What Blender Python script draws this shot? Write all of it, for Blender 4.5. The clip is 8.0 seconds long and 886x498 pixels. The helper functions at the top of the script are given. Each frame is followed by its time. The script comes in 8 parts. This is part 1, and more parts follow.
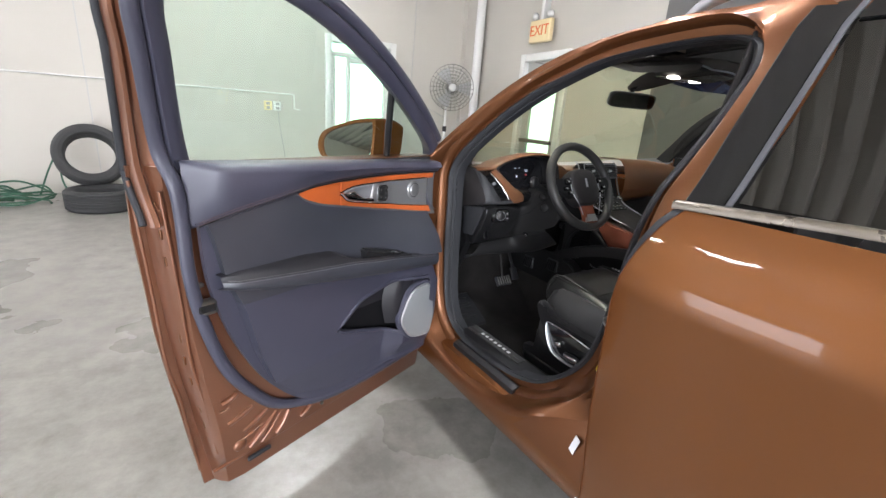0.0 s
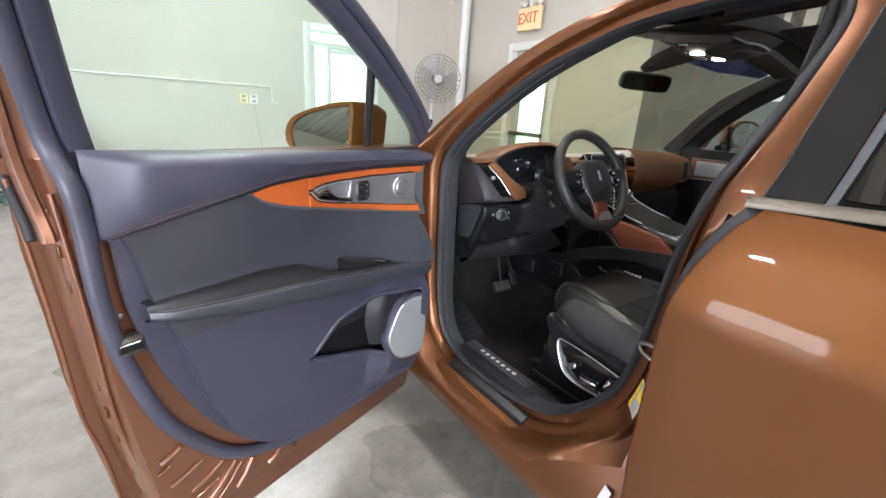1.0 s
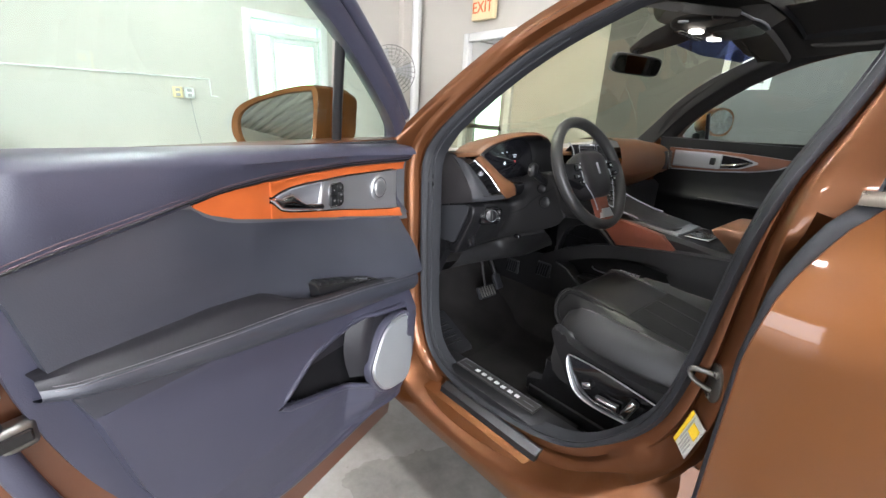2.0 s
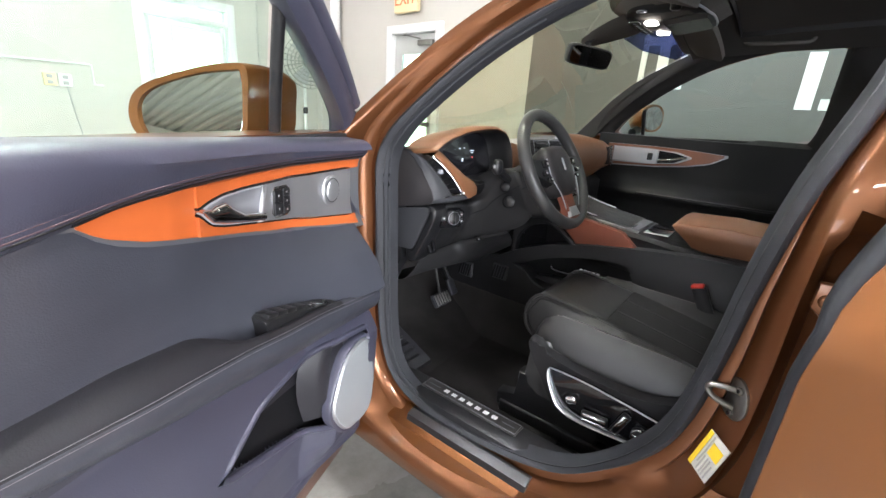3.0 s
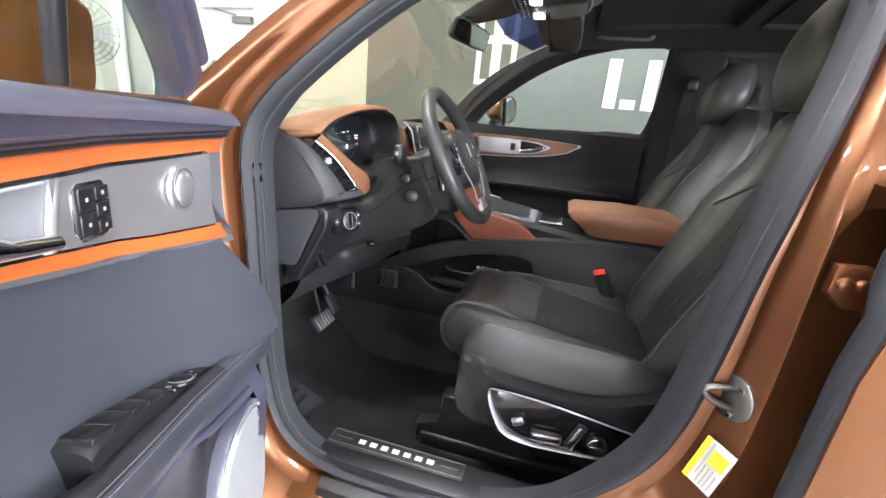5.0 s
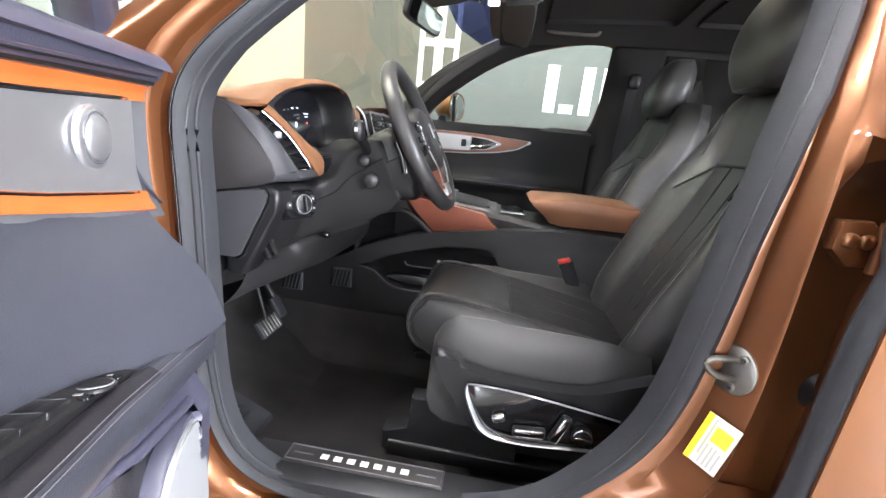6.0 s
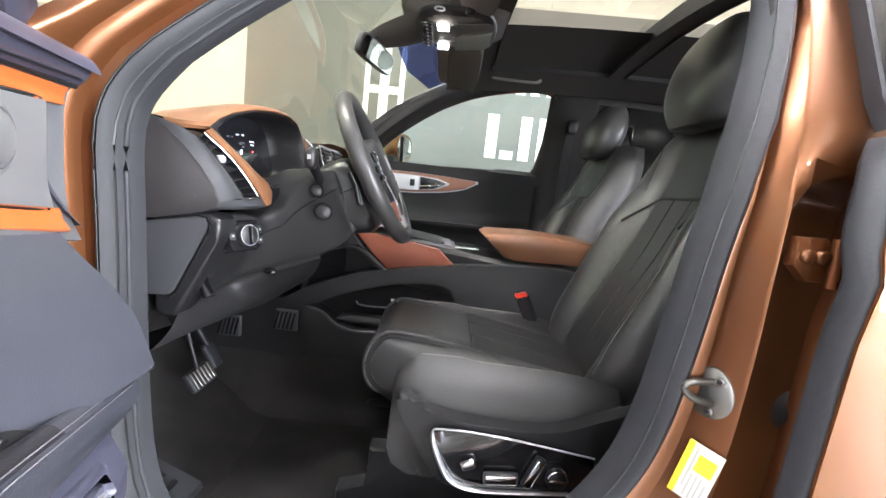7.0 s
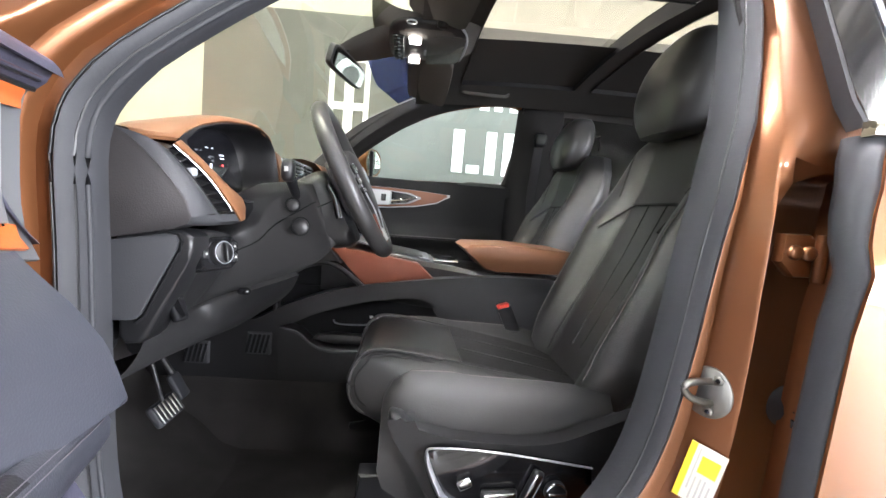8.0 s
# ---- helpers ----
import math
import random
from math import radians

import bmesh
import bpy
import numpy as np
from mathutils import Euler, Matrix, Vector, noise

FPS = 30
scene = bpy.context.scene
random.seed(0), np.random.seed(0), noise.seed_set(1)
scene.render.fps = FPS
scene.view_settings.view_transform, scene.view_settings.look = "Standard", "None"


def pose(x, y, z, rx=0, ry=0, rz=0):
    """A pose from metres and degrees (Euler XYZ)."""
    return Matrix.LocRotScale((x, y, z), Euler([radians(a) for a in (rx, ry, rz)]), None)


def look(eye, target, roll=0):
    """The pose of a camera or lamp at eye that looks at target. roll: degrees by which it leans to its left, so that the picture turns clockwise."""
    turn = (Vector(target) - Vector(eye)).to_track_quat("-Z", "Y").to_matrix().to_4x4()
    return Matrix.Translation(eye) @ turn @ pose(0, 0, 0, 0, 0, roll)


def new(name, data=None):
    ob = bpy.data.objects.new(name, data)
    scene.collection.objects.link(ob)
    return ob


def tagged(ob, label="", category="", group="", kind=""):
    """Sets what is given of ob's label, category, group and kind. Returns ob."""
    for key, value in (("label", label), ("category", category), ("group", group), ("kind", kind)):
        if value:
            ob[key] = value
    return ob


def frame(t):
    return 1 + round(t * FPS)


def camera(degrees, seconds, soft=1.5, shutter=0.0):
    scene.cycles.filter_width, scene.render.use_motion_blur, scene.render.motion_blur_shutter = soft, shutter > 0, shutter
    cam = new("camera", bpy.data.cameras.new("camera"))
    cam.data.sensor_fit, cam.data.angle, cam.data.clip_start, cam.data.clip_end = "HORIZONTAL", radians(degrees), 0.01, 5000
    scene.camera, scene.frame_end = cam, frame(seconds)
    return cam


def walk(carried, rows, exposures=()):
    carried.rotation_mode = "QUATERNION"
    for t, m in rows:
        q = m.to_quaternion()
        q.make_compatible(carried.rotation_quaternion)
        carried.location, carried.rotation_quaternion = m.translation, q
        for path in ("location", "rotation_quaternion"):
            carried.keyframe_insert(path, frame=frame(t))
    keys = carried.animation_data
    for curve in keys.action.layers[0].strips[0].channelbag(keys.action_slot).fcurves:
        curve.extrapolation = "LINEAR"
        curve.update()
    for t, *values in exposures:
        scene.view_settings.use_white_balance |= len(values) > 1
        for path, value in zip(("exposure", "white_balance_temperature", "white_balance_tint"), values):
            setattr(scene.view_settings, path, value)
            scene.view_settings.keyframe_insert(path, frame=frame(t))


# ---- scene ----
cam = camera(92.4, 8.0)
# seconds, eye, target, roll
PATH = [
    (0, (-1.903, 0.092, 1.317), (-0.83, 1.669, 0.718), 4.4),
    (0.5, (-1.838, 0.204, 1.3), (-0.75, 1.769, 0.693), 4.2),
    (1, (-1.782, 0.309, 1.276), (-0.661, 1.847, 0.661), 4.0),
    (1.5, (-1.749, 0.433, 1.26), (-0.562, 1.917, 0.637), 3.5),
    (3, (-1.691, 0.732, 1.22), (-0.172, 1.879, 0.605), 4.1),
    (3.5, (-1.65, 0.835, 1.207), (-0.004, 1.796, 0.6), 4.8),
    (4, (-1.613, 0.893, 1.193), (0.14, 1.658, 0.607), 5.7),
    (4.5, (-1.589, 0.955, 1.18), (0.229, 1.569, 0.612), 5.7),
    (6, (-1.507, 1.077, 1.073), (0.419, 1.288, 0.578), 6.1),
    (6.5, (-1.487, 1.103, 1.037), (0.476, 1.184, 0.662), 6.7),
    (7, (-1.471, 1.114, 1.033), (0.512, 1.084, 0.773), 6.4),
    (7.5, (-1.458, 1.132, 1.027), (0.528, 1.015, 0.816), 5.9),
    (8, (-1.449, 1.153, 1.017), (0.535, 0.97, 0.847), 4.9),
]
EXPOSURES = [(0, 0.0, 6330, 14), (1.5, 0.32, 6330, 14), (3, 0.68, 6330, 14), (4.5, 1.22, 6300, 16), (6, 1.54, 6300, 16), (7, 1.60, 6330, 15), (8, 1.53, 6330, 15)]
walk(cam, [(t, look(eye, target, roll)) for t, eye, target, roll in PATH], EXPOSURES)


# ---- light ----
world = bpy.data.worlds.new("sky")
scene.world = world
world.use_nodes = True
wn = world.node_tree.nodes
sky = wn.new("ShaderNodeTexSky")
sky.sky_type, sky.sun_disc = "NISHITA", False
sky.sun_elevation, sky.sun_rotation = radians(48), radians(215)
wn["Background"].inputs["Strength"].default_value = 0.12
world.node_tree.links.new(sky.outputs[0], wn["Background"].inputs["Color"])
sun = new("sun", bpy.data.lights.new("sun", "SUN"))
sun.data.energy, sun.data.angle, sun.data.color = 3.0, radians(0.6), (1.0, 0.95, 0.88)
sun.matrix_world = look((-8, -11, 16), (0, 0, 0))

# the room stands at a slight angle to the car; its origin is the floor of the far corner
ROOM = pose(3.19, 6.87, 0, 0, 0, -4.2)


def area_lamp(name, m, sx, sy, power, colour):
    lamp = new(name, bpy.data.lights.new(name, "AREA"))
    lamp.data.shape, lamp.data.size, lamp.data.size_y = "RECTANGLE", sx, sy
    lamp.data.energy, lamp.data.color = power, colour
    lamp.matrix_world = m
    return lamp


# daylight in the open garage door behind the car and the smaller one beside it
area_lamp("daylight_south", ROOM @ look((-8.0, -12.9, 1.9), (-5.0, 0, 1.4)), 5.4, 3.5, 900, (0.93, 0.97, 1.0))
area_lamp("daylight_west", ROOM @ look((-16.6, -4.0, 1.9), (0, -5.0, 1.3)), 3.8, 3.4, 300, (0.90, 0.95, 1.0))


# ---- materials ----
def mat(name, colour, rough=0.5, metal=0.0, vary=0.12, scale=6.0, grain=80.0, bump=0.05, coat=0.0, second=None, spec=0.5, rvary=0.12, sheen=0.0):
    """A surface with a slow stain, a fine grain in the relief and an uneven gloss."""
    m = bpy.data.materials.new(name)
    m.use_nodes = True
    n, l = m.node_tree.nodes, m.node_tree.links
    p = n["Principled BSDF"]
    tc = n.new("ShaderNodeTexCoord")
    big, fine = n.new("ShaderNodeTexNoise"), n.new("ShaderNodeTexNoise")
    big.inputs["Scale"].default_value, big.inputs["Detail"].default_value = scale, 6
    fine.inputs["Scale"].default_value, fine.inputs["Detail"].default_value = grain, 3
    l.new(tc.outputs["Object"], big.inputs["Vector"])
    l.new(tc.outputs["Object"], fine.inputs["Vector"])
    mix = n.new("ShaderNodeMix")
    mix.data_type = "RGBA"
    other = second or tuple(c * (1 - vary) for c in colour)
    mix.inputs["A"].default_value, mix.inputs["B"].default_value = (*other, 1), (*(min(1, c * (1 + vary * 0.6)) for c in colour), 1)
    l.new(big.outputs["Fac"], mix.inputs["Factor"])
    l.new(mix.outputs["Result"], p.inputs["Base Color"])
    ramp = n.new("ShaderNodeMapRange")
    ramp.inputs["To Min"].default_value, ramp.inputs["To Max"].default_value = max(0.02, rough - rvary), min(1, rough + rvary)
    l.new(big.outputs["Fac"], ramp.inputs["Value"])
    l.new(ramp.outputs["Result"], p.inputs["Roughness"])
    p.inputs["Metallic"].default_value = metal
    p.inputs["Specular IOR Level"].default_value = spec
    p.inputs["Coat Weight"].default_value = coat
    p.inputs["Coat Roughness"].default_value = 0.03
    if sheen:
        p.inputs["Sheen Weight"].default_value = sheen
    if bump:
        b = n.new("ShaderNodeBump")
        b.inputs["Strength"].default_value, b.inputs["Distance"].default_value = bump, 0.002
        l.new(fine.outputs["Fac"], b.inputs["Height"])
        l.new(b.outputs["Normal"], p.inputs["Normal"])
    return m


def glass(name, tint, rough=0.0, base=0.07):
    """A thin pane: what lies behind in the tint, and a mirror image by the angle."""
    m = bpy.data.materials.new(name)
    m.use_nodes = True
    n, l = m.node_tree.nodes, m.node_tree.links
    n.remove(n["Principled BSDF"])
    clear, gloss, face, mix = n.new("ShaderNodeBsdfTransparent"), n.new("ShaderNodeBsdfGlossy"), n.new("ShaderNodeLayerWeight"), n.new("ShaderNodeMixShader")
    power, amount = n.new("ShaderNodeMath"), n.new("ShaderNodeMapRange")
    power.operation, power.inputs[1].default_value = "POWER", 4.5
    amount.inputs["To Min"].default_value, amount.inputs["To Max"].default_value = base, 1.0
    clear.inputs["Color"].default_value = (*tint, 1)
    gloss.inputs["Roughness"].default_value = rough
    face.inputs["Blend"].default_value = 0.5
    l.new(face.outputs["Facing"], power.inputs[0])
    l.new(power.outputs[0], amount.inputs["Value"])
    l.new(amount.outputs["Result"], mix.inputs[0])
    l.new(clear.outputs[0], mix.inputs[1])
    l.new(gloss.outputs[0], mix.inputs[2])
    l.new(mix.outputs[0], n["Material Output"].inputs["Surface"])
    return m


def glow(name, colour, strength):
    m = bpy.data.materials.new(name)
    m.use_nodes = True
    p = m.node_tree.nodes["Principled BSDF"]
    p.inputs["Base Color"].default_value = (*colour, 1)
    p.inputs["Emission Color"].default_value, p.inputs["Emission Strength"].default_value = (*colour, 1), strength
    return m


def leather(name, colour, rough=0.42, cell=420.0, bump=0.25, spec=0.5):
    """Grained leather or soft plastic: small cells in the relief, slow wear in the gloss."""
    m = mat(name, colour, rough, 0, 0.16, 9, cell, 0, rvary=0.08, spec=spec)
    n, l = m.node_tree.nodes, m.node_tree.links
    v, b, tc = n.new("ShaderNodeTexVoronoi"), n.new("ShaderNodeBump"), n["Texture Coordinate"]
    v.inputs["Scale"].default_value = cell
    b.inputs["Strength"].default_value, b.inputs["Distance"].default_value = bump, 0.0008
    l.new(tc.outputs["Object"], v.inputs["Vector"])
    l.new(v.outputs["Distance"], b.inputs["Height"])
    l.new(b.outputs["Normal"], n["Principled BSDF"].inputs["Normal"])
    return m


M_PAINT = mat("copper_paint", (0.168, 0.058, 0.012), 0.40, 0.62, 0.05, 3, 900, 0.04, coat=0.7, rvary=0.03)
M_PAINT_IN = mat("copper_paint_inner_panel", (0.215, 0.088, 0.047), 0.30, 0.6, 0.12, 7, 500, 0.04, coat=0.8, rvary=0.06)
M_JAMB = mat("copper_paint_thin_clearcoat", (0.158, 0.059, 0.021), 0.36, 0.68, 0.10, 5, 600, 0.05, coat=0.35, rvary=0.05)
M_PLATE = mat("dark_satin_plate", (0.055, 0.052, 0.050), 0.36, 0.6, 0.1, 20, 500, 0.05)
M_GREYEDGE = mat("graphite_edge", (0.13, 0.135, 0.145), 0.4, 0.3, 0.1, 20, 300, 0.05)
M_CAGE = mat("grey_wire", (0.20, 0.195, 0.185), 0.4, 0.5, 0.1, 10, 100, 0)
M_RUBBER = mat("rubber_seal", (0.025, 0.0262, 0.030), 0.6, 0, 0.2, 20, 200, 0.1, spec=0.3)
M_BLACK = leather("black_soft_trim", (0.0195, 0.0192, 0.020), 0.46, spec=0.30)
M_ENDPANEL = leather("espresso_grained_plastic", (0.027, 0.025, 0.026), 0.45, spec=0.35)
M_GREYTRIM = leather("grey_grained_plastic", (0.038, 0.039, 0.043), 0.5, spec=0.35)
M_ARM = leather("plum_black_arm_leather", (0.018, 0.0175, 0.021), 0.46, 420, 0.16, spec=0.32)
M_HOLLOW = mat("brushed_grey_hollow", (0.17, 0.175, 0.19), 0.5, 0.1, 0.06, 10, 700, 0.05, spec=0.3)
# matte black; in the map pocket it paints in the shade of the hollow
M_PIT = mat("matte_black_and_shade", (0.006, 0.006, 0.007), 0.7, 0, 0.2, 15, 600, 0.1, spec=0.15)
M_DIVIDER = mat("dark_satin_strip", (0.10, 0.104, 0.118), 0.4, 0.6, 0.05, 10, 100, 0)
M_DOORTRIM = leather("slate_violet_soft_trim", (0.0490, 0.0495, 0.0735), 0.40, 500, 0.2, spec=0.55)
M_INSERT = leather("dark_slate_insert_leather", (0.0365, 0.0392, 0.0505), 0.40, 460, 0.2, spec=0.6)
M_HARD = mat("black_hard_plastic", (0.0120, 0.0120, 0.0130), 0.38, 0, 0.2, 15, 600, 0.12, spec=0.38)
M_GLOSSBLACK = mat("gloss_black", (0.008, 0.008, 0.009), 0.10, 0, 0.1, 8, 100, 0, rvary=0.04, spec=0.8)
M_LEATHER = leather("black_seat_leather", (0.033, 0.0326, 0.0322), 0.37, 330, 0.18, spec=0.5)
M_BROWN = leather("cognac_leather", (0.166, 0.073, 0.034), 0.45, 380, 0.18, spec=0.42)
M_BROWN_DK = leather("russet_leather", (0.17, 0.050, 0.027), 0.48, 380, 0.18, spec=0.35)
M_ORANGE = mat("orange_wood_veneer", (0.44, 0.097, 0.022), 0.40, 0, 0.28, 14, 260, 0.06, coat=0.25)
M_WOOD = mat("brown_wood_veneer", (0.16, 0.06, 0.028), 0.35, 0, 0.3, 14, 260, 0.06, coat=0.5)
M_SILVER = mat("satin_aluminium", (0.55, 0.56, 0.58), 0.34, 0.85, 0.06, 10, 700, 0.06)
M_CHROME = mat("chrome", (0.75, 0.75, 0.76), 0.10, 1.0, 0.04, 10, 100, 0, rvary=0.04)
M_STEEL = mat("zinc_steel", (0.22, 0.215, 0.20), 0.40, 1.0, 0.15, 60, 200, 0.1)
M_GRILLE = mat("speaker_grille_cloth", (0.30, 0.32, 0.33), 0.55, 0.3, 0.06, 10, 900, 0.5)
M_CARPET = mat("black_carpet", (0.027, 0.025, 0.0243), 0.95, 0, 0.75, 9, 420, 1.0, spec=0.1)
M_LINER = mat("charcoal_headliner", (0.052, 0.049, 0.046), 0.9, 0, 0.1, 8, 900, 0.3, spec=0.15)
M_PILLAR = mat("dark_pillar_cloth", (0.020, 0.019, 0.0185), 0.85, 0, 0.1, 8, 900, 0.3, spec=0.15)
# darker copy of the black leather; the passenger door's shade is in its colour
M_SHADETRIM = leather("black_leather_in_shade", (0.0085, 0.0083, 0.0085), 0.5, spec=0.22)
M_VISOR = mat("taupe_visor_cloth", (0.085, 0.080, 0.073), 0.8, 0, 0.08, 8, 900, 0.25, spec=0.2)
M_BELT = mat("satin_belt_metal", (0.175, 0.150, 0.122), 0.3, 0.7, 0.05, 10, 300, 0.03)
M_LABEL = mat("printed_paper_label", (0.52, 0.51, 0.48), 0.45, 0, 0.05, 30, 200, 0.05)
M_TYRE = mat("tyre_rubber", (0.03, 0.03, 0.031), 0.7, 0, 0.25, 12, 120, 0.3)
M_GLASS = glass("window_glass", (0.80, 0.955, 0.875))
M_SHIELD = glass("windscreen_glass", (0.74, 0.78, 0.60))
M_ROOFGLASS = glass("tinted_roof_glass", (0.56, 0.54, 0.44), 0.0, 0.10)
M_PRIVACY = glass("privacy_glass", (0.13, 0.13, 0.125), 0.0, 0.17)
M_SATIN = mat("satin_grey_metal", (0.33, 0.345, 0.37), 0.46, 0.2, 0.06, 10, 700, 0.05)
M_MIRROR = mat("mirror_glass", (0.72, 0.72, 0.70), 0.02, 1.0, 0.02, 4, 100, 0, rvary=0.0)
M_WHITE = mat("white_print", (0.8, 0.8, 0.8), 0.5, 0, 0.03, 10, 100, 0)
M_YELLOW = mat("yellow_print", (0.80, 0.55, 0.02), 0.5, 0, 0.04, 10, 100, 0)
M_GREYPRINT = mat("grey_print", (0.35, 0.35, 0.34), 0.5, 0, 0.04, 10, 100, 0)
M_THREAD = mat("pale_thread", (0.18, 0.165, 0.18), 0.7, 0, 0.1, 10, 300, 0.1)
M_REDTHREAD = mat("plum_thread", (0.10, 0.058, 0.066), 0.7, 0, 0.1, 10, 300, 0.1)
M_RED = mat("red_plastic", (0.65, 0.04, 0.02), 0.35, 0, 0.1, 10, 100, 0)
M_WALL = mat("cream_wall_paint", (0.51, 0.485, 0.435), 0.6, 0, 0.06, 0.9, 60, 0.25, rvary=0.1)
M_DARKWALL = mat("charcoal_wall_paint", (0.115, 0.112, 0.108), 0.55, 0, 0.08, 1.1, 60, 0.25)
M_WALLFRAME = mat("white_metal_frame", (0.72, 0.72, 0.70), 0.4, 0.1, 0.05, 5, 100, 0.05)
M_GREYDOOR = mat("grey_painted_steel", (0.45, 0.45, 0.43), 0.45, 0.2, 0.06, 3, 100, 0.05)
M_DECK = mat("ceiling_deck_steel", (0.55, 0.52, 0.47), 0.5, 0.3, 0.15, 2, 60, 0.1)
M_BEAM = mat("painted_steel_beam", (0.16, 0.15, 0.14), 0.5, 0.3, 0.15, 3, 60, 0.1)
M_HOSE = mat("green_hose", (0.03, 0.10, 0.06), 0.5, 0, 0.2, 20, 100, 0.1)
M_SCREEN = mat("dark_display", (0.01, 0.01, 0.012), 0.08, 0, 0.1, 5, 100, 0, rvary=0.02)


def concrete():
    m = mat("sealed_concrete", (0.325, 0.313, 0.287), 0.30, 0, 0.3, 0.8, 40, 0.08, second=(0.205, 0.197, 0.178), rvary=0.12)
    n, l = m.node_tree.nodes, m.node_tree.links
    t, r, mix = n.new("ShaderNodeTexNoise"), n.new("ShaderNodeValToRGB"), n.new("ShaderNodeMix")
    t.inputs["Scale"].default_value, t.inputs["Detail"].default_value, t.inputs["Roughness"].default_value = 5.5, 9, 0.7
    r.color_ramp.elements[0].position, r.color_ramp.elements[1].position = 0.35, 0.62
    mix.data_type, mix.blend_type = "RGBA", "MULTIPLY"
    mix.inputs["Factor"].default_value = 0.35
    old = n["Mix"]
    l.new(n["Texture Coordinate"].outputs["Object"], t.inputs["Vector"])
    l.new(t.outputs["Fac"], r.inputs["Fac"])
    l.new(old.outputs["Result"], mix.inputs["A"])
    l.new(r.outputs["Color"], mix.inputs["B"])
    l.new(mix.outputs["Result"], n["Principled BSDF"].inputs["Base Color"])
    return m


M_FLOOR = concrete()


def panel_waves(m, strength):
    """Slight unevenness of a lacquered panel, seen in its mirror images only."""
    n, l = m.node_tree.nodes, m.node_tree.links
    t, b = n.new("ShaderNodeTexNoise"), n.new("ShaderNodeBump")
    t.inputs["Scale"].default_value, t.inputs["Detail"].default_value = 4.0, 3
    b.inputs["Strength"].default_value, b.inputs["Distance"].default_value = strength, 0.02
    l.new(n["Texture Coordinate"].outputs["Object"], t.inputs["Vector"])
    l.new(t.outputs["Fac"], b.inputs["Height"])
    l.new(b.outputs["Normal"], n["Principled BSDF"].inputs["Coat Normal"])
    n["Principled BSDF"].inputs["Coat Roughness"].default_value = 0.05


panel_waves(M_PAINT, 0.2)


# ---- shapes ----
def link_bm(name, bm, material, smooth=40):
    me = bpy.data.meshes.new(name)
    bmesh.ops.recalc_face_normals(bm, faces=bm.faces)
    bm.to_mesh(me)
    bm.free()
    me.materials.append(material)
    if smooth:
        me.shade_smooth()
        me.set_sharp_from_angle(angle=radians(smooth))
    return me


def part(name, bm, material, parent=None, label="", smooth=50):
    """One mesh object under a thing or a part."""
    ob = new(name, link_bm(name, bm, material, smooth))
    if parent is not None:
        ob.parent = parent
    if label:
        ob["label"] = label
    return ob


def empty(name, label, category, group="", kind=""):
    return tagged(new(name), label, category, group, kind)


def box(x0, x1, y0, y1, z0, z1, bev=0.0, seg=2, bm=None):
    bm = bm or bmesh.new()
    v = [bm.verts.new((x, y, z)) for x in (x0, x1) for y in (y0, y1) for z in (z0, z1)]
    fs = [bm.faces.new([v[i] for i in q]) for q in ((0, 1, 3, 2), (4, 6, 7, 5), (0, 4, 5, 1), (2, 3, 7, 6), (0, 2, 6, 4), (1, 5, 7, 3))]
    if bev:
        es = {e for f in fs for e in f.edges}
        bmesh.ops.bevel(bm, geom=list(es), offset=bev, segments=seg, profile=0.5, affect="EDGES")
    return bm


def loft(rings, closed=True, caps=True, around=False, bm=None):
    """Skin over rings of equally many points; around: the last ring joins the first."""
    bm = bm or bmesh.new()
    vs = [[bm.verts.new(p) for p in r] for r in rings]
    n, m = len(vs[0]), len(vs)
    for a in range(m if around else m - 1):
        ra, rb = vs[a], vs[(a + 1) % m]
        for i in range(n if closed else n - 1):
            j = (i + 1) % n
            bm.faces.new((ra[i], ra[j], rb[j], rb[i]))
    if caps and closed and not around:
        bm.faces.new(vs[0][::-1])
        bm.faces.new(vs[-1])
    return bm


def spline(pts, n=6, closed=False):
    """A smooth line through the points, n steps each."""
    p = [Vector(q) for q in pts]
    out, m = [], len(p)
    for i in range(m if closed else m - 1):
        a = p[(i - 1) % m] if closed or i else p[0]
        b, c = p[i], p[(i + 1) % m]
        d = p[(i + 2) % m] if closed or i + 2 < m else p[-1]
        for k in range(n):
            t = k / n
            out.append(0.5 * (2 * b + (c - a) * t + (2 * a - 5 * b + 4 * c - d) * t * t + (3 * b - a - 3 * c + d) * t**3))
    if not closed:
        out.append(p[-1].copy())
    return out


def tube(path, r, n=10, closed=False, bm=None, flat=None, up=(0, 0, 1)):
    """A bar along a line; r: a radius or a function of 0..1; flat: the two half widths of an oval, the second along up."""
    p = [Vector(q) for q in path]
    m, rings = len(p), []
    for i in range(m):
        a, b = p[(i - 1) % m] if closed or i else p[0], p[(i + 1) % m] if closed or i < m - 1 else p[-1]
        t = (b - a).normalized()
        s = t.cross(Vector(up))
        s = s.normalized() if s.length > 1e-4 else t.orthogonal().normalized()
        w = s.cross(t).normalized()
        ra = r(i / max(1, m - 1)) if callable(r) else r
        fa, fb = (flat[0], flat[1]) if flat else (1, 1)
        rings.append([p[i] + s * math.cos(q) * ra * fa + w * math.sin(q) * ra * fb for q in [2 * math.pi * k / n for k in range(n)]])
    return loft(rings, True, not closed, closed, bm)


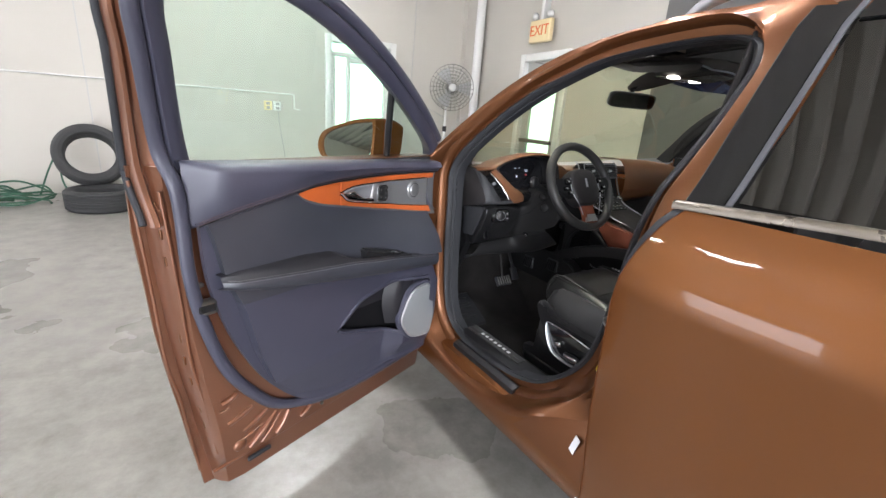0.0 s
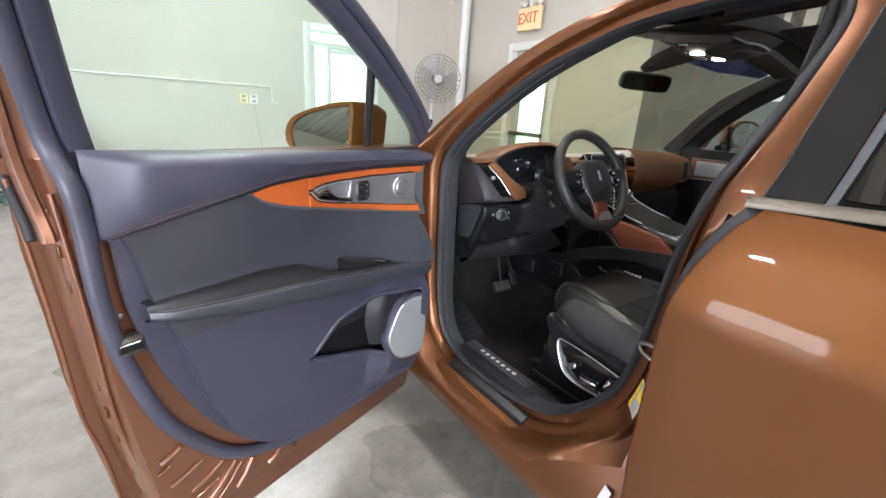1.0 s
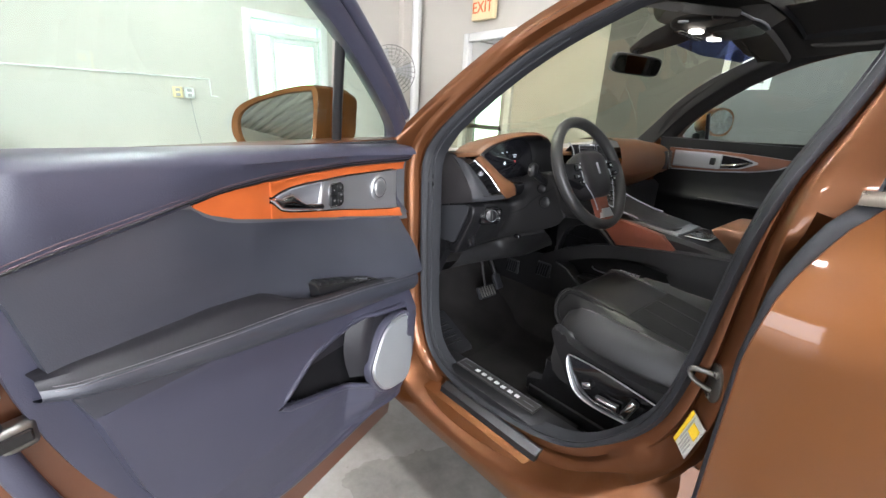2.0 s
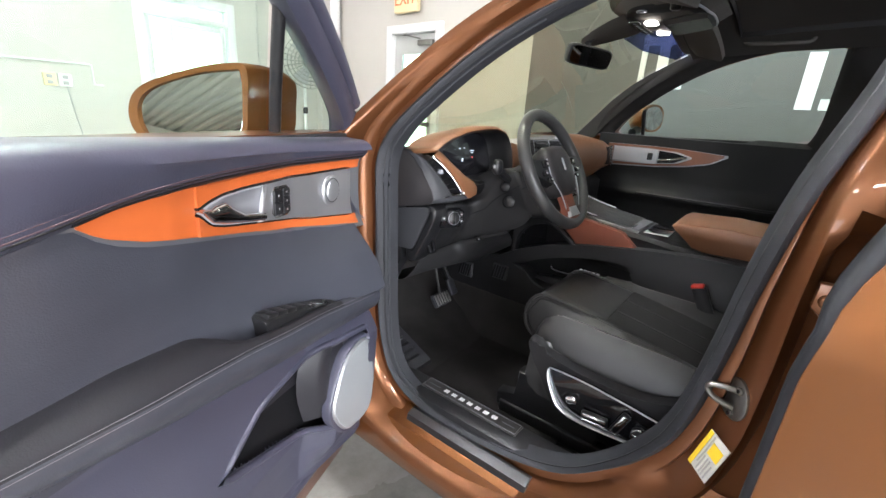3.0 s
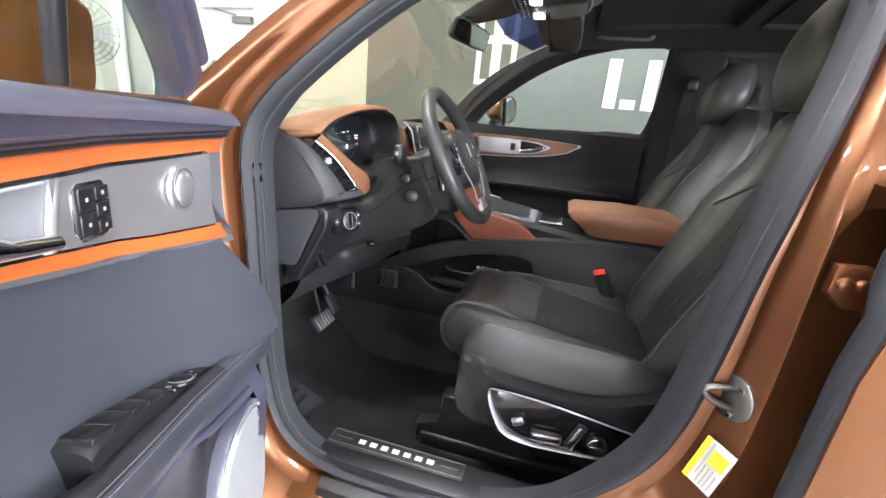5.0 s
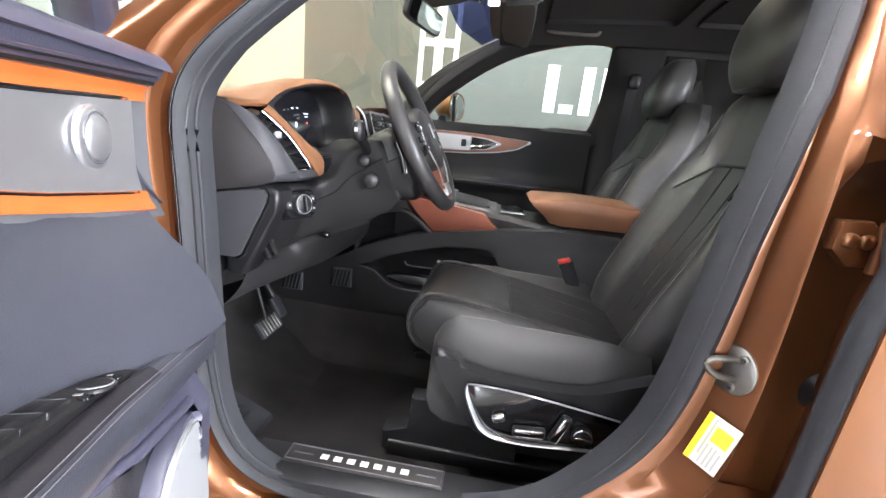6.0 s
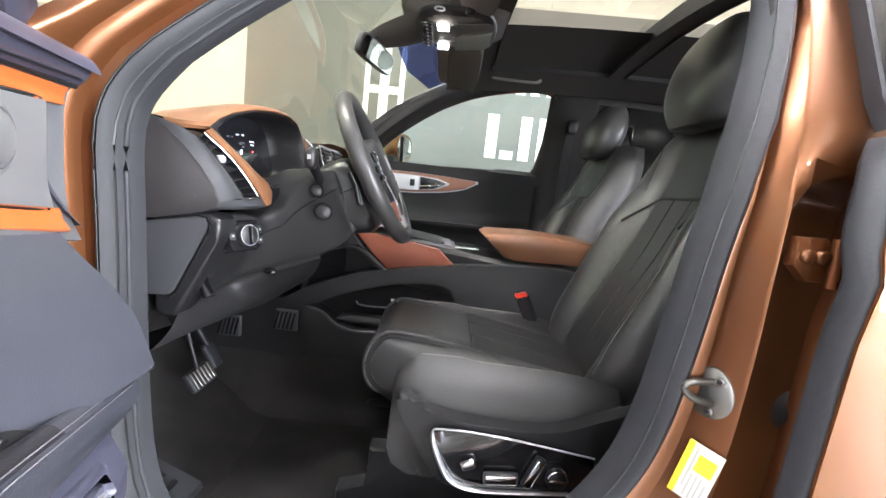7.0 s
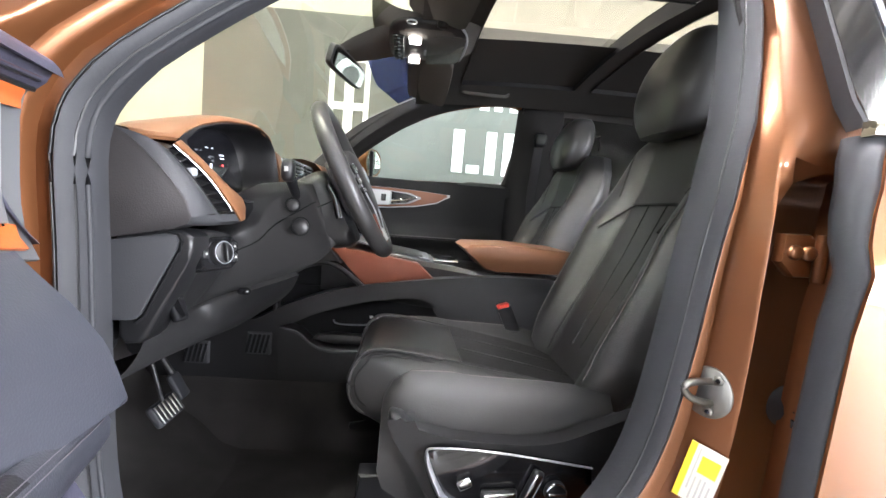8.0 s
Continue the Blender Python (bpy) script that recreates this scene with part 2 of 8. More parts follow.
def prism(poly, axis, a, b, bev=0.0, seg=2, bm=None):
    """A flat outline of two coordinates, drawn out along the third axis from a to b."""
    fresh = bm is None
    bm = bm or bmesh.new()
    put = {"x": lambda p, d: (d, p[0], p[1]), "y": lambda p, d: (p[0], d, p[1]), "z": lambda p, d: (p[0], p[1], d)}[axis]
    lo, hi = [bm.verts.new(put(p, a)) for p in poly], [bm.verts.new(put(p, b)) for p in poly]
    n = len(poly)
    fs = [bm.faces.new(lo[::-1]), bm.faces.new(hi)] + [bm.faces.new((lo[i], lo[(i + 1) % n], hi[(i + 1) % n], hi[i])) for i in range(n)]
    if bev:
        rim = {e for f in fs[:2] for e in f.edges}
        bmesh.ops.bevel(bm, geom=list(rim), offset=bev, segments=seg, profile=0.5, affect="EDGES")
    return bm


def sheet(rows, thick=0.0, bm=None):
    """A skin over rows of points, with a thickness."""
    bm = loft(rows, False, False, False, bm)
    if thick:
        bmesh.ops.recalc_face_normals(bm, faces=bm.faces)
        bmesh.ops.solidify(bm, geom=bm.faces[:], thickness=thick)
    return bm


def disc(c, axis, r, depth, n=24, bev=0.0, bm=None, r2=None):
    """A round plate or knob with its back at c, standing out along axis."""
    axis = Vector(axis).normalized()
    s = axis.orthogonal().normalized()
    w = axis.cross(s)
    c, r2 = Vector(c), r if r2 is None else r2
    steps = [(r, 0), (r2, depth - bev), (r2 - bev, depth)] if bev else [(r, 0), (r2, depth)]
    rings = [[c + axis * d + (s * math.cos(q) + w * math.sin(q)) * q_r for q in [2 * math.pi * k / n for k in range(n)]] for q_r, d in steps]
    return loft(rings, bm=bm)


def ball(c, rx, ry, rz, n=16, m=10, power=1.0, bm=None):
    """A rounded lump; power under 1 makes it squarer."""
    def s(v):
        return math.copysign(abs(v) ** power, v)
    rings = []
    for i in range(1, m):
        a = math.pi * i / m
        rings.append([(c[0] + rx * s(math.sin(a)) * s(math.cos(2 * math.pi * k / n)), c[1] + ry * s(math.sin(a)) * s(math.sin(2 * math.pi * k / n)), c[2] + rz * s(math.cos(a))) for k in range(n)])
    return loft(rings, bm=bm)


def moved(bm, m):
    bmesh.ops.transform(bm, matrix=m, verts=bm.verts)
    return bm


def lerp(x, xs, ys):
    return float(np.interp(x, xs, ys))


# ---- the room: two far walls, floor, steel deck ceiling, garage doors behind the camera ----
HIGH, WEST, SOUTH = 4.6, -17.0, -13.2


def in_room(ob):
    ob.matrix_world = ROOM @ ob.matrix_world
    return ob


def structure(name, bm, material, label, category, smooth=0):
    return in_room(tagged(part(name, bm, material, None, "", smooth), label, category, "", "structure"))


def wall_with_holes(axis, at, thick, lo, hi, holes, bm=None, top=HIGH):
    """A wall along x (axis 'y') or along y (axis 'x') with rectangular openings (from, to, bottom, top)."""
    bm = bm or bmesh.new()
    edges = sorted({lo, hi, *(h[0] for h in holes), *(h[1] for h in holes)})
    for a, b in zip(edges, edges[1:]):
        spans, z = [], 0.0
        for h in sorted((h for h in holes if h[0] <= a and h[1] >= b), key=lambda h: h[2]):
            spans.append((z, h[2]))
            z = h[3]
        spans.append((z, top))
        for z0, z1 in spans:
            if z1 - z0 > 0.001:
                box(*((a, b, at, at + thick) if axis == "y" else (at, at + thick, a, b)), z0, z1, bm=bm)
    bmesh.ops.remove_doubles(bm, verts=bm.verts, dist=0.0001)
    return bm


N_DOOR, E_DOOR = (-2.76, -1.70, 0.0, 2.32), (-2.30, -1.34, 0.0, 2.26)
structure("floor", box(WEST - 0.3, 0.3, SOUTH - 0.3, 0.3, -0.12, 0.0), M_FLOOR, "stained polished grey concrete garage floor", "floor")
structure("wall_north", wall_with_holes("y", 0.0, 0.25, WEST, 0.25, [N_DOOR]), M_WALL, "cream painted wall with a glazed door", "wall")
structure("wall_east", wall_with_holes("x", 0.0, 0.25, SOUTH, 0.0, [E_DOOR]), M_WALL, "cream painted wall with a steel exit door", "wall")
structure("wall_paint_dark", box(-0.006, -0.001, -12.0, -3.70, 0.0, 2.80), M_DARKWALL, "charcoal painted feature field on the wall", "wall")
structure("wall_south", wall_with_holes("y", SOUTH - 0.25, 0.25, WEST, 0.0, [(-10.8, -5.2, 0.0, 3.7)]), M_WALL, "cream wall with an open garage door", "wall")
structure("wall_west", wall_with_holes("x", WEST - 0.25, 0.25, SOUTH, 0.0, [(-6.0, -2.0, 0.0, 3.7)]), M_WALL, "cream wall with an open garage door", "wall")


def ceiling():
    """Ribbed steel deck: trapezoid ribs across the room."""
    bm, rows, y = bmesh.new(), [], SOUTH
    while y < 0.0:
        rows += [(y, HIGH), (y + 0.10, HIGH), (y + 0.115, HIGH + 0.075), (y + 0.225, HIGH + 0.075), (y + 0.24, HIGH)]
        y += 0.24
    return sheet([[(WEST - 0.25, p[0], p[1]), (0.25, p[0], p[1])] for p in rows], 0, bm)


structure("ceiling", ceiling(), M_DECK, "ribbed grey steel deck ceiling", "ceiling")
structure("roof_slab", box(WEST - 0.3, 0.3, SOUTH - 0.3, 0.3, HIGH + 0.08, HIGH + 0.2), M_DECK, "plain roof slab over the steel deck", "roof")
for n, y in enumerate((-1.6, -4.4, -7.2, -10.0, -12.6)):
    b = box(WEST, 0.0, y - 0.07, y + 0.07, HIGH - 0.32, HIGH - 0.30)
    box(WEST, 0.0, y - 0.07, y + 0.07, HIGH - 0.03, HIGH - 0.01, bm=b)
    box(WEST, 0.0, y - 0.008, y + 0.008, HIGH - 0.30, HIGH - 0.03, bm=b)
    in_room(tagged(part("ceiling_beam", b, M_BEAM, None, "", 0), "dark painted steel beam under the ceiling deck", "beam", "ceiling beams", "structure"))

# strip lights under the deck
M_TUBE = glow("lamp_diffuser", (0.98, 0.98, 0.97), 118.0)


def strip_light(x, y):
    lamp = empty("ceiling_light", "white high-bay panel light with a glowing diffuser", "ceiling light", "ceiling lights")
    lamp.matrix_world = ROOM @ pose(x, y, HIGH - 0.45)
    part("housing", box(-0.19, 0.19, -0.40, 0.40, 0.03, 0.10, 0.01), M_WALLFRAME, lamp)
    part("diffuser", box(-0.165, 0.165, -0.375, 0.375, 0.0, 0.03, 0.008), M_TUBE, lamp, "glowing white diffuser")
    for s in (-0.32, 0.32):
        part("hanger", tube([(0, s, 0.10), (0, s, 0.46)], 0.006, 6), M_STEEL, lamp)


for x in (-3.7, -9.4):
    for y in (-2.0, -4.8, -7.6, -10.4):
        strip_light(x, y)

# glazed door in the north wall
def glazed_door():
    d = empty("door_glazed", "white framed glass entrance door with daylight behind", "door", "", "structure")
    x0, x1, z1 = N_DOOR[0], N_DOOR[1], N_DOOR[3]
    for a, b, c, e in ((x0 - 0.05, x0 + 0.05, 0, z1 + 0.05), (x1 - 0.05, x1 + 0.05, 0, z1 + 0.05)):
        part("jamb", box(a, b, -0.04, 0.16, c, e, 0.006), M_WALLFRAME, d)
    part("head", box(x0 + 0.052, x1 - 0.052, -0.038, 0.158, z1 - 0.05, z1 + 0.05, 0.006), M_WALLFRAME, d)
    part("transom", box(x0 + 0.052, x1 - 0.052, 0.0, 0.12, 2.08, 2.14, 0.006), M_WALLFRAME, d)
    for a in (x0 + 0.06, x0 + 0.30, x1 - 0.13):
        part("stile", box(a, a + 0.06, 0.02, 0.09, 0.02, 2.075, 0.006), M_WALLFRAME, d)
    for z in (0.02, 1.02, 2.0):
        part("rail", box(x0 + 0.362, x1 - 0.132, 0.03, 0.08, z, z + 0.07, 0.006), M_WALLFRAME, d)
    part("push_bar", tube([(x0 + 0.40, -0.03, 1.13), (x1 - 0.16, -0.03, 1.13)], 0.018, 10), M_STEEL, d)
    pane = part("pane", box(x0 + 0.05, x1 - 0.05, 0.05, 0.056, 0.05, z1 - 0.04), M_GLASS, d)
    pane.visible_shadow = False
    in_room(d)


glazed_door()


def exit_door():
    d = empty("door_exit", "grey steel exit door with a large glass lite", "door", "", "structure")
    y0, y1, z1 = E_DOOR[0], E_DOOR[1], E_DOOR[3]
    for a in (y0, y1):
        part("jamb", box(-0.05, 0.14, a - 0.055, a + 0.055, 0, z1 + 0.055, 0.006), M_WALLFRAME, d)
    part("head", box(-0.048, 0.138, y0 + 0.057, y1 - 0.057, z1 - 0.055, z1 + 0.055, 0.006), M_WALLFRAME, d)
    a, b = y0 + 0.06, y1 - 0.06
    leaf = wall_with_holes("x", 0.03, 0.045, a, b, [(a + 0.14, b - 0.14, 0.35, 1.95)], top=z1 - 0.06)
    part("leaf", leaf, M_GREYDOOR, d, "", 0)
    pane = part("pane", box(0.045, 0.05, a + 0.13, b - 0.13, 0.34, 1.96), M_GLASS, d)
    pane.visible_shadow = False
    part("push_bar", box(-0.05, 0.0, a + 0.06, b - 0.06, 1.0, 1.06, 0.01), M_STEEL, d)
    part("closer", box(-0.05, 0.026, a + 0.05, a + 0.32, 2.04, 2.11, 0.01), M_STEEL, d)
    part("closer_arm", tube([(-0.06, a + 0.25, 2.12), (-0.12, a + 0.45, 2.16), (-0.02, a + 0.62, 2.19)], 0.009, 8), M_STEEL, d)
    in_room(d)


exit_door()
M_OUT = glow("daylight_haze", (0.92, 1.0, 0.95), 2.6)
structure("backdrop", box(-6.0, 2.9, 3.4, 3.45, -0.5, 5.0), M_OUT, "bright overexposed daylight outside the glazed door", "backdrop")
structure("backdrop", box(3.4, 3.45, -6.0, 2.9, -0.5, 5.0), M_OUT, "bright overexposed daylight outside the exit door", "backdrop")
structure("ground", box(-40, 40, -45, 40, -0.4, -0.121), M_FLOOR, "pale concrete yard outside the garage", "ground")

# exit sign
def exit_sign():
    s = empty("exit_sign", "yellowed white exit sign with orange-red letters", "sign")
    y0, y1, z0, z1 = -1.97, -1.53, 2.44, 2.74
    part("case", box(-0.14, -0.06, y0, y1, z0, z1, 0.015), M_SIGN, s)
    part("mount", box(-0.12, -0.001, (y0 + y1) / 2 - 0.03, (y0 + y1) / 2 + 0.03, z1 + 0.001, z1 + 0.35, 0.006), M_WALLFRAME, s)
    txt = bpy.data.curves.new("lettering", "FONT")
    txt.body, txt.size, txt.align_x, txt.align_y, txt.extrude = "EXIT", 0.20, "CENTER", "CENTER", 0.003
    ob = new("lettering", txt)
    ob.data.materials.append(M_SIGNRED)
    ob.parent, ob.matrix_local = s, pose(-0.144, (y0 + y1) / 2, (z0 + z1) / 2, 90, 0, -90)
    for k in (-1, 1):
        part("lamp_head", ball((-0.10, (y0 + y1) / 2 + 0.16 * k, z1 + 0.06), 0.05, 0.05, 0.05, 12, 8), M_WALLFRAME, s)
    in_room(s)


M_SIGN = mat("sign_plastic", (0.80, 0.66, 0.38), 0.4, 0, 0.05, 8, 50, 0)
M_SIGNRED = mat("sign_letter_red", (0.75, 0.16, 0.05), 0.5, 0, 0.05, 8, 50, 0)
exit_sign()

# corner pipe, conduit, outlets, wires
structure("corner_pipe", tube([(-0.13, -0.12, 0.0), (-0.13, -0.12, HIGH)], 0.085, 20), M_WALLFRAME, "white round downpipe in the corner of the room", "pipe", 40)
structure("corner_casing", box(-0.40, -0.22, -0.14, -0.001, 0.0, HIGH, 0.01), M_WALL, "cream boxed casing beside the corner pipe", "column")
structure("conduit", tube([(-7.4, -0.016, 1.44), (-3.30, -0.016, 1.45), (-3.285, -0.016, 1.44), (-3.285, -0.016, 1.24), (-3.20, -0.016, 1.235)], 0.010, 8), M_WALLFRAME, "thin white conduit along the cream wall", "conduit", 40)
structure("wall_joint", box(-5.78, -5.765, -0.004, -0.0005, 0.0, HIGH), M_GREYDOOR, "thin vertical joint in the wall lining", "trim")
structure("hanging_wire", tube(spline([(-1.32, -0.02, HIGH), (-1.325, -0.02, 2.8), (-1.33, -0.02, 1.66), (-1.1, -0.06, 1.45), (-0.70, -0.25, 1.25)], 6), 0.008, 6), M_GREYDOOR, "thin grey cable hanging down the wall", "cable", 40)


def outlet(x, colour, label):
    o = empty("wall_outlet", label, "outlet", "wall outlets")
    part("box_body", box(x - 0.055, x + 0.055, -0.05, -0.001, 1.20, 1.33, 0.008), colour, o)
    for z in (1.235, 1.295):
        part("socket", box(x - 0.025, x + 0.025, -0.056, -0.050, z - 0.018, z + 0.018, 0.003), M_GREYPRINT, o)
    in_room(o)


outlet(-3.665, M_SIGN, "yellowed double outlet box on the cream wall")
outlet(-3.535, M_WALLFRAME, "white double outlet box on the cream wall")
structure("outlet_cable", tube(spline([(-3.53, -0.03, 1.2), (-3.50, -0.03, 0.9), (-3.42, -0.03, 0.3), (-3.42, -0.03, 0.02)], 6), 0.006, 6), M_GREYPRINT, "grey cable hanging from the outlet", "cable", 40)


def fan():
    """Pedestal fan: wire cage of rings and spokes, hub, blades, motor, pole and base."""
    f = empty("pedestal_fan", "large grey pedestal fan with a wire cage", "fan")
    cx, cy, cz, r = -0.885, -0.62, 1.757, 0.36
    bm = bmesh.new()
    for k in range(1, 8):
        rr = r * k / 7
        for s in (-1, 1):
            d = 0.09 * math.sqrt(max(0.0, 1 - (k / 7.3) ** 2))
            tube([(rr * math.cos(a), s * d, rr * math.sin(a)) for a in [2 * math.pi * i / 32 for i in range(32)]], 0.0035, 5, True, bm)
    for i in range(28):
        a = 2 * math.pi * i / 28
        for s in (-1, 1):
            tube([(r * q * math.cos(a), s * 0.09 * math.sqrt(max(0.0, 1 - (q * 0.96) ** 2)), r * q * math.sin(a)) for q in (0.15, 0.5, 0.8, 1.0)], 0.0025, 4, False, bm)
    turn = pose(cx, cy, cz, 0, 0, -25)
    part("cage", moved(bm, turn), M_CAGE, f, "grey wire cage")
    for k in range(3):
        a0 = 2.1 * k
        blade = sheet([[(q * math.cos(a0 + s) , 0.03 * s, q * math.sin(a0 + s)) for q in (0.06, 0.16, 0.26, 0.31)] for s in (-0.35, 0.0, 0.4)], 0.004)
        part("blade", moved(blade, turn), M_GREYPRINT, f)
    part("hub", moved(disc((0, -0.10, 0), (0, 1, 0), 0.06, 0.12, 20, 0.01), turn), M_GREYDOOR, f)
    part("motor", moved(disc((0, 0.10, 0), (0, 1, 0), 0.085, 0.16, 20, 0.03), turn), M_BEAM, f)
    part("pole", tube([(cx, cy + 0.16, 0.05), (cx, cy + 0.16, 1.74)], 0.022, 12), M_WALLFRAME, f)
    part("collar", disc((cx, cy + 0.16, 1.05), (0, 0, 1), 0.035, 0.09, 14, 0.008), M_HARD, f)
    part("base", disc((cx, cy + 0.16, 0.0), (0, 0, 1), 0.30, 0.06, 28, 0.02, None, 0.22), M_BEAM, f)
    in_room(f)


fan()


def tyre(m, label):
    """One tyre: a turned section with grooved tread and sidewall ribs."""
    prof = [(0.245, 0.085), (0.255, 0.105), (0.29, 0.118), (0.325, 0.115), (0.345, 0.100)]
    for a in (0.092, 0.062, 0.052, 0.018):
        prof += [(0.353, a), (0.353, a - 0.016), (0.345, a - 0.018), (0.345, a - 0.028)]
    prof = [(r, h) for r, h in prof if h > -0.001]
    prof = prof + [(r, -h) for r, h in reversed(prof)] + [(0.235, -0.07), (0.235, 0.07)]
    n = 48
    rings = [[(r * math.cos(a), r * math.sin(a), h) for r, h in prof] for a in [2 * math.pi * k / n for k in range(n)]]
    ob = part("tyre", loft(rings, True, False, True), M_TYRE, None, "", 25)
    tagged(ob, label, "tyre", "spare tyres")
    ob.matrix_world = ROOM @ m
    return ob


tyre(pose(-5.62, -1.02, 0.119), "black car tyre lying flat on the concrete floor")
tyre(pose(-5.74, -0.62, 0.555, 68, 0, 10), "black car tyre leaning on another tyre")


def hose():
    rnd = random.Random(4)
    for k in range(3):
        pts = []
        for i in range(26):
            a = 0.85 * i + k
            pts.append((-6.45 - 0.25 * k + (0.22 + 0.10 * rnd.random()) * math.cos(a) * 1.2, -0.72 + 0.22 * math.sin(a), 0.015 + 0.008 * i * rnd.random() + 0.004 * i))
        ob = part("hose", tube(spline(pts, 5), 0.011, 7), M_HOSE, None)
        in_room(tagged(ob, "tangled green hose coiled on the concrete floor", "hose", "green hoses"))
    pts = [(-6.0, -0.5, 0.015), (-6.1, -0.35, 0.2), (-6.12, -0.33, 0.5), (-6.2, -0.4, 0.36), (-6.3, -0.5, 0.06)]
    in_room(tagged(part("hose", tube(spline(pts, 6), 0.010, 7), M_HOSE), "loop of green hose standing up from the coil", "hose", "green hoses"))


hose()

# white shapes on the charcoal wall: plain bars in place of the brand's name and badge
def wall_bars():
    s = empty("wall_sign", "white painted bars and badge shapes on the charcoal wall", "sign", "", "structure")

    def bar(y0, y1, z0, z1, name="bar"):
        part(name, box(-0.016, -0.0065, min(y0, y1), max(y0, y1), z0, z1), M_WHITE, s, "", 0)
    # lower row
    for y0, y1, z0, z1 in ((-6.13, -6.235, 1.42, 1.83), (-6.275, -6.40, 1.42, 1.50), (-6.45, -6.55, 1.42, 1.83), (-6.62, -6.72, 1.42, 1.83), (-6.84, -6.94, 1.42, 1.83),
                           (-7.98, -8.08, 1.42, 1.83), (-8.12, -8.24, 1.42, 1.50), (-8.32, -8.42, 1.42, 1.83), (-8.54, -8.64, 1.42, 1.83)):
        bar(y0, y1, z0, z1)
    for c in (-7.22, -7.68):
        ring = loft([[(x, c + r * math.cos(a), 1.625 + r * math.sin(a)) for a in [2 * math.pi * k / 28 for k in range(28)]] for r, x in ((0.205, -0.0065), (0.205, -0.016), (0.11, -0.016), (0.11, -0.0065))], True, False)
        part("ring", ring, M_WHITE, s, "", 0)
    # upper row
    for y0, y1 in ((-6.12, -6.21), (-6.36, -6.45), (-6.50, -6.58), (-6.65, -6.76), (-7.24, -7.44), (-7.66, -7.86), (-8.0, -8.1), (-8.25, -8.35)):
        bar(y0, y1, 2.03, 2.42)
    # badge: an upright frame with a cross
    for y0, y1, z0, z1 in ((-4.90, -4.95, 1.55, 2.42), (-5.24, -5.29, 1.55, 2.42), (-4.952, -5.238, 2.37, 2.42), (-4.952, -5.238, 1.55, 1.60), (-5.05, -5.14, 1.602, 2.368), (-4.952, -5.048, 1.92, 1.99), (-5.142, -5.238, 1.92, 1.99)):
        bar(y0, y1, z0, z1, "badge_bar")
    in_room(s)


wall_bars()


# ---- the car: x to its right, y ahead, its middle plane at x = 0 ----
car = empty("car", "copper-brown metallic luxury crossover with its driver door open", "car")


def bx(z):
    """Half the body's width at a height."""
    return lerp(z, [0.2, 0.30, 0.45, 0.70, 0.90, 0.985, 1.02, 1.10, 1.155, 1.2, 1.55, 1.62], [0.965, 0.992, 1.008, 1.02, 1.028, 1.032, 1.018, 0.995, 0.965, 0.925, 0.715, 0.635])


def kx(z):
    """Half the width at the door seal."""
    return lerp(z, [1.08, 1.18, 1.55], [0.87, 0.855, 0.685])


OUTLINE = [(1.55, 1.165), (1.585, 1.08), (1.582, 0.93), (1.572, 0.72), (1.545, 0.54), (1.49, 0.44), (1.38, 0.395), (1.22, 0.39), (1.06, 0.41), (0.95, 0.45), (0.87, 0.52), (0.80, 0.62), (0.765, 0.72), (0.742, 0.86), (0.725, 1.0), (0.697, 1.15), (0.648, 1.30), (0.618, 1.42), (0.612, 1.49), (0.645, 1.542), (0.75, 1.556), (1.0, 1.53), (1.15, 1.48), (1.30, 1.405), (1.43, 1.30)]
RIM = spline([(0, y, z) for y, z in OUTLINE], 4, True)


def rim_ring(general, rear, side=-1):
    """A ring round the door opening; each given as (outward shift, x out from the seal line, how far towards the skin)."""
    out, n = [], len(RIM)
    for i, p in enumerate(RIM):
        t = RIM[(i + 1) % n] - RIM[i - 1]
        nrm = Vector((0, t.z, -t.y)).normalized()
        if nrm.dot(p - Vector((0, 1.1, 0.95))) < 0:
            nrm = -nrm
        w = lerp(p.y, [0.76, 0.90], [1, 0]) * lerp(p.z, [0.42, 0.56, 1.525, 1.555], [0, 1, 1, 0])
        q = [g * (1 - w) + r * w for g, r in zip(general, rear(p.z) if callable(rear) else rear)]
        z = p.z + nrm.z * q[0]
        x = (kx(z) + q[1]) * (1 - q[2]) + bx(z) * q[2]
        out.append((side * x, p.y + nrm.y * q[0], z))
    return out


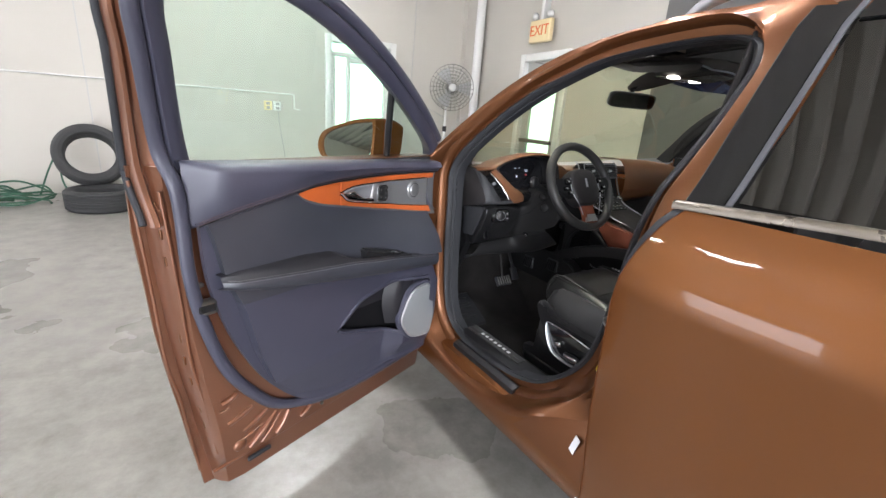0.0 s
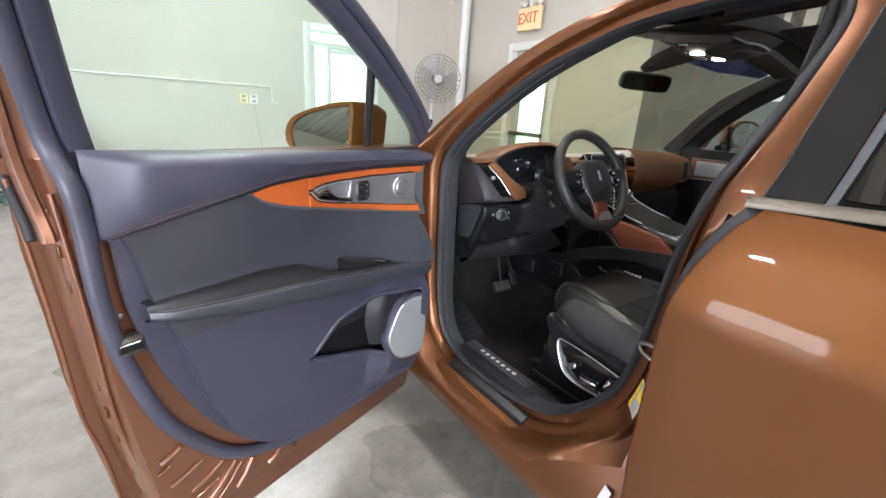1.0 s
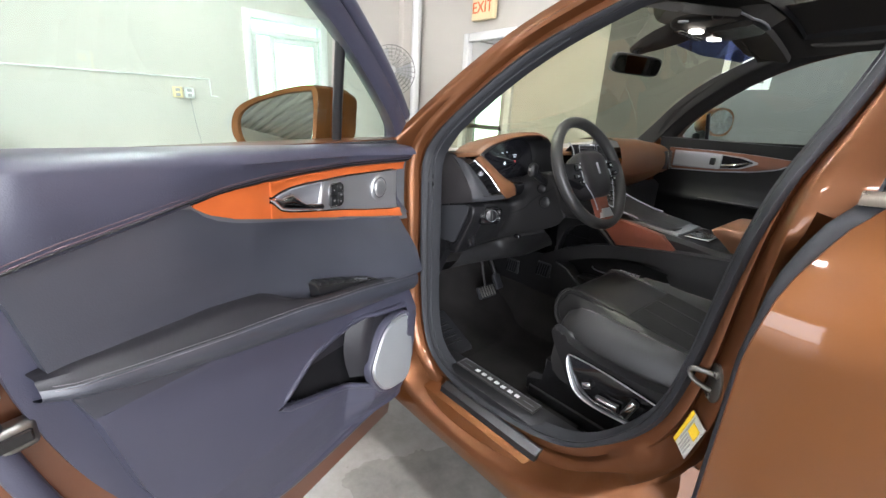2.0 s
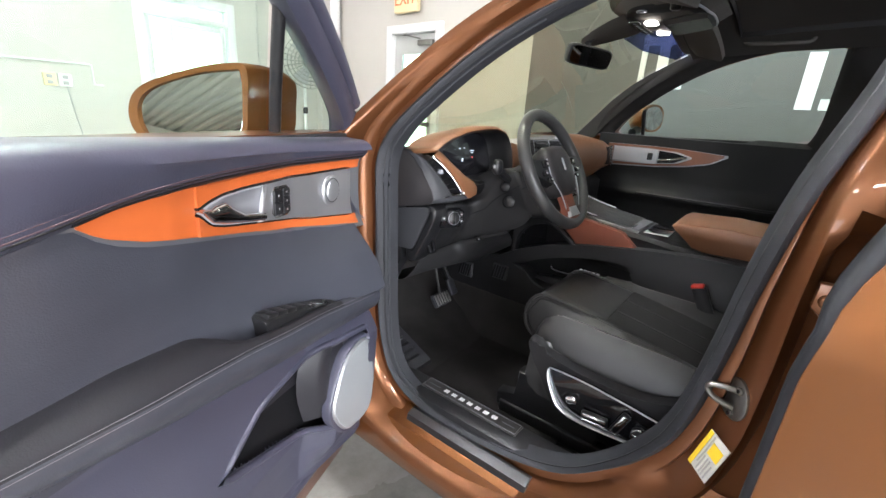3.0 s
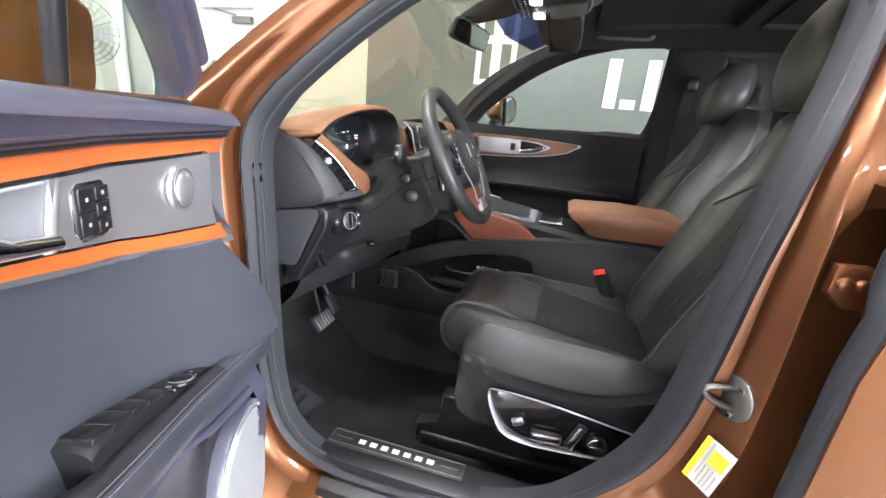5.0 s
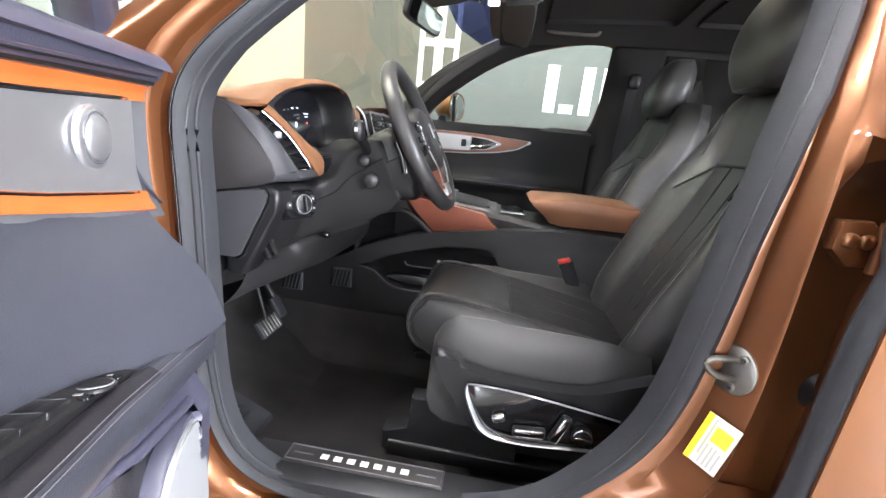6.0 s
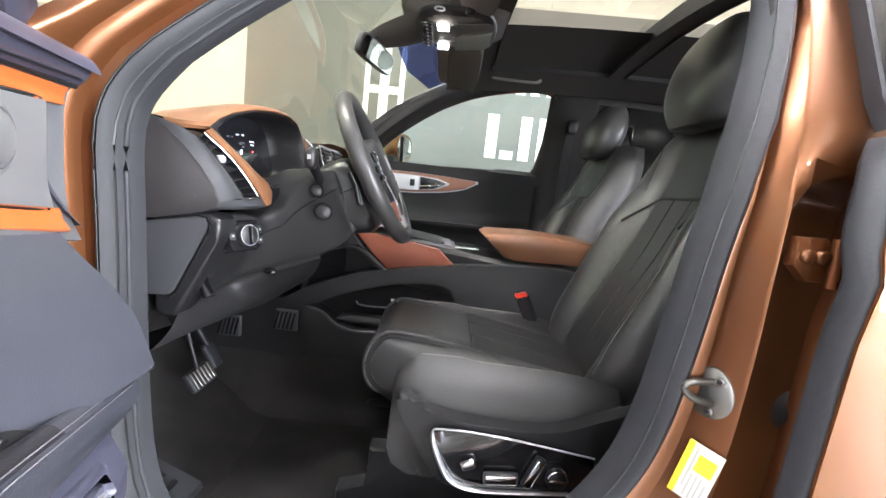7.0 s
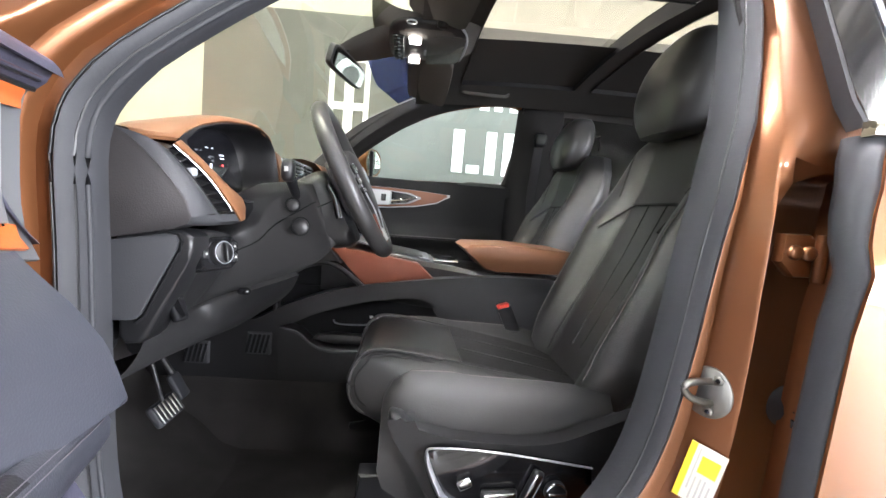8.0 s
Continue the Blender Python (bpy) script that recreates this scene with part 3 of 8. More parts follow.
def pillar_row(k):
    """Row k of the centre pillar: a strip beside the seal, a face turned ahead, a crease, then a hollow below and a broad outer face above."""
    def row(z):
        c = lerp(z, [0.55, 0.66, 0.72, 0.85, 0.96, 1.15, 1.29, 1.45], [0.112, 0.100, 0.090, 0.078, 0.068, 0.048, 0.036, 0.030])
        s = lerp(z, [0.55, 0.85, 1.05, 1.18], [0.050, 0.043, 0.033, 0.0255])
        e = lerp(z, [0.50, 0.62, 1.0, 1.2, 1.4, 1.5], [0.028, 0.046, 0.046, 0.038, 0.030, 0.022])
        d = lerp(z, [0.50, 0.64], [0, 1])
        low = ((0, -0.03), (0, 0), (0.016, 0.006), (0.022, 0.012), (s - 0.004, 0.013), (s, 0.001), (c - 0.005, e - 0.003), (c, e), (c + 0.010, e - 0.014), (c + 0.022, -0.022 * d + (e - 0.02) * (1 - d)), (c + 0.05 + 0.10 * d, -0.034 * d + (e - 0.025) * (1 - d)))[k]
        high = {8: (c + 0.020, e + 0.001), 9: (c + 0.075, e + 0.001), 10: (c + 0.125, e - 0.006)}.get(k, low)
        h = lerp(z, [1.07 + 0.03 * max(0, k - 8), 1.115 + 0.03 * max(0, k - 8)], [0, 1])
        return (low[0] * (1 - h) + high[0] * h, low[1] * (1 - h) + high[1] * h, 0)
    return row


def door_frame(side):
    rows = [(0.0, -0.03, 0), (0.0, 0, 0), (0.012, 0.004, 0), (0.026, 0.006, 0), (0.030, 0.02, 0), (0.036, 0.034, 0), (0.046, 0.040, 0), (0.052, 0, 0.85), (0.056, 0, 0.93), (0.060, 0, 0.97), (0.078, 0, 1.0)]
    return loft([rim_ring(g, pillar_row(k), side) for k, g in enumerate(rows)], True, False)


part("door_frame", door_frame(-1), M_JAMB, car, "copper painted door opening with shut faces", 50)


def seal_ring(g):
    """The seal's ring, broad on both pillars."""
    wide, slim = rim_ring(g, g), rim_ring((g[0] * 0.45, g[1], 0), (lerp(g[0], [-0.022, -0.010, 0.008], [-0.010, 0.004, 0.024]), g[1] + 0.003, 0))
    return [Vector(b).lerp(Vector(a), lerp(p.y, [1.0, 1.3], [0, 1]) * lerp(p.z, [0.5, 0.75], [0, 1])) for a, b, p in zip(wide, slim, RIM)]


part("door_seal", loft([seal_ring(g) for g in ((-0.022, -0.050, 0), (-0.022, -0.035, 0), (-0.020, -0.018, 0), (-0.015, -0.006, 0), (-0.010, 0.010, 0), (-0.002, 0.016, 0), (0.006, 0.010, 0), (0.008, -0.004, 0))], True, False), M_RUBBER, car, "dark grey rubber door seal", 60)

part("seal_groove", tube(seal_ring((-0.013, -0.0015, 0)), 0.0022, 6, True), M_HARD, car)
n_ = len(RIM)
FRONT = [i % n_ for i in range(n_ - 14, n_ + 26) if RIM[i % n_].y > 1.2]
for grow, out_, r_, m_ in ((-0.0185, -0.016, 0.004, M_RUBBER), (0.0035, 0.0135, 0.0018, M_HARD)):
    line = seal_ring((grow, out_, 0))
    part("seal_ridge", tube([line[i] for i in FRONT], r_, 8), m_, car)


def skin(name, ys, bottom, top, x_of, material, side, label="", thick=0.018, parent=car, rows=18):
    """An outer panel: for every y a column from its bottom to its top edge."""
    cols = []
    for y in ys:
        z0, z1 = bottom(y), top(y)
        zs = [z0 + (z1 - z0) * k / rows for k in range(rows + 1)]
        cols.append([(side * x_of(y, z), y, z) for z in zs])
    bm = sheet(cols)
    bmesh.ops.recalc_face_normals(bm, faces=bm.faces)
    if (sum((f.normal.x for f in bm.faces)) > 0) != (side > 0):
        bmesh.ops.reverse_faces(bm, faces=bm.faces)
    ret = bmesh.ops.solidify(bm, geom=bm.faces[:], thickness=thick)
    return part(name, bm, material, parent, label, 50)


FRONT_AXLE, REAR_AXLE, ARCH = 2.36, -0.52, 0.43


def arch(y, low):
    best = low
    for c in (FRONT_AXLE, REAR_AXLE):
        if abs(y - c) < ARCH:
            best = max(best, 0.36 + math.sqrt(ARCH * ARCH - (y - c) ** 2))
    return best


def steps(a, b, n):
    return [a + (b - a) * k / n for k in range(n + 1)]


def nose(y, z):
    """Half width of the front wing, drawn in towards the nose."""
    return bx(z) - 0.16 * max(0.0, (y - 2.0) / 1.25) ** 2.2


# the foot of the centre pillar, drawn out over the rocker
FOOT = [(0.315, 0.972, 0.95), (0.365, 0.966, 0.905), (0.41, 0.955, 0.862), (0.45, 0.943, 0.828), (0.50, 0.925, 0.786), (0.55, 0.906, 0.745), (0.60, 0.890, 0.712)]
part("pillar_base", sheet([[(-x - 0.004 * math.sin(math.pi * q), y + (0.44 - y) * q, z) for q in steps(0, 1, 8)] for z, x, y in FOOT]), M_JAMB, car, "", 60)

for side in (-1, 1):
    skin("front_wing", steps(1.665, 3.20, 40), lambda y: arch(y, 0.26), lambda y: lerp(y, [1.66, 1.8, 2.2, 3.2], [1.14, 1.06, 1.01, 0.88]), nose, M_PAINT, side)
    skin("quarter_panel", steps(-0.42, -1.50, 30), lambda y: arch(y, 0.28), lambda y: 1.17, lambda y, z: bx(z) - 0.12 * max(0.0, (-0.6 - y) / 0.9) ** 2, M_PAINT, side)
    # rocker: lofted section under the doors
    sec = [(0.84, 0.385), (0.875, 0.385), (0.905, 0.372), (0.945, 0.365), (0.968, 0.33), (0.965, 0.26), (0.945, 0.215), (0.88, 0.20), (0.78, 0.20), (0.76, 0.30), (0.80, 0.385)]
    part("rocker_panel", loft([[(side * x, y, z) for x, z in sec] for y in (1.93, 1.6, 1.2, 0.8, 0.4, 0.0, -0.12)]), M_PAINT, car, "", 40)
    part("lower_chrome_strip", tube([(side * 0.972, y, 0.252) for y in (0.66, 0.3, -0.05)], 0.012, 8, flat=(0.5, 1.3)), M_CHROME, car, "polished chrome strip")

# hood, nose and tail
def hood():
    rows = []
    for y in steps(2.06, 3.26, 14):
        w = nose(y, 1.0) - 0.035
        z = lerp(y, [2.0, 2.6, 3.0, 3.26], [0.985, 0.965, 0.92, 0.84])
        rows.append([(w * u, y - 0.22 * u * u * (3.36 - y) / 1.3, z + 0.03 * (1 - u * u) - 0.015 * (abs(u) > 0.93)) for u in [k / 10 - 1 for k in range(21)]])
    bm = sheet(rows)
    return bm


part("hood", hood(), M_PAINT, car, "", 50)
part("front_bumper", loft([[(nose(3.2, 0.6) * u, 3.20 + 0.16 * (1 - u * u) + d, z) for u in [k / 8 - 1 for k in range(17)]] for z, d in ((0.25, -0.06), (0.40, 0.0), (0.60, 0.02), (0.80, -0.01), (0.90, -0.06))], False, False), M_PAINT, car, "", 50)
part("grille", box(-0.42, 0.42, 3.37, 3.40, 0.52, 0.80, 0.03), M_GLOSSBLACK, car)
part("rear_bumper", loft([[(0.86 * u, -1.50 - 0.10 * (1 - u * u) + d, z) for u in [k / 8 - 1 for k in range(17)]] for z, d in ((0.28, 0.05), (0.45, 0.0), (0.75, 0.0), (0.85, 0.03))], False, False), M_PAINT, car, "", 50)
part("tailgate", loft([[(w * u, y - 0.06 * (1 - u * u), z) for u in [k / 8 - 1 for k in range(17)]] for z, y, w in ((0.80, -1.50, 0.84), (1.05, -1.50, 0.86), (1.18, -1.42, 0.83), (1.20, -1.40, 0.82))], False, False), M_PAINT, car, "", 50)
part("rear_window", loft([[(w * u, y - 0.05 * (1 - u * u), z) for u in [k / 8 - 1 for k in range(17)]] for z, y, w in ((1.20, -1.40, 0.80), (1.40, -1.20, 0.72), (1.57, -0.98, 0.62))], False, False), M_PRIVACY, car, "dark privacy glass", 50)
for side in (-1, 1):
    part("head_lamp", ball((side * 0.66, 3.17, 0.80), 0.16, 0.10, 0.055, 18, 10, 0.7), M_GLOSSBLACK, car)
    part("tail_lamp", ball((side * 0.66, -1.47, 0.98), 0.15, 0.05, 0.045, 18, 10, 0.7), M_RED, car)


def wheel(side, y):
    t = part("wheel", road_tyre(), M_TYRE, car, "black tyre on a silver alloy rim", 30)
    part("rim_barrel", loft([[(r * math.cos(a), r * math.sin(a), h) for r, h in ((0.235, -0.09), (0.235, 0.09), (0.225, 0.09), (0.22, -0.09))] for a in [2 * math.pi * k / 40 for k in range(40)]], True, False, True), M_SILVER, t)
    for k in range(10):
        a = 2 * math.pi * k / 10
        part("spoke", tube([(0.03 * math.cos(a), 0.03 * math.sin(a), 0.07), (0.13 * math.cos(a + 0.06), 0.13 * math.sin(a + 0.06), 0.085), (0.228 * math.cos(a), 0.228 * math.sin(a), 0.07)], 0.014, 8), M_SILVER, t)
    part("hub_cap", disc((0, 0, 0.06), (0, 0, 1), 0.05, 0.04, 20, 0.01), M_SILVER, t)
    part("brake_disc", disc((0, 0, -0.03), (0, 0, 1), 0.17, 0.03, 30), M_STEEL, t)
    t.matrix_local = pose(side * 0.86, y, 0.362, 0, 90 * side, 0)


def road_tyre():
    prof = [(0.235, 0.10), (0.25, 0.115), (0.30, 0.122), (0.34, 0.115), (0.358, 0.095), (0.362, 0.03), (0.355, 0.026), (0.355, 0.014), (0.362, 0.010)]
    prof = prof + [(r, -h) for r, h in reversed(prof)] + [(0.23, -0.08), (0.23, 0.08)]
    return loft([[(r * math.cos(a), r * math.sin(a), h) for r, h in prof] for a in [2 * math.pi * k / 48 for k in range(48)]], True, False, True)


for side in (-1, 1):
    for y in (FRONT_AXLE, REAR_AXLE):
        wheel(side, y)
        part("wheel_well", loft([[(side * x, y + 0.42 * math.cos(a), 0.36 + 0.42 * math.sin(a)) for a in [math.pi * k / 16 - 0.2 for k in range(19)]] for x in (0.60, 0.90)], False, False), M_HARD, car)


# rear door of the driver's side
def rear_edge(z):
    """The front edge of the rear door."""
    return lerp(z, [0.40, 0.60, 0.93, 1.037, 1.095, 1.136, 1.165], [0.640, 0.650, 0.646, 0.628, 0.602, 0.581, 0.555])


def rear_door(side):
    zs = [0.262 + (1.160 - 0.262) * k / 26 for k in range(27)]
    rows = []
    for z in zs:
        a = rear_edge(z)
        rows.append([(side * (bx(z) - (0.006 if k == 0 else 0.0)), a + (-0.43 - a) * k / 20, z) for k in range(21)])
    bm = sheet(rows)
    bmesh.ops.recalc_face_normals(bm, faces=bm.faces)
    if (sum(f.normal.x for f in bm.faces) > 0) != (side > 0):
        bmesh.ops.reverse_faces(bm, faces=bm.faces)
    d = part("rear_door", bm, M_PAINT, car, "closed copper rear door with dark privacy glass", 50)
    # front shut face and its rubber strip
    part("shut_face", sheet([[(side * (bx(z) - 0.002), rear_edge(z) + 0.0, z), (side * (bx(z) - 0.03), rear_edge(z) - 0.006, z), (side * (bx(z) - 0.05), rear_edge(z) - 0.03, z), (side * (bx(z) - 0.12), rear_edge(z) - 0.05, z)] for z in zs]), M_JAMB, d, "", 60)
    rubber = ((0.006, -0.004), (0.009, 0.004), (0.020, 0.009), (0.034, 0.009), (0.046, 0.003), (0.052, -0.010), (0.046, -0.016), (0.012, -0.012))
    part("edge_seal", loft([[(side * (bx(z) - i), rear_edge(z) + j * lerp(z, [0.30, 0.40, 1.10, 1.16], [0.4, 1, 1, 0.8]) + (lerp(z, [0.98, 1.07, 1.15], [0, 0.012, 0.020]) if j > 0 else 0), z) for i, j in rubber] for z in zs]), M_RUBBER, d, "grey rubber edge strip", 60)
    part("belt_strip", loft([[(side * (bx(z) + o), y, z + dz) for o, dz in ((0.002, -0.009), (0.007, -0.008), (0.008, 0.005), (0.003, 0.010), (-0.01, 0.010), (-0.01, -0.009))] for y, z in ((0.588, 1.166), (0.3, 1.181), (0.0, 1.19), (-0.42, 1.20))]), M_BELT, d, "satin bright belt strip")

    def up_y(y, z):
        return y - 0.11 * (z - 1.17)

    def quad(y0, y1, z0, z1, o, n=8):
        return sheet([[(side * (bx(z) + o + 0.10 * (z - 1.17)), up_y(y, z), z) for y in steps(y0, y1, 4)] for z in steps(z0, z1, n)], 0.004)
    part("pillar_applique", quad(0.572, 0.497, 1.178, 1.60, -0.006), M_GLOSSBLACK, d, "gloss black pillar cover")
    part("applique_edge", sheet([[(side * (bx(z) - i + 0.10 * (z - 1.17)), up_y(0.572 + j, z), z) for i, j in ((0.007, 0.0), (0.010, 0.004), (0.020, 0.003), (0.045, -0.006))] for z in steps(1.172, 1.60, 10)]), M_RUBBER, d, "black rubber edge of the pillar cover", 60)
    part("window_divider", quad(0.494, 0.482, 1.178, 1.60, -0.003), M_DIVIDER, d, "satin grey divider strip")
    part("rear_window", quad(0.477, -0.42, 1.19, 1.555, -0.012), M_PRIVACY, d, "dark privacy glass").visible_shadow = False
    part("window_top_frame", quad(0.477, -0.43, 1.556, 1.60, -0.004), M_GLOSSBLACK, d)
    part("door_handle", ball((side * 1.02, -0.28, 1.02), 0.018, 0.11, 0.016, 16, 8, 0.6), M_PAINT, d)


rear_door(-1)
rear_door(1)


def roof_z(x, y):
    return 1.668 - 0.07 * (x / 0.62) ** 2 - 0.045 * max(0.0, (y - 0.2) / 0.95) ** 2 - 0.05 * max(0.0, (-0.2 - y) / 0.9) ** 2


HOLES = [(0.475, 0.965), (-0.42, 0.40)]  # roof lights, by y
HALF = 0.39


def panel_grid(x0, x1, y0, y1, drop, n=8, m=6, thick=0.0):
    return sheet([[(x, y, roof_z(x, y) - drop) for x in steps(x0, x1, n)] for y in steps(y0, y1, m)], thick)


def holed(drop, half, grow, y_front, y_back):
    bm = bmesh.new()
    cuts = [y_front, HOLES[0][1] + grow, HOLES[0][0] - grow, HOLES[1][1] + grow, HOLES[1][0] - grow, y_back]
    h = HALF + grow
    for k in range(5):
        a, b = cuts[k], cuts[k + 1]
        spans = ((-half, half),) if k % 2 == 0 else ((-half, -h), (h, half))
        for s in spans:
            sheet([[(x, y, roof_z(x, y) - drop) for x in steps(s[0], s[1], 8)] for y in steps(a, b, 5)], 0, bm)
    bmesh.ops.remove_doubles(bm, verts=bm.verts, dist=0.0005)
    return bm


part("roof", holed(0.0, 0.635, 0.01, 1.13, -1.0), M_PAINT, car, "", 50)
part("headliner", holed(0.045, 0.60, 0.0, 1.15, -1.0), M_LINER, car, "charcoal fabric headliner", 60)
for a, b in HOLES:
    g = part("roof_glass", panel_grid(-HALF, HALF, a, b, 0.004), M_ROOFGLASS, car, "glass roof panel")
    g.visible_shadow = False
    rim = bmesh.new()
    for p, q in (((-HALF, a), (HALF, a)), ((HALF, a), (HALF, b)), ((HALF, b), (-HALF, b)), ((-HALF, b), (-HALF, a))):
        pts = [(p[0] + (q[0] - p[0]) * t, p[1] + (q[1] - p[1]) * t) for t in steps(0, 1, 6)]
        sheet([[(x, y, roof_z(x, y) - d) for x, y in pts] for d in (0.0, 0.05)], 0, rim)
    part("roof_light_rim", rim, M_HARD, car)
# added sheet, no part of the car: blocks half of the roof glass
part("roof_glass_mask", sheet([[(x, y, roof_z(x, y) - 0.032) for x in steps(0.02, HALF, 4)] for y in steps(HOLES[1][0], HOLES[0][1], 8)]), M_LINER, car, "added dark sheet masking half of the roof glass", 60)
for side in (-1, 1):
    part("cant_rail", sheet([[(side * x, y, z - 0.03 * max(0, (y - 0.9)) ) for x, z in ((0.60, 1.60), (0.640, 1.578), (0.662, 1.558), (0.672, 1.540))] for y in steps(0.62, -0.95, 6)]), M_LINER, car, "charcoal roof side trim", 60)
    part("roof_side", sheet([[(side * bx(z), y, z) for z in (1.585, 1.60, 1.62)] for y in steps(0.75, -0.95, 8)]), M_PAINT, car, "", 60)
    rail = spline([(side * 0.60, 0.86, 1.625), (side * 0.605, 0.76, 1.675), (side * 0.60, 0.4, 1.70), (side * 0.60, -0.3, 1.70), (side * 0.59, -0.8, 1.65), (side * 0.585, -0.9, 1.61)], 6)
    part("roof_rail", tube(rail, 0.017, 10), M_SILVER, car, "silver roof rail")

# windscreen and pillars
EDGE = [(0.90, 1.74, 1.150), (0.845, 1.62, 1.262), (0.79, 1.51, 1.362), (0.735, 1.36, 1.465), (0.66, 1.114, 1.580), (0.635, 1.06, 1.600)]


def screen_row(e, k, half_steps=8):
    c = Vector((0, lerp(k, [0, 4, 5], [2.16, 1.20, 1.14]), lerp(k, [0, 4, 5], [1.06, 1.632, 1.645])))
    out = []
    for u in [j / half_steps - 1 for j in range(2 * half_steps + 1)]:
        out.append((e[0] * u, c.y + (e[1] - c.y) * abs(u) ** 2.2, c.z + (e[2] - c.z) * abs(u) ** 2.2))
    return out


part("windscreen", sheet([screen_row(e, k) for k, e in enumerate(EDGE)]), M_SHIELD, car, "clear laminated windscreen", 60).visible_shadow = False
M_BLUE = glass("blue_shade_glass", (0.085, 0.11, 0.36), 0.0, 0.03)


def shade_point(u, k):
    """A point just inside the windscreen, u across and k up its edge rows."""
    i = min(4, int(k))
    e = Vector(EDGE[i]).lerp(Vector(EDGE[i + 1]), k - i)
    c = Vector((0, lerp(k, [0, 4, 5], [2.16, 1.20, 1.14]), lerp(k, [0, 4, 5], [1.06, 1.632, 1.645])))
    return (e.x * u, c.y + (e.y - c.y) * abs(u) ** 2.2 - 0.003, c.z + (e.z - c.z) * abs(u) ** 2.2 - 0.005)


part("shade_band", sheet([[shade_point(u, lerp(u, [0.12, 0.6, 0.97], [3.42, 3.38, 3.52]) * (1 - q) + 4.2 * q) for u in steps(0.12, 0.97, 24)] for q in steps(0, 1, 8)]), M_BLUE, car, "blue sun shade band along the top of the windscreen", 60).visible_shadow = False
header = [screen_row((0.66, 1.114, 1.578), 4), screen_row((0.62, 1.02, 1.60), 4.6)]
part("header_trim", sheet([[(x * 0.97, y - 0.02, z - 0.015) for x, y, z in header[0]], [(x * 0.95, y - 0.09, z - 0.035) for x, y, z in header[1]]], 0.012), M_LINER, car, "charcoal trim over the windscreen", 60)
for side in (-1, 1):
    inner = spline([(side * 0.80, 1.60, 1.14), (side * 0.765, 1.50, 1.25), (side * 0.715, 1.385, 1.35), (side * 0.665, 1.22, 1.46), (side * 0.615, 1.05, 1.535), (side * 0.60, 0.95, 1.56)], 5)
    outer = spline([(side * x * 0.985, y, z - 0.008) for x, y, z in EDGE], 5)
    part("pillar_trim", sheet([[inner[k], inner[k].lerp(outer[k], 0.5) + Vector((-side * 0.02, -0.02, -0.01)), outer[k]] for k in range(len(inner))], 0.01), M_PILLAR, car, "charcoal windscreen pillar trim", 70)
# underbody and bulkhead
part("floor_pan", box(-0.86, 0.86, -1.3, 2.0, 0.22, 0.27, 0.01), M_HARD, car)
part("bulkhead", sheet([[(-0.86, 1.86, 0.25), (0.86, 1.86, 0.25)], [(-0.86, 2.0, 0.55), (0.86, 2.0, 0.55)], [(-0.86, 2.02, 1.04), (0.86, 2.02, 1.04)]], 0.02), M_CARPET, car, "black carpeted bulkhead", 0)
part("cowl", sheet([[(u * 0.88, 2.20 - 0.42 * abs(u) ** 2.2, 1.03), (u * 0.88, 2.06 - 0.40 * abs(u) ** 2.2, 1.06)] for u in steps(-1, 1, 16)], 0.01), M_HARD, car, "black plastic cowl under the windscreen", 60)


# ---- the open driver door, built shut along u (from the hinge back), w (out) and z, then swung ----
SWING = radians(69)
U, W = Vector((-math.sin(SWING), -math.cos(SWING), 0)), Vector((-math.cos(SWING), math.sin(SWING), 0))
HINGE = Vector((-0.94, 1.60, 0))
DOOR = Matrix(((U.x, W.x, 0, HINGE.x), (U.y, W.y, 0, HINGE.y), (0, 0, 1, 0), (0, 0, 0, 1)))


def dpart(name, bm, material, parent, label="", smooth=50):
    return part(name, moved(bm, DOOR), material, parent, label, smooth)


# outline of the lower door (u, z), from the hinge top round the bottom to the lock edge
def rear_u(z):
    return lerp(z, [0.17, 0.42, 0.52, 0.60, 0.88, 1.07, 1.20], [0.985, 1.012, 1.022, 1.04, 1.053, 1.065, 1.072])


def door_shell():
    """Outer skin, edge and inner panel as one closed shell of level rings."""
    rings = []
    for z in (0.17, 0.18, 0.21, 0.255, 0.262, 0.30, 0.36, 0.45, 0.55, 0.70, 0.85, 0.985, 1.02, 1.08, 1.14, 1.155):
        r = rear_u(z)
        o = 0.135 + (bx(z) - 0.99) * 0.8  # outer skin
        i = lerp(z, [0.17, 0.255, 0.262, 0.36, 1.155], [0.03, 0.022, 0.012, 0.0, 0.03])
        rings.append([(0.0, o - 0.02, z), (0.25, o, z), (0.5, o + 0.004, z), (0.75, o, z), (r - 0.012, o - 0.01, z), (r, o - 0.018, z), (r, o - 0.028, z), (r - 0.028, o - 0.032, z), (r - 0.034, i + 0.035, z), (r - 0.05, i + 0.008, z), (r - 0.10, i, z), (0.6, i, z), (0.3, i, z), (0.03, i, z), (0.0, i + 0.015, z)])
    return loft(rings)


door = dpart("driver_door", door_shell(), M_PAINT_IN, car, "open copper driver door with slate and orange inner trim", 45)


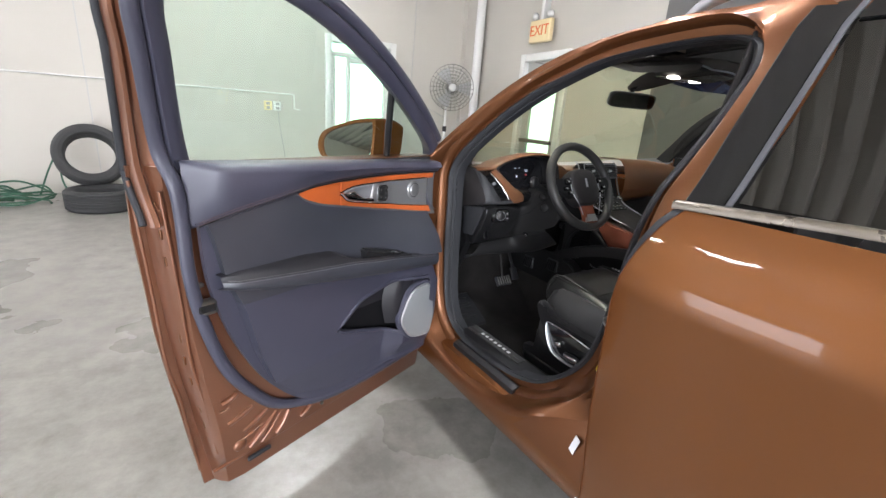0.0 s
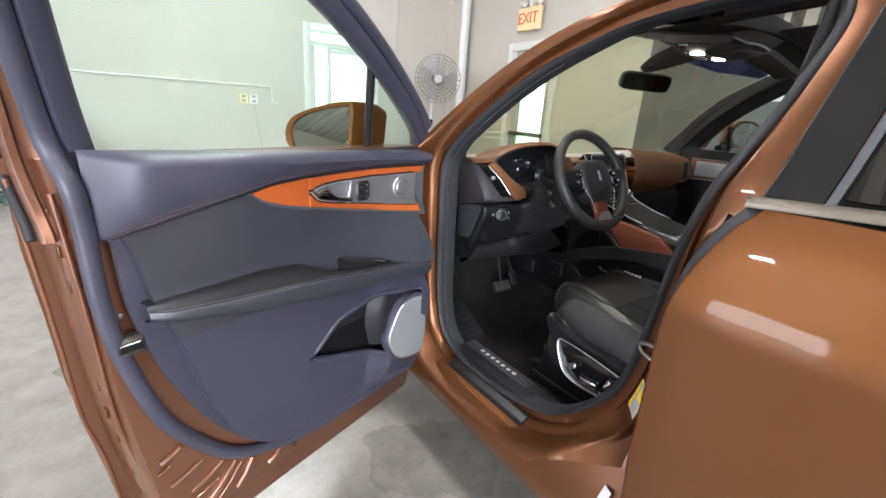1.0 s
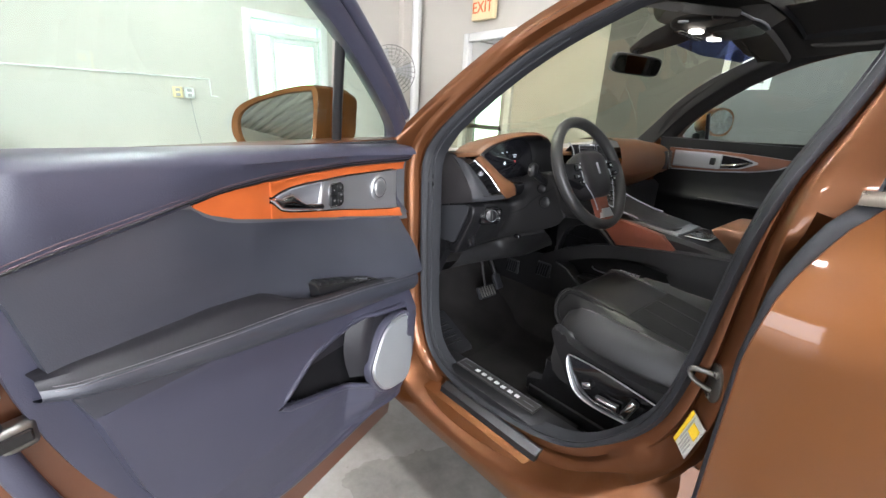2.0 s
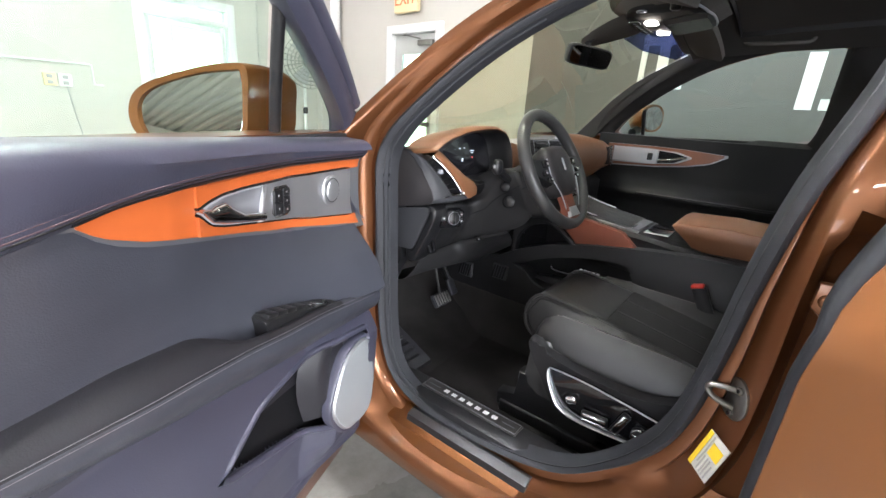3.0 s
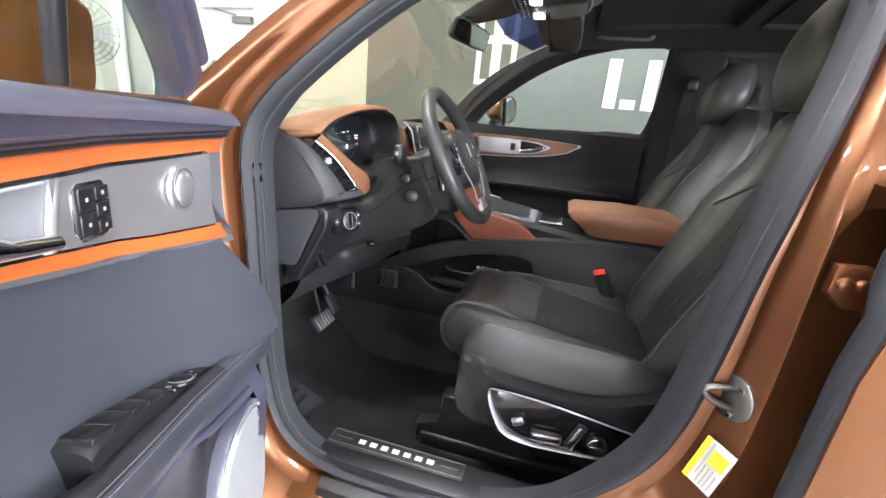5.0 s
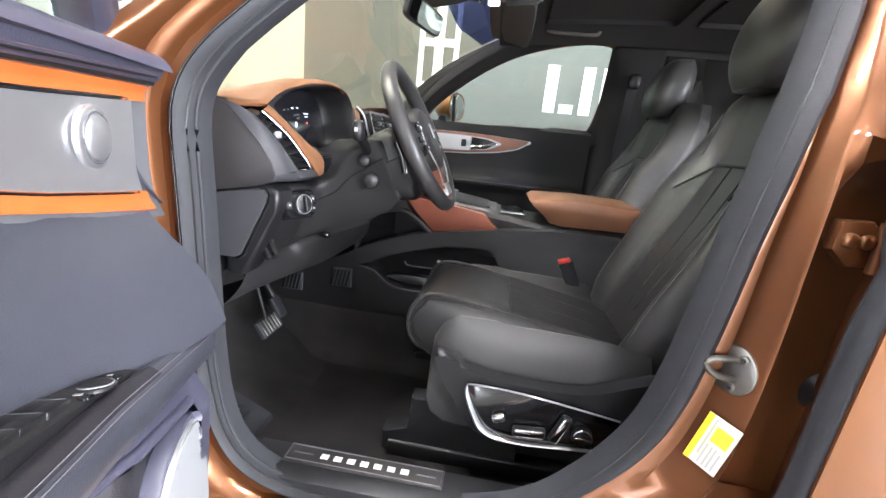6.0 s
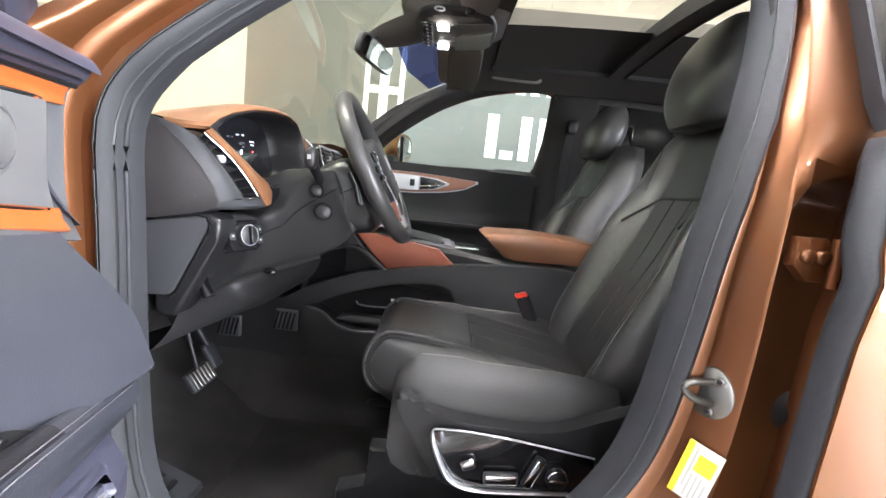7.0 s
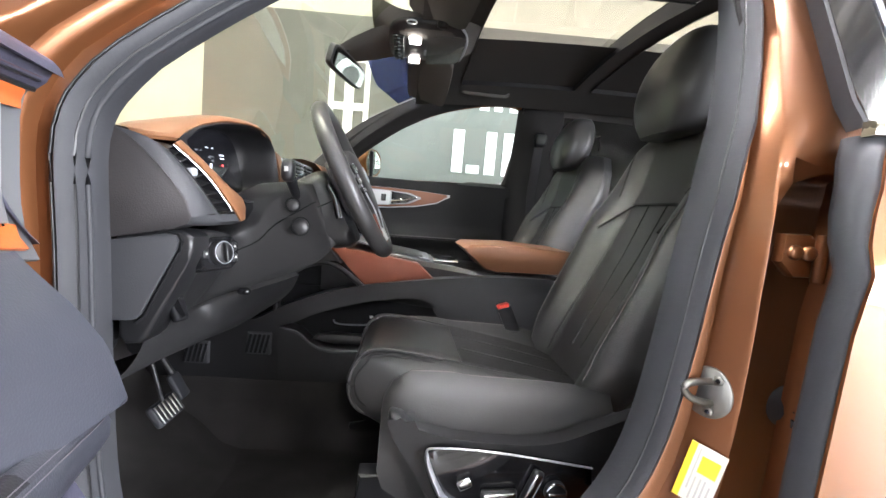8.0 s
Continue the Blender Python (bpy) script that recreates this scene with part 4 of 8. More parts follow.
def trim_w(u, z):
    """How far the inner trim stands into the cabin (w is minus)."""
    low = -0.045 + lerp(z, [0.35, 0.5, 0.80, 0.90, 0.97], [0.03, 0.0, -0.015, 0.008, 0.012])
    low += lerp(u, [0.06, 0.10, 0.13, 0.20, 0.28, 0.40, 0.88, 0.96], [-0.040, -0.068, -0.072, -0.047, -0.020, -0.008, 0.0, 0.012]) * lerp(z, [0.36, 0.44, 0.66, 0.74, 0.79, 0.80, 0.97], [0.5, 0.1, 0.1, 0.3, 0.35, 1.02, 0.62])
    low -= 0.052 * lerp(u, [0.055, 0.09, 0.27, 0.335], [0.3, 1, 1, 0]) * lerp(z, [0.36, 0.43, 0.66, 0.73], [0.3, 1, 1, 0.2])
    high = lerp(u, [0.06, 0.16, 0.30, 0.45, 0.60, 0.75, 0.98], [-0.045, -0.030, -0.008, -0.020, -0.045, -0.055, -0.035])
    high -= lerp(z, [1.09, 1.13], [0.0, 0.015])
    t = lerp(z, [0.86, 0.90, 0.96, 1.0], [0, 0.15, 0.85, 1])
    return low * (1 - t) + high * t


def front_u(z):
    return lerp(z, [0.34, 0.55, 0.72, 0.80, 0.90, 0.97, 1.10, 1.17], [0.055, 0.07, 0.10, 0.118, 0.124, 0.112, 0.066, 0.06])


def back_u(z):
    return lerp(z, [0.34, 0.36, 0.412, 0.505, 0.627, 0.783, 0.878, 1.026, 1.17], [0.50, 0.60, 0.719, 0.805, 0.852, 0.890, 0.923, 0.947, 0.986])


# lower trim with the hollow of the map pocket
def pocket_dip(u, z):
    """The pocket's hollow between the arm rest and the bottom."""
    top = lerp(u, [0.14, 0.30, 0.47, 0.58], [0.69, 0.71, 0.675, 0.585])
    low = lerp(u, [0.14, 0.26, 0.58], [0.55, 0.48, 0.585])
    if not (0.14 < u < 0.58):
        return 0.0
    d = min((top - z) / 0.02, (z - low) / 0.02)
    return 0.06 * max(0.0, min(1.0, d)) * lerp(u, [0.14, 0.25, 0.5, 0.58], [0.5, 1, 0.7, 0])


rows = []
for z in steps(0.34, 0.80, 120):
    a, b = front_u(z), back_u(z)
    rows.append([(a, 0.015, z)] + [(u, trim_w(u, z) + min(0.02, pocket_dip(u, z)), z) for u in steps(a, b, 150)] + [(b, 0.012, z)])
bm = sheet(rows)
gone = [f for f in bm.faces if pocket_dip(f.calc_center_median().x, f.calc_center_median().z) > 0.012]
bmesh.ops.delete(bm, geom=gone, context="FACES")
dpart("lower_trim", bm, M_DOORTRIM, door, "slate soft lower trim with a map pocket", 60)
def cap_low(u):
    """The stitched line under the top roll."""
    return lerp(u, [0.06, 0.3, 0.5, 0.57, 0.634, 0.68, 0.75, 0.9, 0.99], [1.109, 1.106, 1.105, 1.1035, 1.099, 1.093, 1.080, 1.046, 1.020])


wing = []
for k in range(25):
    s_ = k / 24
    a, b = front_u(0.80 + 0.30 * s_), back_u(0.80 + 0.28 * s_)
    line = []
    for u in steps(a, b, 30):
        z = 0.80 + (cap_low(u) - 0.80) * s_
        line.append((u, trim_w(u, z) - 0.006 * math.sin(math.pi * min(1.0, max(0.0, (z - 0.80) / 0.17))), z))
    wing.append([(a, 0.015, line[0][2])] + line + [(b, 0.012, line[-1][2])])
wing = [[(u, max(w, trim_w(u, 0.79)), 0.798) for u, w, z in wing[0]], [(u, w + 0.004, 0.7985) for u, w, z in wing[0]]] + wing
dpart("middle_trim", sheet(wing), M_INSERT, door, "slate leather insert above the arm rest", 60)


rows = []
for u in steps(0.06, 0.992, 40):
    zl = cap_low(u)
    zt = lerp(u, [0.06, 0.99], [1.142, 1.172])
    rows.append([(u, trim_w(u, 1.0) + 0.02, zl - 0.012), (u, trim_w(u, 1.05) - 0.004, zl - 0.006), (u, trim_w(u, 1.08) - 0.014, zl + 0.004), (u, trim_w(u, 1.1) - 0.015, zl * 0.55 + zt * 0.45), (u, trim_w(u, 1.14) - 0.0130, zt - 0.022), (u, trim_w(u, 1.14) - 0.0095, zt - 0.0135), (u, trim_w(u, 1.14) - 0.004, zt - 0.0070), (u, trim_w(u, 1.14) + 0.004, zt - 0.0025), (u, trim_w(u, 1.14) + 0.014, zt), (u, 0.0, zt + 0.003), (u, 0.028, zt - 0.004)])
rows = [[(u, w + (0.004 - w) * lerp(u, [0.93, 0.992], [0, 0.9]) if w < 0.004 else w, z) for u, w, z in r] for r in rows]
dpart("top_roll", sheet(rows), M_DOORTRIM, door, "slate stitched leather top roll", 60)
dpart("stitch_groove", tube([(u, trim_w(u, 1.08) - 0.0128, cap_low(u) + 0.003) for u in steps(0.07, 0.985, 40)], 0.0018, 6), M_HARD, door)
for dz in (0.007, 0.013):
    dpart("stitch_line", tube([(u, trim_w(u, 1.08) - 0.0146, cap_low(u) + dz) for u in steps(0.07, 0.985, 40)], 0.0009, 5), M_REDTHREAD, door, "dull plum stitching")


def orange_top(u):
    return lerp(u, [0.06, 0.2, 0.35, 0.47, 0.565, 0.63, 0.676, 0.70, 0.715], [1.1, 1.1, 1.0985, 1.0975, 1.0965, 1.093, 1.088, 1.083, 1.079])


def orange_low(u):
    return lerp(u, [0.06, 0.21, 0.363, 0.488, 0.578, 0.639, 0.683, 0.70, 0.715], [0.941, 0.962, 0.986, 1.011, 1.029, 1.042, 1.057, 1.066, 1.077])


def lens(u0, u1, top, low, o, n=30, m=6, thick=0.004):
    return sheet([[(u, trim_w(u, low(u) + (top(u) - low(u)) * k / m) - o, low(u) + (top(u) - low(u)) * k / m) for k in range(m + 1)] for u in steps(u0, u1, n)], thick)


dpart("inlay_surround", lens(0.075, 0.738, lambda u: orange_top(u) + 0.001, lambda u: orange_low(u) - 0.008 * lerp(u, [0.68, 0.735], [1, 0.1]), 0.001), M_GREYEDGE, door, "satin grey edge under the inlay", 60)
dpart("inlay_groove", tube([(u, trim_w(u, 1.05) - 0.006, orange_top(u) + 0.0035) for u in steps(0.065, 0.72, 40)], 0.0028, 6), M_HARD, door)


def plate_top(u):
    return lerp(u, [0.09, 0.245, 0.375, 0.438, 0.495, 0.526, 0.551], [1.080, 1.077, 1.0755, 1.0755, 1.074, 1.069, 1.0615])


def plate_low(u):
    return lerp(u, [0.09, 0.25, 0.397, 0.47, 0.50, 0.527, 0.551], [0.970, 0.988, 1.012, 1.024, 1.030, 1.038, 1.0595])


def joined(*sheets):
    """Several skins as one mesh."""
    bm = bmesh.new()
    for part_bm in sheets:
        me = bpy.data.meshes.new("joined")
        part_bm.to_mesh(me)
        part_bm.free()
        bm.from_mesh(me)
        bpy.data.meshes.remove(me)
    return bm


dpart("wood_inlay", joined(lens(0.552, 0.714, orange_top, orange_low, 0.0045, 30), lens(0.088, 0.552, orange_top, lambda u: plate_top(u) + 0.0005, 0.0045, 40), lens(0.106, 0.552, lambda u: plate_low(u) - 0.0005, orange_low, 0.0045, 40)), M_ORANGE, door, "glossy orange-brown veneer inlay", 60)
END_A = spline([(0.122, 0, 1.094), (0.128, 0, 1.060), (0.126, 0, 1.020), (0.112, 0, 0.985), (0.078, 0, 0.952)], 5)
END_B = spline([(0.080, 0, 1.098), (0.092, 0, 1.060), (0.090, 0, 1.020), (0.074, 0, 0.982), (0.045, 0, 0.946)], 5)
dpart("plate_end", sheet([[(a_.lerp(b_, t_).x, trim_w(a_.lerp(b_, t_).x, a_.lerp(b_, t_).z) - 0.0085 + 0.030 * t_ ** 2, a_.lerp(b_, t_).z) for t_ in steps(0, 1, 6)] for a_, b_ in zip(END_A, END_B)]), M_DOORTRIM, door, "slate curved end piece beside the handle plate", 60)
dpart("plate_edge", tube([(u, trim_w(u, plate_top(u)) - 0.0065, plate_top(u) + 0.0025) for u in steps(0.124, 0.553, 40)] + [(u, trim_w(u, plate_low(u)) - 0.0065, plate_low(u) - 0.0025) for u in steps(0.553, 0.124, 40)], 0.0032, 6, True), M_GLOSSBLACK, door, "thin dark edge of the handle plate", 60)
dpart("handle_plate", lens(0.124, 0.396, plate_top, plate_low, 0.009, 30, 10), M_SILVER, door, "satin aluminium handle plate", 60)


def recess(n=30, m=12):
    """Hollow dish behind the door pull, deepest near the plate."""
    rows = []
    for u in steps(0.392, 0.553, n):
        a, b = plate_low(u), plate_top(u)
        deep = lerp(u, [0.392, 0.41, 0.48, 0.553], [0.003, 0.0075, 0.007, 0.0])
        rows.append([(u, trim_w(u, a + (b - a) * k / m) - 0.009 + deep * math.sin(math.pi * k / m) ** 0.7, a + (b - a) * k / m) for k in range(m + 1)])
    return sheet(rows, 0.003)


dpart("handle_recess", recess(), M_HOLLOW, door, "satin grey hollow behind the door pull", 60)
dpart("recess_rib", sheet([[(u0 + 0.016 * s_, trim_w(u0, z) - 0.011 - 0.004 * math.sin(math.pi * s_), z) for s_ in steps(0, 1, 6)] for u0, z in ((0.376, 1.0755), (0.382, 1.06), (0.388, 1.04), (0.393, 1.02), (0.396, 1.0125))], 0.004), M_SILVER, door, "", 60)


def pull_top(u):
    return plate_low(u) + lerp(u, [0.398, 0.45, 0.472, 0.495, 0.52, 0.555], [0.016, 0.017, 0.026, 0.037, 0.029, 0.003])


rings = []
for u in steps(0.398, 0.554, 30):
    a, b = plate_low(u) + 0.001, pull_top(u)
    w0, c, h = trim_w(u, (a + b) / 2) - 0.009, (a + b) / 2, (b - a) / 2
    rings.append([(u, w0 - 0.011 * max(0.0, math.sin(q)) ** 0.7 + 0.004 * (math.sin(q) < 0), c + h * math.cos(q)) for q in [2 * math.pi * k / 16 for k in range(16)]])
dpart("pull_handle", loft(rings), M_CHROME, door, "chrome door pull blade", 60)
dpart("recess_edge", tube([(u, trim_w(u, plate_top(u)) - 0.0105, plate_top(u) - 0.001) for u in steps(0.40, 0.549, 20)] + [(0.556, trim_w(0.55, 1.06) - 0.012, 1.061)] + [(u, trim_w(u, plate_low(u)) - 0.0105, plate_low(u) + 0.001) for u in steps(0.548, 0.40, 20)], 0.0016, 8), M_SATIN, door, "bright pointed edge of the hollow")
dpart("tweeter_ring", disc((0.19, trim_w(0.19, 1.03) - 0.010, 1.038), (0, -1, 0), 0.034, 0.006, 32, 0.003), M_SILVER, door)
dpart("tweeter_dome", ball((0.19, trim_w(0.19, 1.03) - 0.016, 1.038), 0.024, 0.008, 0.024, 24, 10), M_SILVER, door, "round metal tweeter cover")
dpart("tweeter_groove", tube([(0.19 + 0.026 * math.cos(a), trim_w(0.19, 1.03) - 0.0163, 1.038 + 0.026 * math.sin(a)) for a in [2 * math.pi * k / 32 for k in range(32)]], 0.0012, 5, True), M_GREYEDGE, door)
bt = trim_w(0.346, 1.04) - 0.011
dpart("lock_switch", box(0.322, 0.372, bt - 0.007, bt + 0.004, 1.012, 1.066, 0.007), M_HARD, door, "black lock and memory switch")
dpart("switch_rim", tube(spline([(0.321, bt - 0.004, 1.020), (0.330, bt - 0.004, 1.011), (0.364, bt - 0.004, 1.011), (0.373, bt - 0.004, 1.020), (0.373, bt - 0.004, 1.058), (0.364, bt - 0.004, 1.067), (0.330, bt - 0.004, 1.067), (0.321, bt - 0.004, 1.058)], 1, True), 0.0012, 6, True), M_CHROME, door)
for k, (a, b, c, e) in enumerate(((0.348, 0.369, 1.041, 1.063), (0.348, 0.369, 1.016, 1.038), (0.326, 0.345, 1.049, 1.063), (0.326, 0.345, 1.032, 1.046), (0.326, 0.345, 1.016, 1.029))):
    dpart("switch_key", box(a, b, bt - 0.009, bt - 0.006, c, e, 0.0012), M_HARD, door)
    dpart("switch_mark", box((a + b) / 2 - 0.0015, (a + b) / 2 + 0.0015, bt - 0.0095, bt - 0.0088, (c + e) / 2 - 0.0018, (c + e) / 2 + 0.0018), M_GREYPRINT, door, "", 0)


# arm rest: a leather slope from the trim down to a stitched edge, with a deep front face
def edge_w(u):
    return lerp(u, [0.115, 0.15, 0.34, 0.45, 0.54, 0.70, 0.85, 0.915, 0.94], [-0.126, -0.123, -0.112, -0.110, -0.108, -0.103, -0.088, -0.072, -0.05])


def edge_z(u):
    return lerp(u, [0.115, 0.15, 0.34, 0.45, 0.54, 0.64, 0.705, 0.85, 0.94], [0.784, 0.787, 0.816, 0.829, 0.843, 0.852, 0.857, 0.868, 0.871])


def arm_in(u):
    """Height of the arm rest where it meets the trim; it falls away in the pull cup."""
    return lerp(u, [0.115, 0.25, 0.42, 0.467, 0.484, 0.52, 0.555, 0.597, 0.658, 0.705, 0.90, 0.94], [0.792, 0.798, 0.806, 0.826, 0.834, 0.851, 0.868, 0.886, 0.892, 0.896, 0.892, 0.885])


def arm_low(u):
    return lerp(u, [0.10, 0.40, 0.71, 0.94], [0.732, 0.762, 0.809, 0.845])


rows = []
for u in steps(0.115, 0.942, 44):
    w0, we, ze, zi, zb = trim_w(u, 0.79 if u < 0.30 else 0.86), edge_w(u), edge_z(u), arm_in(u), arm_low(u)
    wi = w0 + 0.012
    dip = -0.012 * lerp(u, [0.40, 0.47, 0.53, 0.60], [0, 1, 1, 0])
    rows.append([(u, wi + 0.02, zi), (u, wi - 0.006, zi), (u, wi + (we - wi) * 0.35, zi + (ze - zi) * 0.22 + 0.004 + dip), (u, wi + (we - wi) * 0.7, max(zi + (ze - zi) * 0.58 + 0.008, ze + 0.010)), (u, we + 0.010, ze + 0.009), (u, we + 0.002, ze + 0.001), (u, we - 0.002, ze - 0.008), (u, we - 0.001, (ze + zb) / 2), (u, we + 0.010, zb + 0.006), (u, we + 0.026, zb), (u, wi + 0.02, zb - 0.004)])
dpart("arm_rest", sheet([r[:6] for r in rows if r[0][0] > 0.262]), M_ARM, door, "black leather arm pad", 60)
dpart("arm_nose", sheet([r[:6] for r in rows if r[0][0] < 0.282]), M_INSERT, door, "slate leather nose of the arm rest", 60)
dpart("arm_front", sheet([r[5:] for r in rows]), M_INSERT, door, "slate leather front of the arm rest", 60)
dpart("stitch_line", tube([(u, edge_w(u) + 0.0035, edge_z(u) + 0.0042) for u in steps(0.125, 0.93, 40)], 0.0005, 5), M_THREAD, door, "pale stitching")
dpart("stitch_line", tube([(u, edge_w(u) - 0.0008, edge_z(u) - 0.0015) for u in steps(0.125, 0.93, 40)], 0.0005, 5), M_THREAD, door, "pale stitching")


# window switches on a black pod that fills the front of the arm rest
def pod_z(u):
    return lerp(u, [0.20, 0.235, 0.35, 0.468], [0.799, 0.811, 0.840, 0.868])


rows = []
for u in steps(0.268, 0.478, 16):
    z, w0, we = pod_z(u), trim_w(u, 0.80) + 0.016, edge_w(u) + 0.022
    k = min(1.0, (0.482 - u) / 0.012) ** 0.5
    zl = edge_z(u) - 0.012
    z = zl + (z - zl) * (0.75 + 0.25 * k)
    rows.append([(u, w0, zl), (u, w0, z + 0.001), (u, w0 * 0.5 + we * 0.5, z), (u, we + 0.006, z - 0.003), (u, we, z - 0.009), (u, we - 0.001, zl)])
dpart("switch_pod", loft(rows), M_HARD, door, "black window switch pod", 40)
for k, u in enumerate((0.378, 0.404, 0.430, 0.456)):
    z, w0, we = pod_z(u), trim_w(u, 0.83) + 0.004, edge_w(u) + 0.024
    for t_ in (0.30, 0.68):
        wc = w0 + (we - w0) * t_
        tilt = Matrix.Translation((u, wc, z)) @ pose(0, 0, 0, 0, -13, 0)
        dpart("window_switch", moved(box(-0.0140, 0.0140, -0.0085, 0.0085, -0.006, 0.0014, 0.0012), tilt), M_HARD, door)
        dpart("switch_tip", moved(box(-0.0128, -0.0112, -0.0060, 0.0060, 0.0008, 0.0018, 0.0003), tilt), M_GREYEDGE, door)
z, wc = pod_z(0.326), (trim_w(0.326, 0.86) + edge_w(0.326)) / 2 + 0.004
knob = pose(0.326, wc, z - 0.005, 0, -13, 0)
dpart("mirror_knob", moved(disc((0, 0, 0), (0, 0, 1), 0.017, 0.004, 24, 0.0015), knob), M_HARD, door, "chrome-ringed mirror adjuster")
dpart("mirror_knob_cap", moved(disc((0, 0, 0.0038), (0, 0, 1), 0.013, 0.002, 20, 0.001), knob), M_HARD, door)
dpart("knob_ring", moved(tube([(0.0145 * math.cos(a), 0.0145 * math.sin(a), 0.0042) for a in [2 * math.pi * k / 24 for k in range(24)]], 0.0007, 5, True), knob), M_SATIN, door)
for du in (-0.026, 0.024):
    dpart("switch_key", moved(box(du - 0.005, du + 0.005, -0.010, 0.010, -0.002, 0.003, 0.0015), knob), M_GLOSSBLACK, door)
    dpart("switch_mark", moved(box(du - 0.002, du + 0.002, -0.003, 0.003, 0.0029, 0.0036), knob), M_GREYPRINT, door, "", 0)

# speaker grille: a flat five-sided plate with rounded corners
SPK = spline([(0.140, 0, 0.660), (0.112, 0, 0.60), (0.100, 0, 0.515), (0.112, 0, 0.448), (0.148, 0, 0.430), (0.236, 0, 0.452), (0.282, 0, 0.50), (0.302, 0, 0.55), (0.282, 0, 0.60), (0.250, 0, 0.645), (0.205, 0, 0.664)], 4, True)


def plate(o, back, front, edge):
    c = Vector((0.19, 0, 0.55))
    rings = [[(c.x + (p.x - c.x) * s_, d, c.z + (p.z - c.z) * s_) for p in SPK] for s_, d in ((o, back), (o, front + edge), (o - edge * 6, front), (0.4, front - 0.002))]
    return loft(rings)


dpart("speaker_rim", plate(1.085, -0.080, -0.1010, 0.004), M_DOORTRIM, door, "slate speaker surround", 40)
dpart("speaker_edge", plate(1.0, -0.09, -0.1055, 0.002), M_SILVER, door, "bright speaker edge", 40)
dpart("speaker_grille", plate(0.968, -0.10, -0.1075, 0.002), M_GRILLE, door, "pale grey speaker grille", 40)
top_line = [(u, lerp(u, [0.14, 0.30, 0.47, 0.58], [0.69, 0.71, 0.675, 0.585])) for u in steps(0.145, 0.572, 18)]
low_line = [(u, lerp(u, [0.14, 0.26, 0.58], [0.55, 0.48, 0.585])) for u in steps(0.572, 0.25, 12)]
dpart("pocket_rim", tube([(u, trim_w(u, z) + 0.003, z) for u, z in top_line + low_line[1:]], 0.0085, 8), M_DOORTRIM, door, "", 60)
# scooped wall that falls back from the arm rest; darker wall and black sheet below paint the pocket's shade
dpart("pocket_scoop", sheet([[(u, trim_w(u, z) + 0.008 + 0.038 * s_, z) for s_, z in ((0.0, 0.705), (0.4, 0.685), (0.9, 0.665), (1.3, 0.64))] for u in steps(0.15, 0.33, 8)]), M_DOORTRIM, door, "", 60)
dpart("pocket_ridge", sheet([[(uc + 0.045, trim_w(0.30, 0.62) + 0.034, z), (uc + 0.016, trim_w(0.28, 0.62) + 0.022, z), (uc, trim_w(0.26, 0.62) + 0.018, z), (uc - 0.03, trim_w(0.24, 0.62) + 0.024, z), (uc - 0.09, trim_w(0.20, 0.62) + 0.030, z)] for uc, z in ((0.285, 0.705), (0.300, 0.68), (0.308, 0.65), (0.310, 0.62), (0.306, 0.59), (0.298, 0.56), (0.288, 0.53))]), M_ARM, door, "moulded ridge in the map pocket", 70)
dpart("pocket_wall", sheet([[(u, trim_w(u, 0.76) + 0.036, z) for u in steps(0.12, 0.60, 12)] for z in steps(0.625, 0.73, 3)], 0.004), M_ARM, door, "slate hollow above the map pocket, darkened for its shade", 60)
dpart("map_pocket", sheet([[(u, trim_w(u, 0.76) + 0.037, z) for u in steps(0.12, 0.60, 12)] for z in steps(0.44, 0.63, 3)], 0.004), M_PIT, door, "map pocket blackened for the shade inside it", 60)

# window frame and glass
FRAME = [(0.985, 1.02), (0.992, 1.10), (1.008, 1.20), (1.045, 1.39), (1.062, 1.48), (1.055, 1.545), (1.01, 1.592), (0.93, 1.608), (0.80, 1.597), (0.668, 1.569), (0.494, 1.509), (0.31, 1.421), (0.118, 1.31), (-0.02, 1.212), (-0.055, 1.14)]


def leanw(z):
    """The window frame leans in above the belt."""
    return 0.06 + lerp(z, [1.0, 1.15, 1.6], [-0.055, 0.0, -0.15])


fl = spline([(u, leanw(z), z) for u, z in FRAME], 5)
rings = []
for i, p in enumerate(fl):
    t = (fl[min(i + 1, len(fl) - 1)] - fl[max(i - 1, 0)]).normalized()
    nrm = Vector((-t.z, 0, t.x))
    if nrm.dot(Vector((0.5, 0, 1.2)) - Vector((p.x, 0, p.z))) < 0:
        nrm = -nrm
    s = lerp(p.x, [0.0, 0.3, 0.9, 1.05], [0.95, 0.78, 0.75, 0.85])
    rings.append([p + nrm * a * s + Vector((0, b, 0)) for a, b in ((0.0, 0.045), (0.030, 0.045), (0.040, 0.03), (0.055, 0.006), (0.060, -0.012), (0.048, -0.024), (0.010, -0.026), (-0.006, -0.01), (-0.008, 0.02))])
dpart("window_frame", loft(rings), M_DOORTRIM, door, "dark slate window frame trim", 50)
rings2 = []
